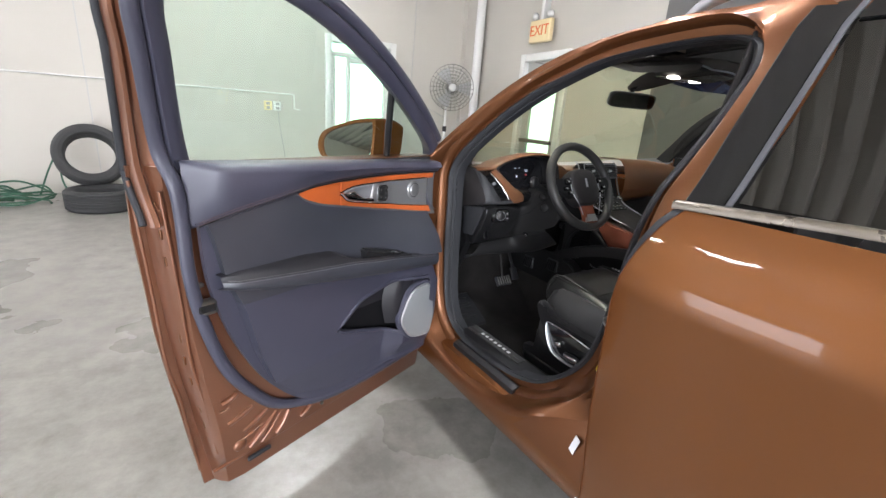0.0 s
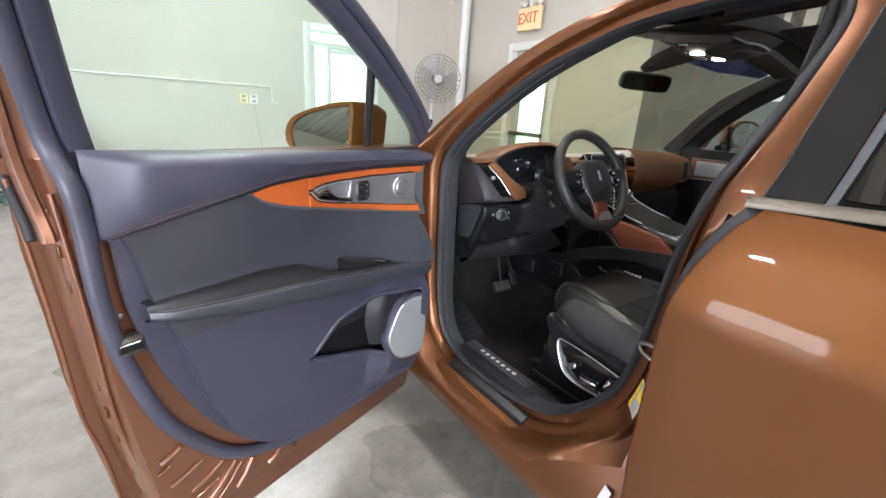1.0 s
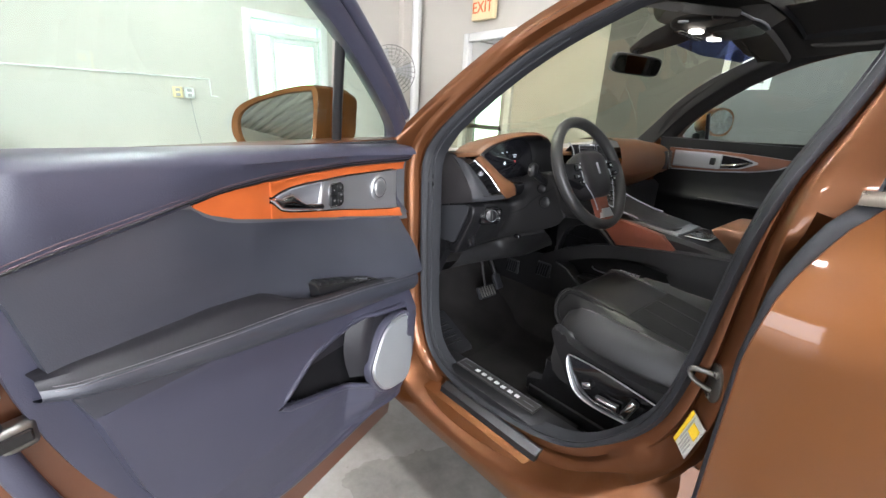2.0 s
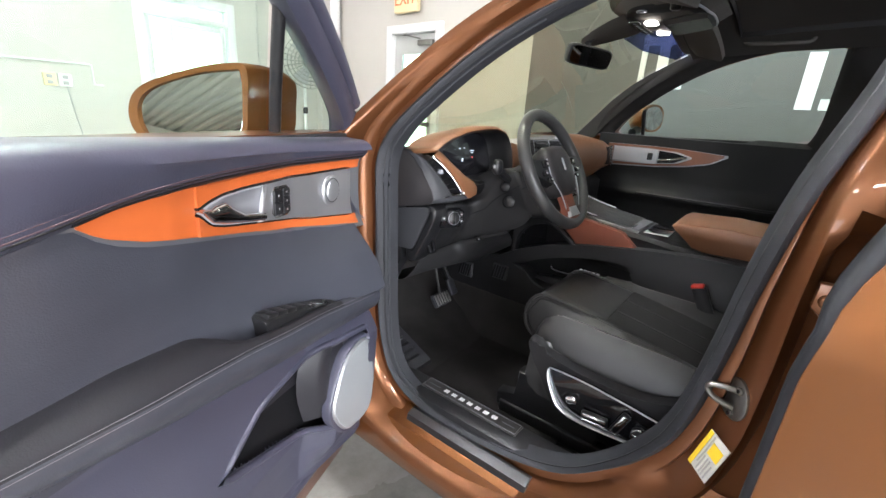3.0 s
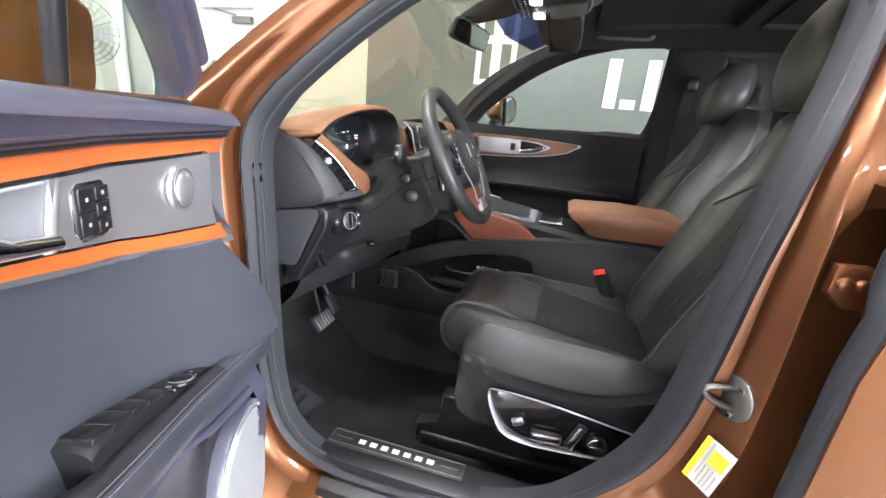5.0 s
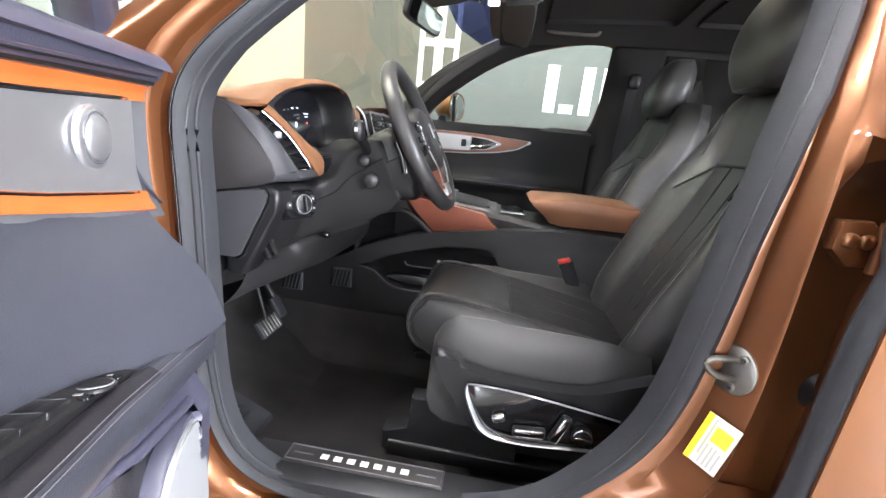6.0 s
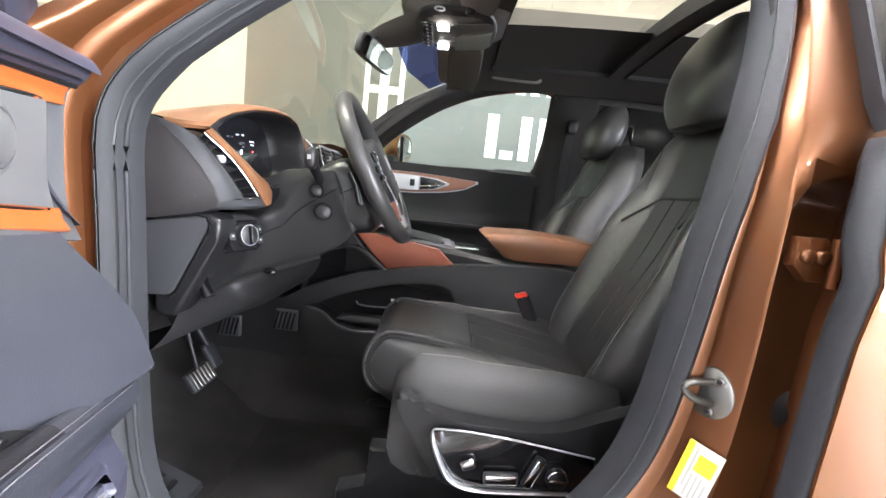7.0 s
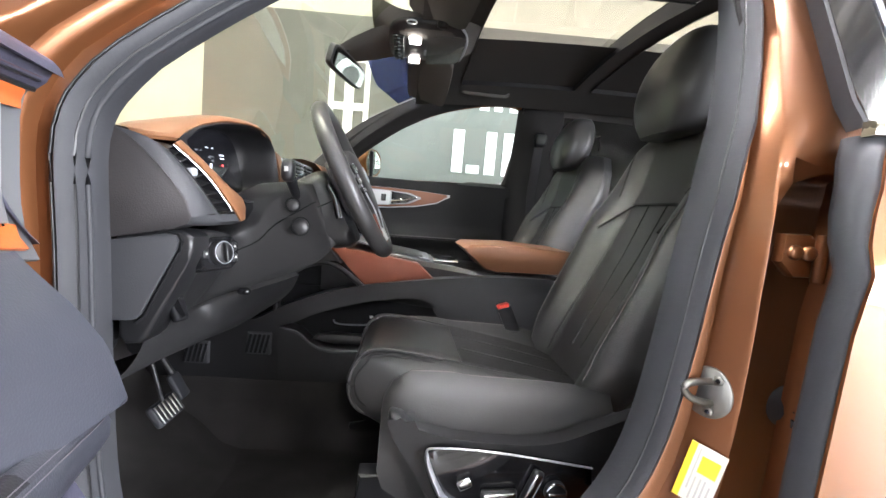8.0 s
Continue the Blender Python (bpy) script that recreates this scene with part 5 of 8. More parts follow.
for i, p in enumerate(fl):
    t = (fl[min(i + 1, len(fl) - 1)] - fl[max(i - 1, 0)]).normalized()
    nrm = Vector((-t.z, 0, t.x))
    if nrm.dot(Vector((0.5, 0, 1.2)) - Vector((p.x, 0, p.z))) < 0:
        nrm = -nrm
    k = lerp(p.z, [1.02, 1.20, 1.42], [1.75, 1.45, 1.0]) if p.x > 0.9 else 1.0
    rings2.append([p + nrm * a * (k if a < -0.02 else 1) + Vector((0, b, 0)) for a, b in ((-0.008, -0.006), (-0.012, 0.012), (-0.020, 0.018), (-0.023, 0.026), (-0.028, 0.026), (-0.031, 0.018), (-0.038, 0.020), (-0.041, 0.032), (-0.041, 0.052), (-0.006, 0.062), (0.01, 0.05))])
dpart("outer_frame", loft(rings2), M_PAINT_IN, door, "copper painted window frame edge", 40)
dpart("outer_rubber", tube([Vector(r[8]) + (Vector(r[8]) - Vector(r[0])) * 0.10 for r in rings2], 0.009, 8), M_RUBBER, door, "dark rubber lip of the window frame")
pane = [(u, leanw(z) + 0.03, z) for u, z in [(1.0, 1.16), (1.04, 1.42), (1.03, 1.55), (0.92, 1.60), (0.80, 1.59), (0.66, 1.56), (0.49, 1.50), (0.31, 1.41), (0.235, 1.15), (0.6, 1.15)]]
bm = bmesh.new()
bm.faces.new([bm.verts.new(p) for p in pane])
dpart("window_pane", bm, M_GLASS, door, "clear lightly green door glass", 0).visible_shadow = False
bm = bmesh.new()
bm.faces.new([bm.verts.new((u, leanw(z) + 0.032, z)) for u, z in [(0.215, 1.14), (0.28, 1.39), (0.12, 1.30), (-0.02, 1.20), (-0.03, 1.14)]])
dpart("quarter_pane", bm, M_GLASS, door, "", 0).visible_shadow = False
dpart("window_post", tube([(u_, leanw(z) + 0.022, z) for u_, z in ((0.222, 1.14), (0.245, 1.24), (0.285, 1.385))], 0.014, 8, flat=(0.9, 1.0)), M_HARD, door, "black window divider post")
dpart("glass_strip", box(0.03, 0.985, 0.012, 0.05, 1.138, 1.152, 0.004), M_RUBBER, door, "black rubber glass strip")

# outer mirror: shell turned towards the driver, glass set in its back
MIRROR_OUT = spline([(0.353, 0, 1.188), (0.329, 0, 1.231), (0.243, 0, 1.268), (0.170, 0, 1.286), (0.134, 0, 1.278), (0.126, 0, 1.205), (0.130, 0, 1.135), (0.20, 0, 1.118), (0.295, 0, 1.116), (0.340, 0, 1.138)], 5, True)
MIRROR_IN = spline([(0.330, 0, 1.190), (0.305, 0, 1.225), (0.232, 0, 1.255), (0.168, 0, 1.267), (0.153, 0, 1.262), (0.145, 0, 1.205), (0.148, 0, 1.146), (0.20, 0, 1.131), (0.290, 0, 1.129), (0.318, 0, 1.143)], 5, True)


def mirror_ring(line, d, s, inward=0.0):
    """The outline at a depth behind the glass plane, shrunk to its middle, its near side drawn towards the door."""
    c = Vector((0.235, 0, 1.20))
    out = []
    for p in line:
        w, z = c.x + (p.x - c.x) * s, c.z + (p.z - c.z) * s
        w -= inward * lerp(p.x, [0.13, 0.25], [1, 0])
        out.append((0.21 + 0.36 * (w - 0.055) - 0.20 * (z - 1.21) + d, w, z))
    return out


dpart("mirror_shell", loft([mirror_ring(MIRROR_IN, -0.012, 0.2), mirror_ring(MIRROR_IN, -0.012, 1.055), mirror_ring(MIRROR_IN, 0.0, 1.07), mirror_ring(MIRROR_OUT, 0.002, 0.985), mirror_ring(MIRROR_OUT, -0.006, 1.0), mirror_ring(MIRROR_OUT, -0.04, 1.005, 0.012), mirror_ring(MIRROR_OUT, -0.085, 0.95, 0.030), mirror_ring(MIRROR_OUT, -0.12, 0.80, 0.045), mirror_ring(MIRROR_OUT, -0.14, 0.5, 0.035), mirror_ring(MIRROR_OUT, -0.146, 0.15, 0.01)]), M_PAINT, door, "copper mirror shell", 50)
dpart("mirror_glass", loft([mirror_ring(MIRROR_IN, -0.010, 1.045), mirror_ring(MIRROR_IN, -0.006, 1.04), mirror_ring(MIRROR_IN, -0.0055, 1.025), mirror_ring(MIRROR_IN, -0.0055, 0.1)]), M_MIRROR, door, "door mirror glass", 15)
dpart("mirror_foot", loft([[(0.15, 0.06, 1.10), (0.24, 0.06, 1.10), (0.24, 0.06, 1.125), (0.15, 0.06, 1.125)], [(0.13, 0.12, 1.11), (0.24, 0.12, 1.11), (0.24, 0.12, 1.135), (0.13, 0.12, 1.135)], [(0.14, 0.16, 1.145), (0.22, 0.16, 1.145), (0.22, 0.16, 1.17), (0.14, 0.16, 1.17)]]), M_HARD, door)

# lock, ribs of the lower shut face, hinges
dpart("door_latch", box(0.942, 0.990, -0.018, 0.01, 0.778, 0.820, 0.009, 3), M_STEEL, door, "zinc door latch in a dark slot")
dpart("latch_slot", box(0.949, 0.992, -0.0205, -0.004, 0.789, 0.810, 0.004), M_GLOSSBLACK, door, "", 0)
for (u0, z0), (u1, z1) in (((0.946, 0.480), (0.905, 0.498)), ((0.935, 0.405), (0.862, 0.430)), ((0.893, 0.357), (0.815, 0.391)), ((0.875, 0.282), (0.782, 0.366)), ((0.781, 0.276), (0.735, 0.342)), ((0.686, 0.283), (0.645, 0.318))):
    dpart("pressed_rib", tube([(u0, 0.006, z0), ((u0 + u1) / 2, 0.0, (z0 + z1) / 2), (u1, 0.004, z1)], 0.0085, 8), M_PAINT_IN, door)
dpart("drain_plug", disc((0.906, 0.01, 0.311), (0, -1, 0), 0.020, 0.012, 20, 0.006), M_PAINT_IN, door)
dpart("bottom_flange", tube([(u, 0.022, 0.256) for u in steps(0.0, 0.985, 8)], 0.006, 8), M_PAINT_IN, door)
margin = [(0.075, 0.335), (0.3, 0.318), (0.5, 0.316), (0.622, 0.335), (0.723, 0.394), (0.821, 0.509), (0.891, 0.641), (0.93, 0.748), (0.961, 0.877), (0.968, 1.015), (0.975, 1.05), (0.12, 1.05)]
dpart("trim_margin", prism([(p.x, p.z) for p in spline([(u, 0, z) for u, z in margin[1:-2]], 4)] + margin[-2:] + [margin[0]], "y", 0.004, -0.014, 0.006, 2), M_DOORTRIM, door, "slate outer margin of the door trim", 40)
for z in (0.52, 0.98):
    dpart("hinge", box(-0.05, 0.02, 0.03, 0.075, z - 0.04, z + 0.04, 0.012), M_PAINT, door)
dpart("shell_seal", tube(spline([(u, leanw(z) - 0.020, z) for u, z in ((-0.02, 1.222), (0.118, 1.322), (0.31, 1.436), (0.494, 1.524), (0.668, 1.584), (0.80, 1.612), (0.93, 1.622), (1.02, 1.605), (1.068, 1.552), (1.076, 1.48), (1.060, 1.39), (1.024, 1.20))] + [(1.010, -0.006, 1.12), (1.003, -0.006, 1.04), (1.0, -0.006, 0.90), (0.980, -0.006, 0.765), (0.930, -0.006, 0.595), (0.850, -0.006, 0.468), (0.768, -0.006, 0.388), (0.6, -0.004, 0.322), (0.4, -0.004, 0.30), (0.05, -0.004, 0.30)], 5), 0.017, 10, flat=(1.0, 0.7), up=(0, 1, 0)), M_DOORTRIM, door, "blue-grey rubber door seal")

# pressings of the shell's rear edge: two beads, clips and bolt heads
dpart("edge_bead", tube(spline([(rear_u(z) - 0.040, 0.036, z) for z in (1.10, 0.95, 0.80, 0.62, 0.50, 0.40, 0.30)], 4), 0.005, 8), M_PAINT_IN, door)
dpart("edge_bead", tube(spline([(rear_u(z) - 0.002, 0.098, z) for z in (1.12, 0.95, 0.80, 0.62, 0.50, 0.40, 0.22)], 4), 0.0045, 8), M_PAINT_IN, door)
for z in (1.06, 0.99, 0.92, 0.70, 0.63, 0.56, 0.46, 0.40):
    dpart("edge_clip", moved(box(-0.002, 0.003, -0.006, 0.006, -0.012, 0.012, 0.002), Matrix.Translation((rear_u(z) - 0.034, 0.062, z))), M_JAMB, door)
for u, z in ((0.972, 0.86), (0.968, 0.74), (0.935, 0.60), (0.60, 0.290), (0.35, 0.285), (0.12, 0.285)):
    dpart("panel_bolt", disc((u, 0.004, z), (0, -1, 0), 0.007, 0.005, 12, 0.0015), M_STEEL, door)
dpart("bottom_drain", box(0.80, 0.88, 0.010, 0.022, 0.222, 0.236, 0.004), M_RUBBER, door, "black drain slot cover")
for (u0, z0), (u1, z1) in (((0.955, 0.455), (0.930, 0.462)), ((0.900, 0.325), (0.830, 0.345)), ((0.835, 0.275), (0.765, 0.352))):
    dpart("pressed_rib", tube([(u0, 0.006, z0), ((u0 + u1) / 2, 0.001, (z0 + z1) / 2), (u1, 0.004, z1)], 0.004, 8), M_PAINT_IN, door)


# ---- the cabin ----
def spline_yz(pts):
    return [(p.y, p.z) for p in spline([(0, y, z) for y, z in pts], 5)]


# sill plate, step trim, carpet
part("sill_trim", loft([[(-0.79 - dx, y, z) for dx, z in ((-0.018, 0.40), (-0.018, 0.416), (0.05, 0.420), (0.072, 0.412), (0.078, 0.392), (0.05, 0.38))] for y in steps(1.50, 0.84, 10)]), M_HARD, car, "black plastic sill trim", 40)
plate_ob = part("sill_plate", box(-0.826, -0.778, 1.105, 1.430, 0.4185, 0.424, 0.002), M_PLATE, car, "brushed metal sill plate with white bars")
for k in range(7):
    y = 1.350 - 0.0278 * k
    part("sill_mark", box(-0.809, -0.7955, y - 0.0080, y + 0.0080, 0.4235, 0.4246), M_WHITE, plate_ob, "", 0)
part("plate_rim", tube([(-0.822, 1.426, 0.4245), (-0.782, 1.426, 0.4245), (-0.782, 1.109, 0.4245), (-0.822, 1.109, 0.4245)], 0.0010, 6, True), M_GREYEDGE, plate_ob)
for y0, y1 in ((1.375, 1.415), (1.120, 1.158)):
    part("plate_line", box(-0.8038, -0.8008, y0, y1, 0.4236, 0.4244), M_GREYEDGE, plate_ob, "", 0)
part("step_pad", loft([[(-0.885 - dx, y, z) for dx, z in ((0.0, 0.374), (0.0, 0.392), (0.012, 0.396), (0.034, 0.386), (0.038, 0.368))] for y in steps(1.40, 1.02, 6)]), M_HARD, car, "black rubber step pad on the sill", 40)
part("carpet", loft([[(x, y, z + 0.006 * noise.noise((x * 5, y * 5, 0))) for x in steps(-0.80, 0.80, 24)] for y, z in ((0.2, 0.30), (0.6, 0.30), (1.0, 0.30), (1.4, 0.30), (1.62, 0.32), (1.80, 0.42), (1.92, 0.55), (1.98, 0.72))], False, False), M_CARPET, car, "black floor carpet", 60)
part("floor_mat", sheet([[(x, y, 0.314 + 0.10 * max(0, (y - 1.60)) ** 1.2) for x in steps(-0.70, -0.26, 8)] for y in steps(1.05, 1.72, 8)], 0.008), M_CARPET, car, "black textile floor mat", 60)
part("sill_inner_trim", loft([[(-0.785, y, 0.41), (-0.770, y, 0.41), (-0.755, y, 0.30), (-0.785, y, 0.30)] for y in (1.55, 0.7)]), M_HARD, car)
part("kick_panel", sheet([[(-0.835, 1.60, z), (-0.79, 1.615, z), (-0.765, 1.66, z), (-0.75, 1.85, z + 0.02)] for z in steps(0.36, 0.93, 8)], 0.004), M_HARD, car, "black footwell side trim", 60)
part("foot_rest", loft([[(x, 1.575, 0.300), (x, 1.585, 0.330), (x, 1.60, 0.338), (x, 1.765, 0.415), (x, 1.78, 0.41), (x, 1.80, 0.30)] for x in (-0.735, -0.728, -0.596, -0.588)]), M_RUBBER, car, "ribbed black foot rest", 30)
for k in range(5):
    y = 1.625 + 0.027 * k
    part("foot_rest_rib", moved(box(-0.045, 0.045, -0.006, 0.006, -0.003, 0.004, 0.002), pose(-0.662, y, 0.3495 + 0.0126 * k, 25, 0, 0)), M_HARD, car)

# brake and accelerator pedals
brake = part("brake_pedal", moved(box(-0.050, 0.050, -0.010, 0.010, -0.028, 0.028, 0.007), pose(-0.392, 1.704, 0.478, -35, 0, 0)), M_RUBBER, car, "black ribbed brake pedal with bright edge")
part("pedal_arm", tube([(-0.395, 1.710, 0.50), (-0.40, 1.735, 0.60), (-0.40, 1.81, 0.75)], 0.005, 8), M_HARD, brake)
for k in range(6):
    part("pedal_rib", moved(box(-0.044 + 0.0155 * k, -0.035 + 0.0155 * k, -0.014, -0.009, -0.023, 0.023, 0.002), pose(-0.392, 1.704, 0.478, -35, 0, 0)), M_STEEL, brake)
acc = part("accelerator", moved(box(-0.022, 0.022, -0.008, 0.008, -0.036, 0.036, 0.006), pose(-0.300, 1.722, 0.500, -30, 0, 0)), M_RUBBER, car, "black accelerator pedal")
part("pedal_arm", tube([(-0.30, 1.737, 0.53), (-0.30, 1.82, 0.66)], 0.008, 8), M_HARD, acc)

# dashboard
LIP_X = [-0.745, -0.70, -0.657, -0.64, -0.60, -0.53, -0.455, -0.40, -0.36, -0.335, -0.30, -0.25, 0.74]
LIP_Y = [1.588, 1.574, 1.556, 1.553, 1.545, 1.531, 1.518, 1.508, 1.500, 1.497, 1.512, 1.533, 1.563]
LIP_Z = [1.098, 1.100, 1.104, 1.121, 1.142, 1.163, 1.173, 1.173, 1.161, 1.138, 1.112, 1.098, 1.086]


def dash_top(x):
    """Section of the leather-wrapped upper dash at x: y and z pairs from the screen to the lip over the dials."""
    y, z = lerp(x, LIP_X, LIP_Y), lerp(x, LIP_X, LIP_Z)
    back = 2.03 - 0.36 * (abs(x) / 0.8) ** 2.2
    h = max(0.0, z - 1.10)
    return [(back, 1.045), (back - 0.10, 1.078 + 0.15 * h), (max(1.68, y + 0.10), 1.104 + 0.72 * h), (y + 0.055, 1.109 + h), (y + 0.022, z + 0.011), (y + 0.006, z + 0.009), (y - 0.001, z + 0.003), (y + 0.004, z - 0.003)]


dash = part("dashboard", loft([[(x, y, z) for y, z in dash_top(x)] for x in steps(-0.74, 0.74, 74)], False, False), M_BROWN, car, "cognac leather dashboard with black lower panels", 60)
# passenger side: wrapped face over a black glove box
def pad_z(x, f):
    """Height on the passenger pad, f from its lower edge 0 to its crown 1."""
    low, top = lerp(x, [0.15, 0.30, 0.66], [0.922, 0.935, 0.980]), lerp(x, [0.15, 0.40, 0.66, 0.735], [1.166, 1.158, 1.136, 1.125])
    return low + (top - low) * f


part("dash_face_pad", loft([[(x, y - 0.035 * math.sin(math.pi * lerp(x, [0.15, 0.74], [0.18, 0.95])), pad_z(x, f)) for y, f in ((1.70, 0.93), (1.62, 0.985), (1.56, 1.0), (1.515, 0.955), (1.487, 0.83), (1.472, 0.63), (1.468, 0.40), (1.480, 0.18), (1.502, 0.05), (1.58, 0.0))] for x in steps(0.15, 0.735, 24)], False, False), M_BROWN, dash, "cognac leather passenger pad", 60)
part("pad_seam", tube([(x, 1.4665 - 0.035 * math.sin(math.pi * lerp(x, [0.15, 0.74], [0.18, 0.95])), 1.010) for x in steps(0.155, 0.73, 20)], 0.0014, 5), M_BROWN_DK, dash)
part("glove_box", loft([[(x, y, z) for y, z in ((1.53, 0.944), (1.50, 0.92), (1.50, 0.80), (1.60, 0.66), (1.80, 0.60))] for x in steps(0.14, 0.73, 6)], False, False), M_BLACK, dash, "black glove box", 60)
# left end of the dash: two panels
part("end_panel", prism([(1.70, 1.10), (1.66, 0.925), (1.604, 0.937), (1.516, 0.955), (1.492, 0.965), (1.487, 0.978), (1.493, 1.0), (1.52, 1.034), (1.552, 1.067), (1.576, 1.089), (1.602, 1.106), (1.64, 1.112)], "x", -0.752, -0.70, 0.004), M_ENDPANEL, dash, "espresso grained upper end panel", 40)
part("end_panel", prism([(1.606, 0.932), (1.530, 0.9475), (1.514, 0.946), (1.508, 0.936), (1.512, 0.919), (1.562, 0.814), (1.570, 0.806), (1.581, 0.803), (1.64, 0.80), (1.65, 0.925)], "x", -0.747, -0.69, 0.004), M_GREYTRIM, dash, "grey lower end panel", 40)
part("end_frame", prism([(1.530, 0.953), (1.505, 0.953), (1.490, 0.943), (1.487, 0.925), (1.494, 0.905), (1.555, 0.775), (1.566, 0.764), (1.588, 0.762), (1.600, 0.775), (1.600, 0.95)], "x", -0.741, -0.675, 0.008, 3), M_HARD, dash, "black satin edge of the lower end panel", 40)
part("end_groove", tube([(-0.7425, y, z) for y, z in ((1.60, 0.9345), (1.53, 0.9505), (1.508, 0.9485), (1.5035, 0.936), (1.508, 0.919), (1.558, 0.811), (1.572, 0.80))], 0.003, 6), M_PIT, dash)
part("dash_side_filler", prism([(1.64, 1.09), (1.90, 1.06), (1.90, 0.60), (1.70, 0.60), (1.62, 0.76)], "x", -0.735, -0.70), M_HARD, dash, "", 0)

# air vent beside the dials: a tall slanting slot in a soft grey surround
VENT_OUT = spline([(-0.734, 1.537, 1.080), (-0.706, 1.506, 1.036), (-0.673, 1.481, 0.982)], 8)
VENT_IN = spline([(-0.695, 1.547, 1.091), (-0.664, 1.507, 1.047), (-0.632, 1.470, 0.984)], 8)
END_EDGE = spline([(-0.750, 1.602, 1.106), (-0.750, 1.552, 1.067), (-0.751, 1.521, 1.034), (-0.751, 1.495, 1.002), (-0.750, 1.487, 0.976)], 4)
BAND_IN = spline([(-0.657, 1.557, 1.103), (-0.626, 1.526, 1.067), (-0.588, 1.500, 1.030), (-0.545, 1.486, 1.003), (-0.533, 1.489, 0.970)], 4)
VENT_SET = [VENT_OUT, VENT_IN]


def soft_rows(a, b, bow, m=8):
    """A skin between two lines, bowed out towards the driver's door."""
    return [[p.lerp(q, s) + Vector((-0.5, -0.8, 0.25)) * bow * math.sin(math.pi * s) for s in steps(0, 1, m)] for p, q in zip(a, b)]


part("vent_surround", sheet(soft_rows(END_EDGE, VENT_OUT, 0.010)), M_GREYTRIM, dash, "grey grained vent surround", 60)
part("vent_lip", sheet([[(-0.750, 1.488, 0.981), (-0.705, 1.474, 0.980), VENT_OUT[-1], VENT_IN[-1], (-0.605, 1.474, 0.984)],
                        [(-0.750, 1.489, 0.970), (-0.700, 1.472, 0.969), (-0.665, 1.468, 0.969), (-0.625, 1.465, 0.969), (-0.600, 1.470, 0.969)],
                        [(-0.748, 1.500, 0.962), (-0.700, 1.486, 0.961), (-0.665, 1.480, 0.961), (-0.625, 1.478, 0.961), (-0.540, 1.492, 0.962)],
                        [(-0.745, 1.60, 0.950), (-0.700, 1.60, 0.950), (-0.665, 1.60, 0.950), (-0.625, 1.60, 0.950), (-0.530, 1.60, 0.950)]]), M_GREYTRIM, dash, "", 60)
part("vent_well", sheet([[p + Vector((0.004, 0.040, 0)) for p in (VENT_OUT[k], VENT_IN[k])] for k in (0, 8, 16)]), M_PIT, dash, "", 0)
for line in VENT_SET:
    part("vent_cheek", sheet([[p, p + Vector((0.004, 0.040, 0))] for p in line]), M_HARD, dash, "", 60)
part("vent_frame", tube(VENT_IN + [VENT_OUT[-1] + Vector((0, -0.001, 0))], 0.0026, 8), M_CHROME, dash, "bright edge of the air vent")
part("vent_edge", tube(VENT_OUT, 0.0018, 6), M_HARD, dash)
for k in range(9):
    i = 1.0 + 1.75 * k
    a, b = VENT_OUT[int(i)].lerp(VENT_OUT[int(i) + 1], i % 1), VENT_IN[int(i)].lerp(VENT_IN[int(i) + 1], i % 1)
    part("vent_slat", loft([[p + Vector((0, 0.006, -0.001)), p + Vector((0, 0.004, 0.0015)), p + Vector((0, 0.030, 0.0065)), p + Vector((0, 0.030, 0.004))] for p in (a, b)]), M_HARD, dash, "", 0)
tab = VENT_OUT[7].lerp(VENT_IN[7], 0.5)
part("vent_tab", box(tab.x - 0.008, tab.x + 0.008, tab.y + 0.001, tab.y + 0.014, tab.z - 0.006, tab.z + 0.008, 0.003), M_SATIN, dash, "bright vent tab")
outer_line = [p + Vector((0.004, 0.001, 0.003)) for p in VENT_IN[::2]] + [Vector((-0.615, 1.469, 0.975)), Vector((-0.603, 1.470, 0.967))]
inner_line = [BAND_IN[min(16, round(k * 16 / (len(outer_line) - 1)))] for k in range(len(outer_line))]
part("leather_band", sheet(soft_rows(outer_line, inner_line, 0.006), 0.003), M_BROWN, dash, "cognac leather band beside the air vent", 60)
part("band_seam", tube([p.lerp(q, 0.10) + Vector((-0.5, -0.8, 0.25)) * 0.0022 for p, q in zip(outer_line, inner_line)], 0.0009, 5), M_BROWN_DK, dash)
part("leather_band", sheet([[(-0.330, 1.494, 1.132), (-0.300, 1.492, 1.124), (-0.262, 1.505, 1.106)], [(-0.322, 1.486, 1.085), (-0.285, 1.482, 1.075), (-0.240, 1.495, 1.062)], [(-0.318, 1.482, 1.035), (-0.262, 1.476, 1.024), (-0.205, 1.490, 1.018)], [(-0.316, 1.484, 1.012), (-0.255, 1.480, 1.008), (-0.205, 1.494, 1.010)]], 0.004), M_BROWN, dash, "cognac leather band beside the dials", 60)

# instrument cluster: leather-lipped opening, deep bowl and curved screen
LIP = [(-0.540, 1.487, 1.005), (-0.588, 1.501, 1.030), (-0.626, 1.527, 1.066), (-0.655, 1.556, 1.102), (-0.640, 1.553, 1.120), (-0.600, 1.545, 1.141), (-0.530, 1.531, 1.162), (-0.455, 1.518, 1.172), (-0.400, 1.508, 1.172), (-0.360, 1.500, 1.160), (-0.335, 1.493, 1.132), (-0.325, 1.486, 1.085), (-0.322, 1.481, 1.035), (-0.345, 1.480, 1.014), (-0.405, 1.482, 1.008), (-0.475, 1.484, 1.005)]
lip = spline(LIP, 4, True)


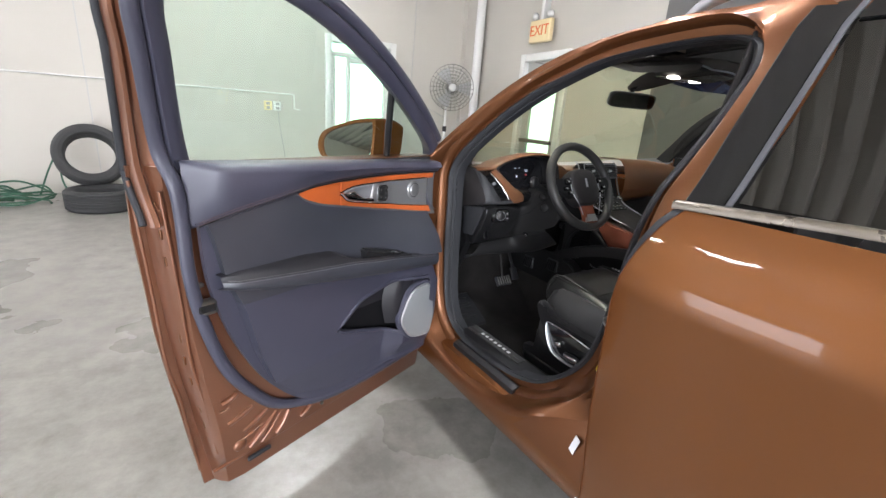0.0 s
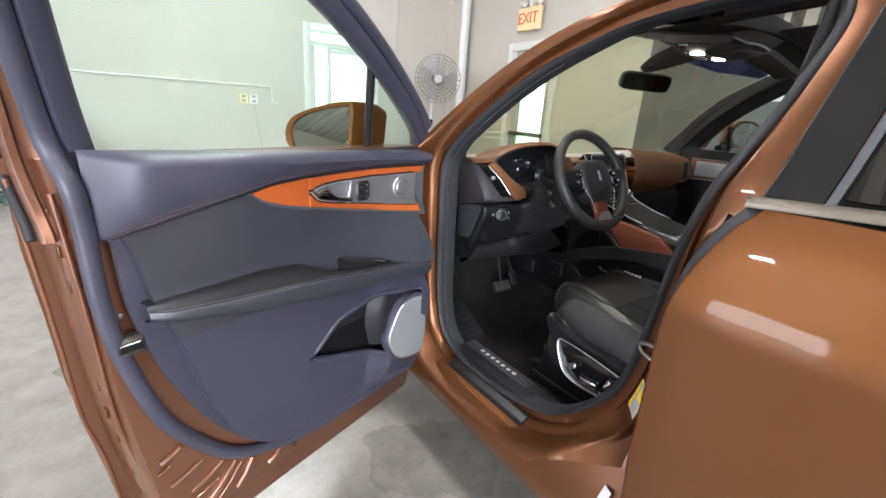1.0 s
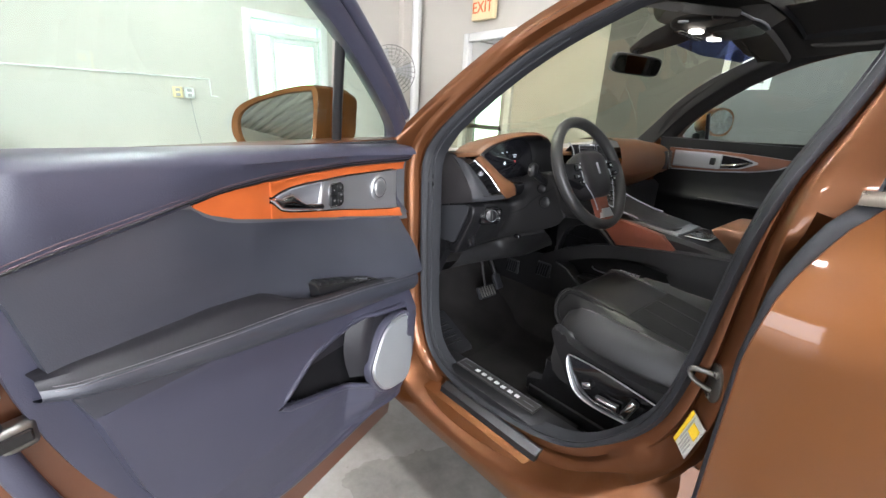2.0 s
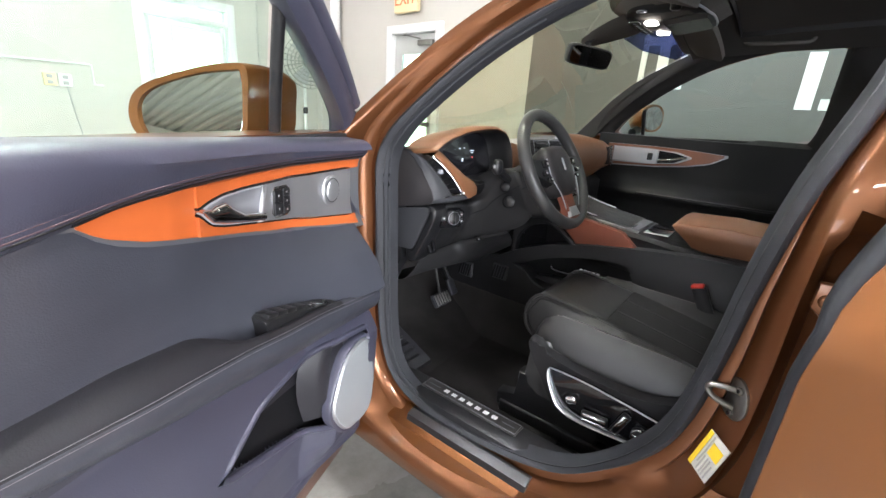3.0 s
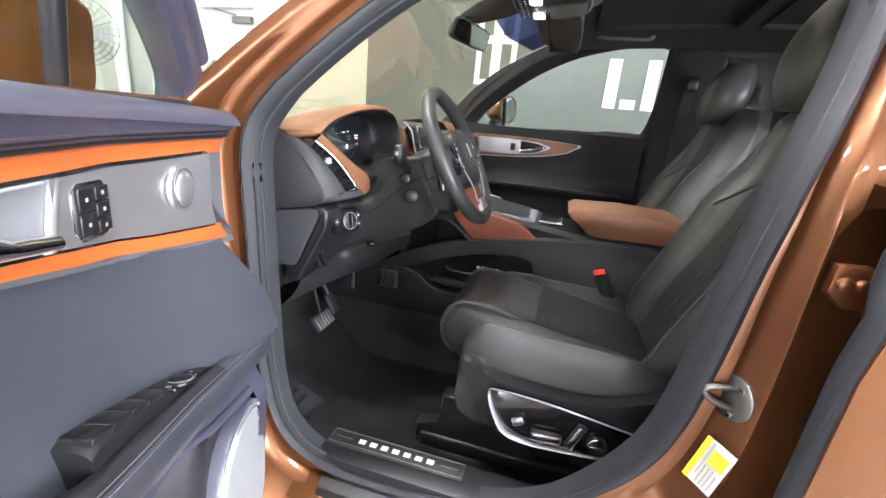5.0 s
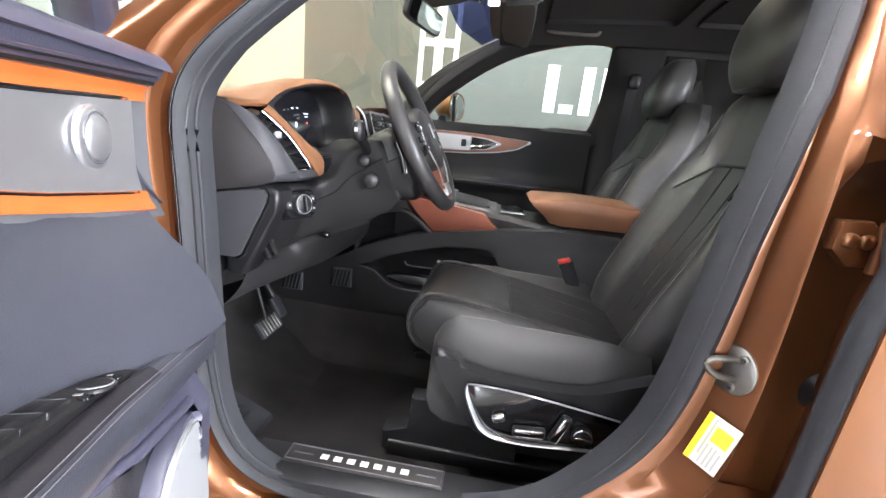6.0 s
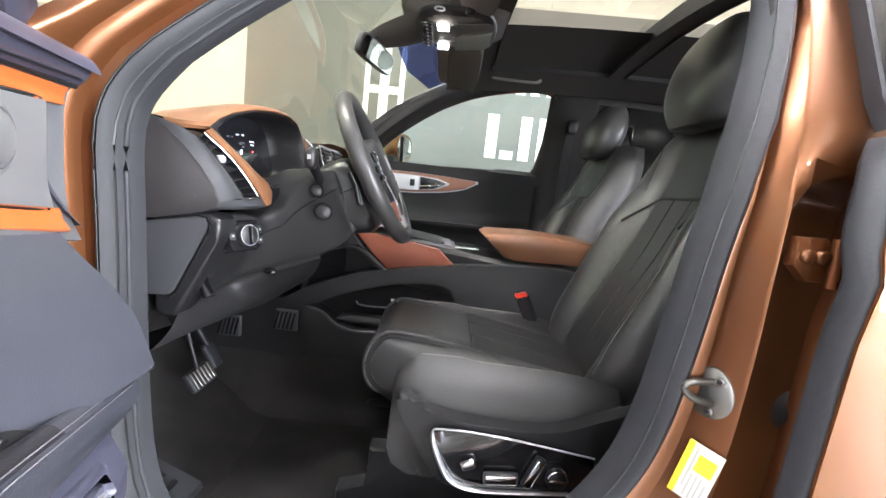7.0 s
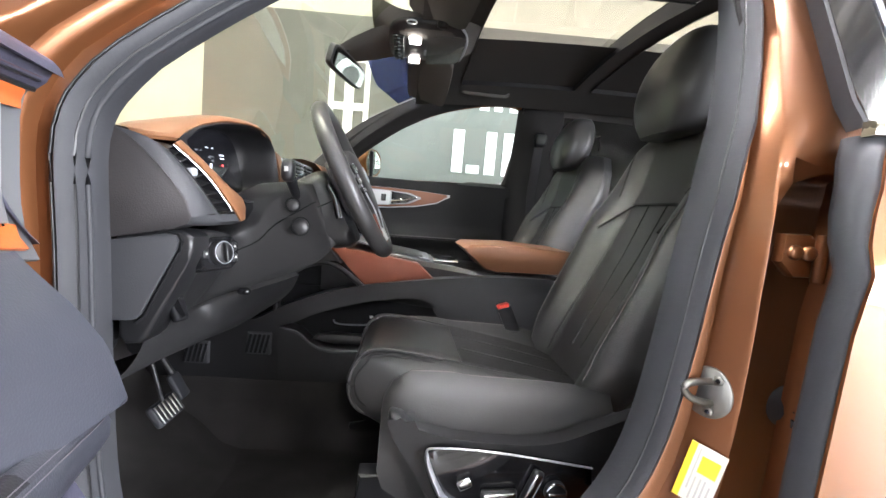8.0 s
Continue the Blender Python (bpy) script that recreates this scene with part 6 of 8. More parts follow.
def bowl_ring(s, y, mix):
    """The opening drawn in to its middle and pushed back to a leaning plane."""
    c = Vector((-0.45, 0, 1.078))
    return [(c.x + (p.x - c.x) * s, p.y * (1 - mix) + (y + 0.16 * (p.z - 1.01)) * mix, c.z + (p.z - c.z) * s) for p in lip]


part("dial_hood", loft([bowl_ring(1.0, 1.5, 0), bowl_ring(0.975, 1.51, 0.10), bowl_ring(0.93, 1.53, 0.45), bowl_ring(0.88, 1.552, 0.8), bowl_ring(0.85, 1.562, 1.0), bowl_ring(0.80, 1.566, 1.0), bowl_ring(0.1, 1.566, 1.0)], True, False), M_HARD, dash, "black hooded dial bowl", 50)
part("dial_screen", loft([bowl_ring(0.83, 1.563, 1.0), bowl_ring(0.815, 1.559, 1.0), bowl_ring(0.05, 1.556, 1.0)], True, True), M_SCREEN, dash, "dark glossy dial screen", 30)
part("dial_edge", tube(spline([(-0.560, 1.500, 1.018), (-0.530, 1.492, 1.011), (-0.475, 1.488, 1.010), (-0.405, 1.486, 1.0125), (-0.345, 1.484, 1.019)], 5), 0.0026, 8), M_CHROME, dash, "bright lower edge of the dials")
part("dial_sill", sheet([[(x, 1.488 + d, z) for d, z in ((0.0, 1.007), (-0.004, 0.990), (0.010, 0.965), (0.05, 0.95))] for x in steps(-0.545, -0.30, 6)]), M_GLOSSBLACK, dash, "gloss black sill under the dials", 60)
M_DIGIT = glow("display_digits", (0.8, 0.9, 1.0), 0.35)
M_DIGIT_RED = glow("display_red", (1.0, 0.10, 0.10), 0.30)
for x, z, w, h, m in ((-0.52, 1.072, 0.005, 0.010, M_DIGIT), (-0.462, 1.100, 0.018, 0.0022, M_DIGIT), (-0.462, 1.093, 0.012, 0.0018, M_DIGIT), (-0.462, 1.078, 0.003, 0.004, M_DIGIT_RED), (-0.462, 1.068, 0.003, 0.004, M_DIGIT_RED), (-0.462, 1.058, 0.003, 0.004, M_DIGIT_RED), (-0.465, 1.044, 0.018, 0.0022, M_DIGIT), (-0.53, 1.108, 0.008, 0.002, M_DIGIT), (-0.505, 1.110, 0.004, 0.002, M_DIGIT)):
    part("dial_mark", box(x - w / 2, x + w / 2, 1.5515 + 0.16 * (z - 1.01), 1.5540 + 0.16 * (z - 1.01), z - h / 2, z + h / 2), m, dash, "small lit dial mark", 0)

# knee bolster: from the switch panel it runs into the pod round the column; each column of the skin by its top and bottom
BOLSTER = [((-0.712, 1.500, 0.948), (-0.668, 1.600, 0.754)), ((-0.655, 1.492, 0.946), (-0.600, 1.600, 0.758)), ((-0.590, 1.500, 0.940), (-0.540, 1.598, 0.763)), ((-0.530, 1.510, 0.931), (-0.487, 1.584, 0.774)),
           ((-0.505, 1.490, 0.945), (-0.472, 1.530, 0.799)), ((-0.500, 1.466, 0.962), (-0.466, 1.484, 0.817)), ((-0.500, 1.456, 0.990), (-0.466, 1.430, 0.839)), ((-0.500, 1.433, 1.018), (-0.466, 1.386, 0.858)),
           ((-0.498, 1.405, 1.038), (-0.468, 1.345, 0.880)), ((-0.496, 1.386, 1.050), (-0.474, 1.322, 0.900)), ((-0.490, 1.372, 1.055), (-0.478, 1.309, 0.918)), ((-0.470, 1.362, 1.055), (-0.455, 1.303, 0.922)),
           ((-0.340, 1.362, 1.055), (-0.345, 1.303, 0.922)), ((-0.300, 1.390, 1.040), (-0.310, 1.340, 0.900)), ((-0.275, 1.47, 0.985), (-0.275, 1.45, 0.850)), ((-0.20, 1.52, 0.955), (-0.20, 1.52, 0.800))]
tops, lows = spline([a for a, b in BOLSTER], 3), spline([b for a, b in BOLSTER], 3)


def bolster_at(i, s):
    """A place on the bolster: column i, s from the top edge 0 to the bottom 1, slightly hollow on the switch side."""
    p = tops[i].lerp(lows[i], s)
    k = lerp(p.x, [-0.66, -0.53, -0.505], [0.012, 0.020, 0.004]) if i < 14 else 0.003
    return p + Vector((-0.3, -1.0, 0)) * k * math.sin(math.pi * s)


part("knee_bolster", sheet([[tops[i] + Vector((0.03, 0.10, -0.006)), tops[i] + Vector((0.008, 0.025, 0.004)), tops[i] + Vector((0.001, 0.004, 0.002))] + [bolster_at(i, s) for s in steps(0.02, 0.97, 10)] + [lows[i] + Vector((0.002, 0.004, 0)), lows[i] + Vector((0.01, 0.03, 0.004))] for i in range(len(tops))]), M_BLACK, dash, "black knee bolster running into the column pod", 60)
part("bolster_seam", tube([tops[i].lerp(lows[i], 0.28) + Vector((-0.0042, -0.0015, 0)) for i in range(9, 31)], 0.0010, 5), M_PIT, dash)
COVER_LOW = [(-0.705, 1.640, 0.668), (-0.620, 1.605, 0.684), (-0.540, 1.590, 0.685), (-0.460, 1.578, 0.684), (-0.400, 1.565, 0.683), (-0.340, 1.553, 0.684), (-0.290, 1.528, 0.702), (-0.255, 1.488, 0.732)]
cover_top, cover_low = [lows[3 * k] for k in range(8)], [Vector(p) for p in COVER_LOW]
part("lower_cover", sheet([[p + Vector((0.006, 0.05, -0.002)), p + Vector((0.001, 0.006, -0.005)), p + Vector((0, 0.0, -0.010))] + [p.lerp(q, s) + Vector((0, -0.010 * math.sin(math.pi * s), -0.008 * (1 - s))) for s in steps(0.2, 0.9, 5)] + [q + Vector((0, 0.003, 0.003)), q + Vector((0, 0.012, -0.001)), q + Vector((0, 0.10, -0.03)), q + Vector((0, 0.22, -0.07))] for p, q in zip(spline(cover_top, 4), spline(cover_low, 4))]), M_BLACK, dash, "black lower dash cover", 60)
part("cover_clip", ball((-0.478, 1.50, 0.8045), 0.010, 0.014, 0.008, 12, 8, 0.7), M_GLOSSBLACK, dash)
# light switch: a satin pod with a bright-ringed knob
SWITCH = pose(-0.668, 1.492, 0.910, -10, 0, -24)
part("switch_panel", moved(loft([[(x * s + 0.003, d, z * s) for x, z in ((-0.034, -0.020), (-0.026, -0.029), (0.030, -0.029), (0.045, -0.018), (0.048, 0.018), (0.036, 0.028), (-0.028, 0.027), (-0.036, 0.018))] for s, d in ((1.12, 0.03), (1.06, 0.0), (1.0, -0.010), (0.93, -0.014), (0.1, -0.015))]), SWITCH), M_GLOSSBLACK, dash, "gloss black light switch pod", 50)
part("light_knob", moved(disc((0.006, -0.014, 0), (0, -1, 0), 0.0215, 0.012, 28, 0.003), SWITCH), M_HARD, dash, "black light knob with bright ring")
part("knob_ring", moved(tube([(0.006 + 0.0195 * math.cos(a), -0.0255, 0.0195 * math.sin(a)) for a in [2 * math.pi * k / 28 for k in range(28)]], 0.0007, 6, True), SWITCH), M_SATIN, dash)
part("knob_grip", moved(box(0.0035, 0.0085, -0.034, -0.024, -0.017, 0.017, 0.002), SWITCH), M_HARD, dash, "bright grip bar")
for dx, dz in ((0.037, 0.010), (0.037, -0.010), (-0.025, 0.0)):
    part("dimmer_key", moved(box(dx - 0.006, dx + 0.006, -0.018, -0.010, dz - 0.008, dz + 0.008, 0.002), SWITCH), M_HARD, dash)
    part("key_mark", moved(box(dx - 0.002, dx + 0.002, -0.0186, -0.0176, dz - 0.002, dz + 0.002), SWITCH), M_GREYPRINT, dash, "", 0)
LEVER = pose(-0.692, 1.540, 0.832, -28, 0, -20)
part("lever_well", moved(box(-0.012, 0.014, -0.004, 0.010, -0.042, 0.042, 0.004), LEVER), M_PIT, dash)
part("release_lever", moved(loft([[(x * w, -0.004 - d, z) for x, d in ((-1, 0), (-0.7, 0.010), (0.7, 0.010), (1, 0))] for z, w in ((-0.038, 0.004), (-0.02, 0.008), (0.02, 0.009), (0.036, 0.006))]), LEVER), M_GLOSSBLACK, dash, "gloss black bonnet release lever", 40)
for name, (x, y, z), r in (("start_button", (-0.5035, 1.380, 0.961), 0.017), ("plug_cap", (-0.506, 1.398, 1.006), 0.0125)):
    face = Vector((-0.96, -0.26, 0.10)).normalized()
    part(name, disc((x + 0.004, y, z), face, r, 0.006, 26, 0.0015), M_HARD, dash, "round black button")
    turn = face.to_track_quat("Y", "Z").to_matrix().to_4x4()
    part("button_ring", moved(tube([((r + 0.0025) * math.cos(a), 0.002, (r + 0.0025) * math.sin(a)) for a in [2 * math.pi * k / 28 for k in range(28)]], 0.0014, 6, True), Matrix.Translation((x, y, z)) @ turn), M_PIT, dash)

# steering column and wheel
WHEEL = Matrix.Translation((-0.405, 1.283, 1.072)) @ pose(0, 0, 0, -28, 0, 0)  # x right, -y to the driver, z up the rim


def shroud_ring(y, up, low, hw):
    return [(hw * math.copysign(abs(math.cos(a)) ** 0.45, math.cos(a)), y, (up + low) / 2 + (up - low) / 2 * math.copysign(abs(math.sin(a)) ** 0.5, math.sin(a))) for a in [2 * math.pi * k / 32 for k in range(32)]]


col = part("steering_column", moved(loft([shroud_ring(*r) for r in ((0.16, 0.040, -0.085, 0.070), (0.125, 0.048, -0.105, 0.078), (0.10, 0.052, -0.128, 0.080), (0.065, 0.052, -0.140, 0.078), (0.048, 0.046, -0.132, 0.072), (0.045, 0.03, -0.11, 0.05))]), WHEEL), M_HARD, car, "black steering column shroud with stalks", 60)
part("shroud_seam", moved(tube([(-0.0815, y, -0.028) for y in (0.15, 0.10, 0.055)], 0.0016, 6), WHEEL), M_PIT, col)
part("adjust_lever", tube([(-0.484, 1.330, 1.055), (-0.489, 1.312, 1.028), (-0.491, 1.300, 0.985)], 0.005, 8, flat=(0.8, 1.5)), M_GLOSSBLACK, col, "gloss black shift paddle")
part("stalk", tube(spline([(-0.470, 1.395, 1.020), (-0.520, 1.393, 1.040), (-0.560, 1.391, 1.062)], 5), lambda t: 0.008 + 0.003 * t, 10, flat=(1.0, 1.3)), M_HARD, col, "black indicator stalk")
part("stalk_tip", ball((-0.577, 1.391, 1.074), 0.018, 0.013, 0.023, 14, 8, 0.7), M_HARD, col)
part("stalk_mark", box(-0.5965, -0.5945, 1.387, 1.394, 1.071, 1.080), M_GREYPRINT, col, "", 0)
part("stalk", tube(spline([(-0.36, 1.385, 1.055), (-0.30, 1.372, 1.065), (-0.255, 1.362, 1.075)], 5), lambda t: 0.009 + 0.003 * t, 10, flat=(1.0, 1.5)), M_HARD, col, "black wiper stalk")
part("stalk_tip", ball((-0.245, 1.360, 1.078), 0.015, 0.013, 0.022, 14, 8, 0.7), M_HARD, col)


def wpart(name, bm, material, label="", smooth=60, to=None):
    return part(name, moved(bm, WHEEL), material, to, label, smooth)


ring = [2 * math.pi * k / 72 for k in range(72)]
wheel_ob = wpart("steering_wheel", tube([(0.178 * math.cos(a), 0, 0.178 * math.sin(a)) for a in ring], 0.0178, 16, True, None, (1.0, 1.08), (0, 1, 0)), M_LEATHER, "black leather steering wheel with brown lower spoke", 60, car)
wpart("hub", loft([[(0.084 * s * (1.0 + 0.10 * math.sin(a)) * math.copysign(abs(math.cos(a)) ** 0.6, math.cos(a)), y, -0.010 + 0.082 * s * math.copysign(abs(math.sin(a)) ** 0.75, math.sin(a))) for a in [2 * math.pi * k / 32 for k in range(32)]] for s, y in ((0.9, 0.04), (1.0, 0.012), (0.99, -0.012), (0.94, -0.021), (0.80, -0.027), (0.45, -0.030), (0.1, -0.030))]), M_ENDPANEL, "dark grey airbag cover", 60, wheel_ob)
for sgn in (-1, 1):
    wpart("spoke", loft([[(sgn * x, y, z) for y, z in ((0.012, zc + h), (-0.012, zc + h * 0.9), (-0.016, zc), (-0.012, zc - h * 0.9), (0.012, zc - h))] for x, zc, h in ((0.06, -0.010, 0.048), (0.10, -0.004, 0.040), (0.14, 0.004, 0.030), (0.172, 0.010, 0.026))]), M_HARD, "", 50, wheel_ob)
    for k, (px, pz, w, h) in enumerate(((0.098, 0.014, 0.034, 0.022), (0.118, -0.014, 0.024, 0.016), (0.098, -0.034, 0.026, 0.014))):
        wpart("wheel_key", box(sgn * px - w / 2, sgn * px + w / 2, -0.024, -0.013, pz - h / 2, pz + h / 2, 0.004), M_GLOSSBLACK, "", 40, wheel_ob)
        wpart("key_mark", box(sgn * px - 0.005, sgn * px + 0.005, -0.0252, -0.0242, pz - 0.003, pz + 0.003), M_GREYPRINT, "", 0, wheel_ob)
    wpart("spoke_edge", tube(spline([(sgn * 0.082, -0.020, 0.03), (sgn * 0.088, -0.020, -0.03), (sgn * 0.066, -0.022, -0.085), (sgn * 0.050, -0.016, -0.130)], 5), 0.0018, 6), M_SATIN, "satin silver spoke edge", 60, wheel_ob)
wpart("lower_spoke", loft([[(x * w, y, z) for x, y in ((-1, 0.01), (-0.9, -0.014), (0.9, -0.014), (1, 0.01))] for z, w in ((-0.080, 0.036), (-0.110, 0.031), (-0.140, 0.031), (-0.170, 0.040))]), M_BROWN_DK, "russet leather lower spoke", 40, wheel_ob)
wpart("lower_spoke_plate", loft([[(x * w, y, z) for x, y in ((-1, -0.008), (-0.95, -0.018), (0.95, -0.018), (1, -0.008))] for z, w in ((-0.128, 0.024), (-0.158, 0.036))]), M_SILVER, "", 40, wheel_ob)
wpart("hub_badge", box(-0.005, 0.005, -0.0335, -0.0295, -0.014, 0.024, 0.002), M_SATIN, "small bright upright badge", 40, wheel_ob)

# centre stack and console
stack = part("stack_panel", loft([[(x, y, z) for x in (-w, -w + 0.012, 0, w - 0.012, w)] for y, z, w in ((1.575, 1.09, 0.145), (1.536, 1.136, 0.145), (1.528, 1.138, 0.145), (1.502, 1.052, 0.140), (1.468, 0.985, 0.130), (1.425, 0.945, 0.120), (1.36, 0.922, 0.112), (1.25, 0.893, 0.11), (1.10, 0.872, 0.11))], False, False), M_HARD, car, "sloping centre stack with vents, screen and keys", 40)
part("stack_screen", loft([[(x, y - 0.004, z + 0.003) for x in (-0.102, 0.102)] for y, z in ((1.499, 1.046), (1.485, 1.018), (1.470, 0.989))], False, False), M_SCREEN, stack, "dark glossy touch screen", 40)


def stack_z(y):
    return lerp(y, [1.36, 1.425, 1.468], [0.922, 0.945, 0.985])


for k in range(6):
    for j in range(4):
        y = 1.452 - 0.026 * j
        part("stack_key", moved(box(-0.013, 0.013, -0.008, 0.008, 0.0, 0.005, 0.002), pose(-0.08 + 0.032 * k, y, stack_z(y), 34 - 4 * j, 0, 0)), M_GLOSSBLACK, stack)
        part("key_mark", moved(box(-0.006, 0.006, -0.002, 0.002, 0.0045, 0.0057), pose(-0.08 + 0.032 * k, y, stack_z(y), 34 - 4 * j, 0, 0)), M_SATIN, stack, "", 0)
for kx_ in (-0.098, 0.104):
    part("volume_knob", moved(disc((0, 0, 0), (0, 0, 1), 0.014, 0.024, 22, 0.003), pose(kx_, 1.440, stack_z(1.44), 40, 0, 0)), M_CHROME, stack)
for sgn in (-1, 1):
    spot = pose(sgn * 0.068, 1.510, 1.098, -16, 0, 0)
    vent = part("centre_vent", moved(box(-0.058, 0.058, -0.010, 0.03, -0.034, 0.034, 0.006), spot), M_HARD, stack, "black centre air vent with slats")
    part("vent_frame", moved(tube([(-0.060, -0.012, -0.036), (0.060, -0.012, -0.036), (0.060, -0.012, 0.036), (-0.060, -0.012, 0.036)], 0.0028, 6, True), spot), M_SATIN, stack)
    for k in range(5):
        z = -0.026 + 0.013 * k
        part("vent_slat", moved(box(-0.055, 0.055, -0.020, -0.009, z - 0.0028, z + 0.0028, 0.001), spot), M_GREYTRIM, stack, "", 0)
    part("vent_tab", moved(box(-0.010, 0.010, -0.024, -0.012, -0.006, 0.006, 0.002), spot), M_SATIN, stack)
    arc = spline([(sgn * 0.150, 1.545, 1.146), (sgn * 0.151, 1.518, 1.118), (sgn * 0.149, 1.500, 1.055), (sgn * 0.138, 1.466, 0.990), (sgn * 0.127, 1.423, 0.949), (sgn * 0.118, 1.36, 0.926), (sgn * 0.115, 1.25, 0.897), (sgn * 0.113, 1.10, 0.876)], 5)
    part("stack_edge", tube(arc[:-4], 0.0030, 8), M_SATIN, stack, "satin bright edge along the stack")
vent = part("side_vent", moved(box(-0.03, 0.03, -0.012, 0.03, -0.045, 0.045, 0.006), pose(0.640, 1.452, 1.060, -8, 0, 10)), M_HARD, dash, "black passenger air vent")
part("vent_frame", moved(tube([(-0.032, -0.013, -0.047), (0.032, -0.013, -0.047), (0.032, -0.013, 0.047), (-0.032, -0.013, 0.047)], 0.004, 6, True), pose(0.640, 1.452, 1.060, -8, 0, 10)), M_CHROME, dash)
for k in range(6):
    z = -0.036 + 0.0145 * k
    part("vent_slat", moved(box(-0.028, 0.028, -0.020, -0.011, z - 0.0025, z + 0.0025, 0.001), pose(0.640, 1.452, 1.060, -8, 0, 10)), M_HARD, dash, "", 0)

console = part("centre_console", loft([[(-0.115, y, 0.30), (-0.125, y, zt - 0.10), (-0.135, y, zt - 0.015), (-0.125, y, zt), (0.125, y, zt), (0.135, y, zt - 0.015), (0.125, y, zt - 0.10), (0.115, y, 0.30)] for y, zt in ((0.52, 0.80), (0.70, 0.835), (0.94, 0.845), (1.06, 0.858), (1.20, 0.872), (1.32, 0.885), (1.40, 0.90))]), M_HARD, car, "black centre console with arm rest and cup holder", 40)
for sgn in (-1, 1):
    # a slim padded bridge that widens into the side behind the open pocket
    wing = spline_yz([(1.600, 0.642), (1.540, 0.676), (1.473, 0.713), (1.319, 0.767), (1.130, 0.803), (0.888, 0.832), (0.70, 0.838)]) + [(0.60, 0.836), (0.60, 0.58), (1.0, 0.60), (1.030, 0.690)] + spline_yz([(1.045, 0.728), (1.075, 0.746), (1.124, 0.750), (1.229, 0.736), (1.315, 0.714), (1.401, 0.684), (1.468, 0.652), (1.53, 0.640), (1.595, 0.636)])
    part("console_wing", prism(wing, "x", sgn * 0.122, sgn * 0.178, 0.009, 3), M_BLACK, console, "black padded console bridge", 50)
    lo = spline_yz([(1.62, 0.642), (1.55, 0.643), (1.487, 0.639), (1.447, 0.629), (1.409, 0.598), (1.373, 0.581), (1.319, 0.576), (1.20, 0.585)]) + [(1.0, 0.60), (0.6, 0.60), (0.6, 0.478), (1.30, 0.480), (1.75, 0.467), (1.85, 0.50), (1.80, 0.60)]
    part("console_side", prism(lo, "x", sgn * 0.120, sgn * 0.186, 0.007, 2), M_BLACK, console, "black console side panel", 50)
    part("side_lip", tube([(sgn * 0.183, y, z - 0.002) for y, z in spline_yz([(1.487, 0.639), (1.447, 0.629), (1.409, 0.598), (1.373, 0.581), (1.319, 0.576), (1.20, 0.585)])], 0.005, 8), M_GREYTRIM, console, "grey lip of the open pocket")
    part("pocket_liner", box(min(sgn * 0.116, sgn * 0.124), max(sgn * 0.116, sgn * 0.124), 1.03, 1.56, 0.56, 0.76), M_PIT, console, "", 0)
    part("pocket_tray", prism([(1.410, 0.600), (1.395, 0.612), (1.356, 0.618), (1.10, 0.616), (1.10, 0.592), (1.34, 0.590)], "x", sgn * 0.125, sgn * 0.160, 0.005), M_HARD, console, "", 50)
    part("pocket_line", tube([(sgn * 0.150, y, z) for y, z in spline_yz([(1.350, 0.664), (1.335, 0.652), (1.260, 0.652), (1.152, 0.667), (1.046, 0.688)])], 0.0028, 8), M_GREYEDGE, console, "satin line along the pocket")
    brown = [(1.385, 0.893), (1.311, 0.834), (1.262, 0.772), (1.20, 0.785), (1.055, 0.812), (1.106, 0.856), (1.211, 0.872)]
    part("side_leather", prism(brown, "x", sgn * 0.120, sgn * 0.158, 0.006, 2), M_BROWN_DK, console, "russet leather console flank", 40)
    cubby = [(1.52, 0.67), (1.505, 0.757), (1.458, 0.815), (1.389, 0.84), (1.335, 0.825), (1.262, 0.770), (1.18, 0.785), (1.36, 0.70)]
    part("cubby_rim", tube([(sgn * 0.168, y, z) for y, z in spline_yz(cubby[:6])], 0.008, 10), M_BLACK, console, "", 60)
    stk = [(1.52, 0.672), (1.53, 0.90), (1.45, 0.95), (1.385, 0.90), (1.335, 0.84), (1.389, 0.85), (1.458, 0.825), (1.505, 0.767)]
    part("stack_flank", prism(stk, "x", sgn * 0.118, sgn * 0.176, 0.006), M_BLACK, console, "black stack flank", 40)
part("cubby_back", prism([(1.385, 0.62), (1.385, 0.89), (1.44, 0.945), (1.60, 0.96), (1.60, 0.62)], "x", -0.112, 0.112, 0.004), M_PIT, console, "", 40)
for k in range(5):
    part("console_mark", box(-0.1275, -0.1245, 1.166 + 0.0165 * k, 1.177 + 0.0165 * k, 0.668, 0.676), M_WHITE, console, "", 0)
part("arm_rest_lid", prism([(0.965, 0.912), (0.955, 0.902), (0.923, 0.878), (0.895, 0.850), (0.86, 0.845), (0.58, 0.850), (0.575, 0.905), (0.62, 0.925), (0.80, 0.931), (0.945, 0.924)], "x", -0.138, 0.138, 0.008, 3), M_BROWN, console, "cognac leather arm rest lid", 50)
part("lid_stitch", tube([(-0.126, y, z) for y, z in ((0.94, 0.9235), (0.80, 0.9265), (0.62, 0.919))], 0.001, 5), M_THREAD, console)
cup = part("cup_holder", prism([(-0.085, 0.975), (0.085, 0.975), (0.09, 1.055), (-0.09, 1.055)], "z", 0.856, 0.864, 0.004), M_CHROME, console, "bright-edged cup holder", 40)
# flat dark discs stand in for the shade down in the wells
for sx_ in (-0.042, 0.042):
    part("cup_well_shade", disc((sx_, 1.015, 0.8645), (0, 0, 1), 0.036, 0.0012, 26), M_GLOSSBLACK, console, "flat dark disc for the shade in the cup well", 30)
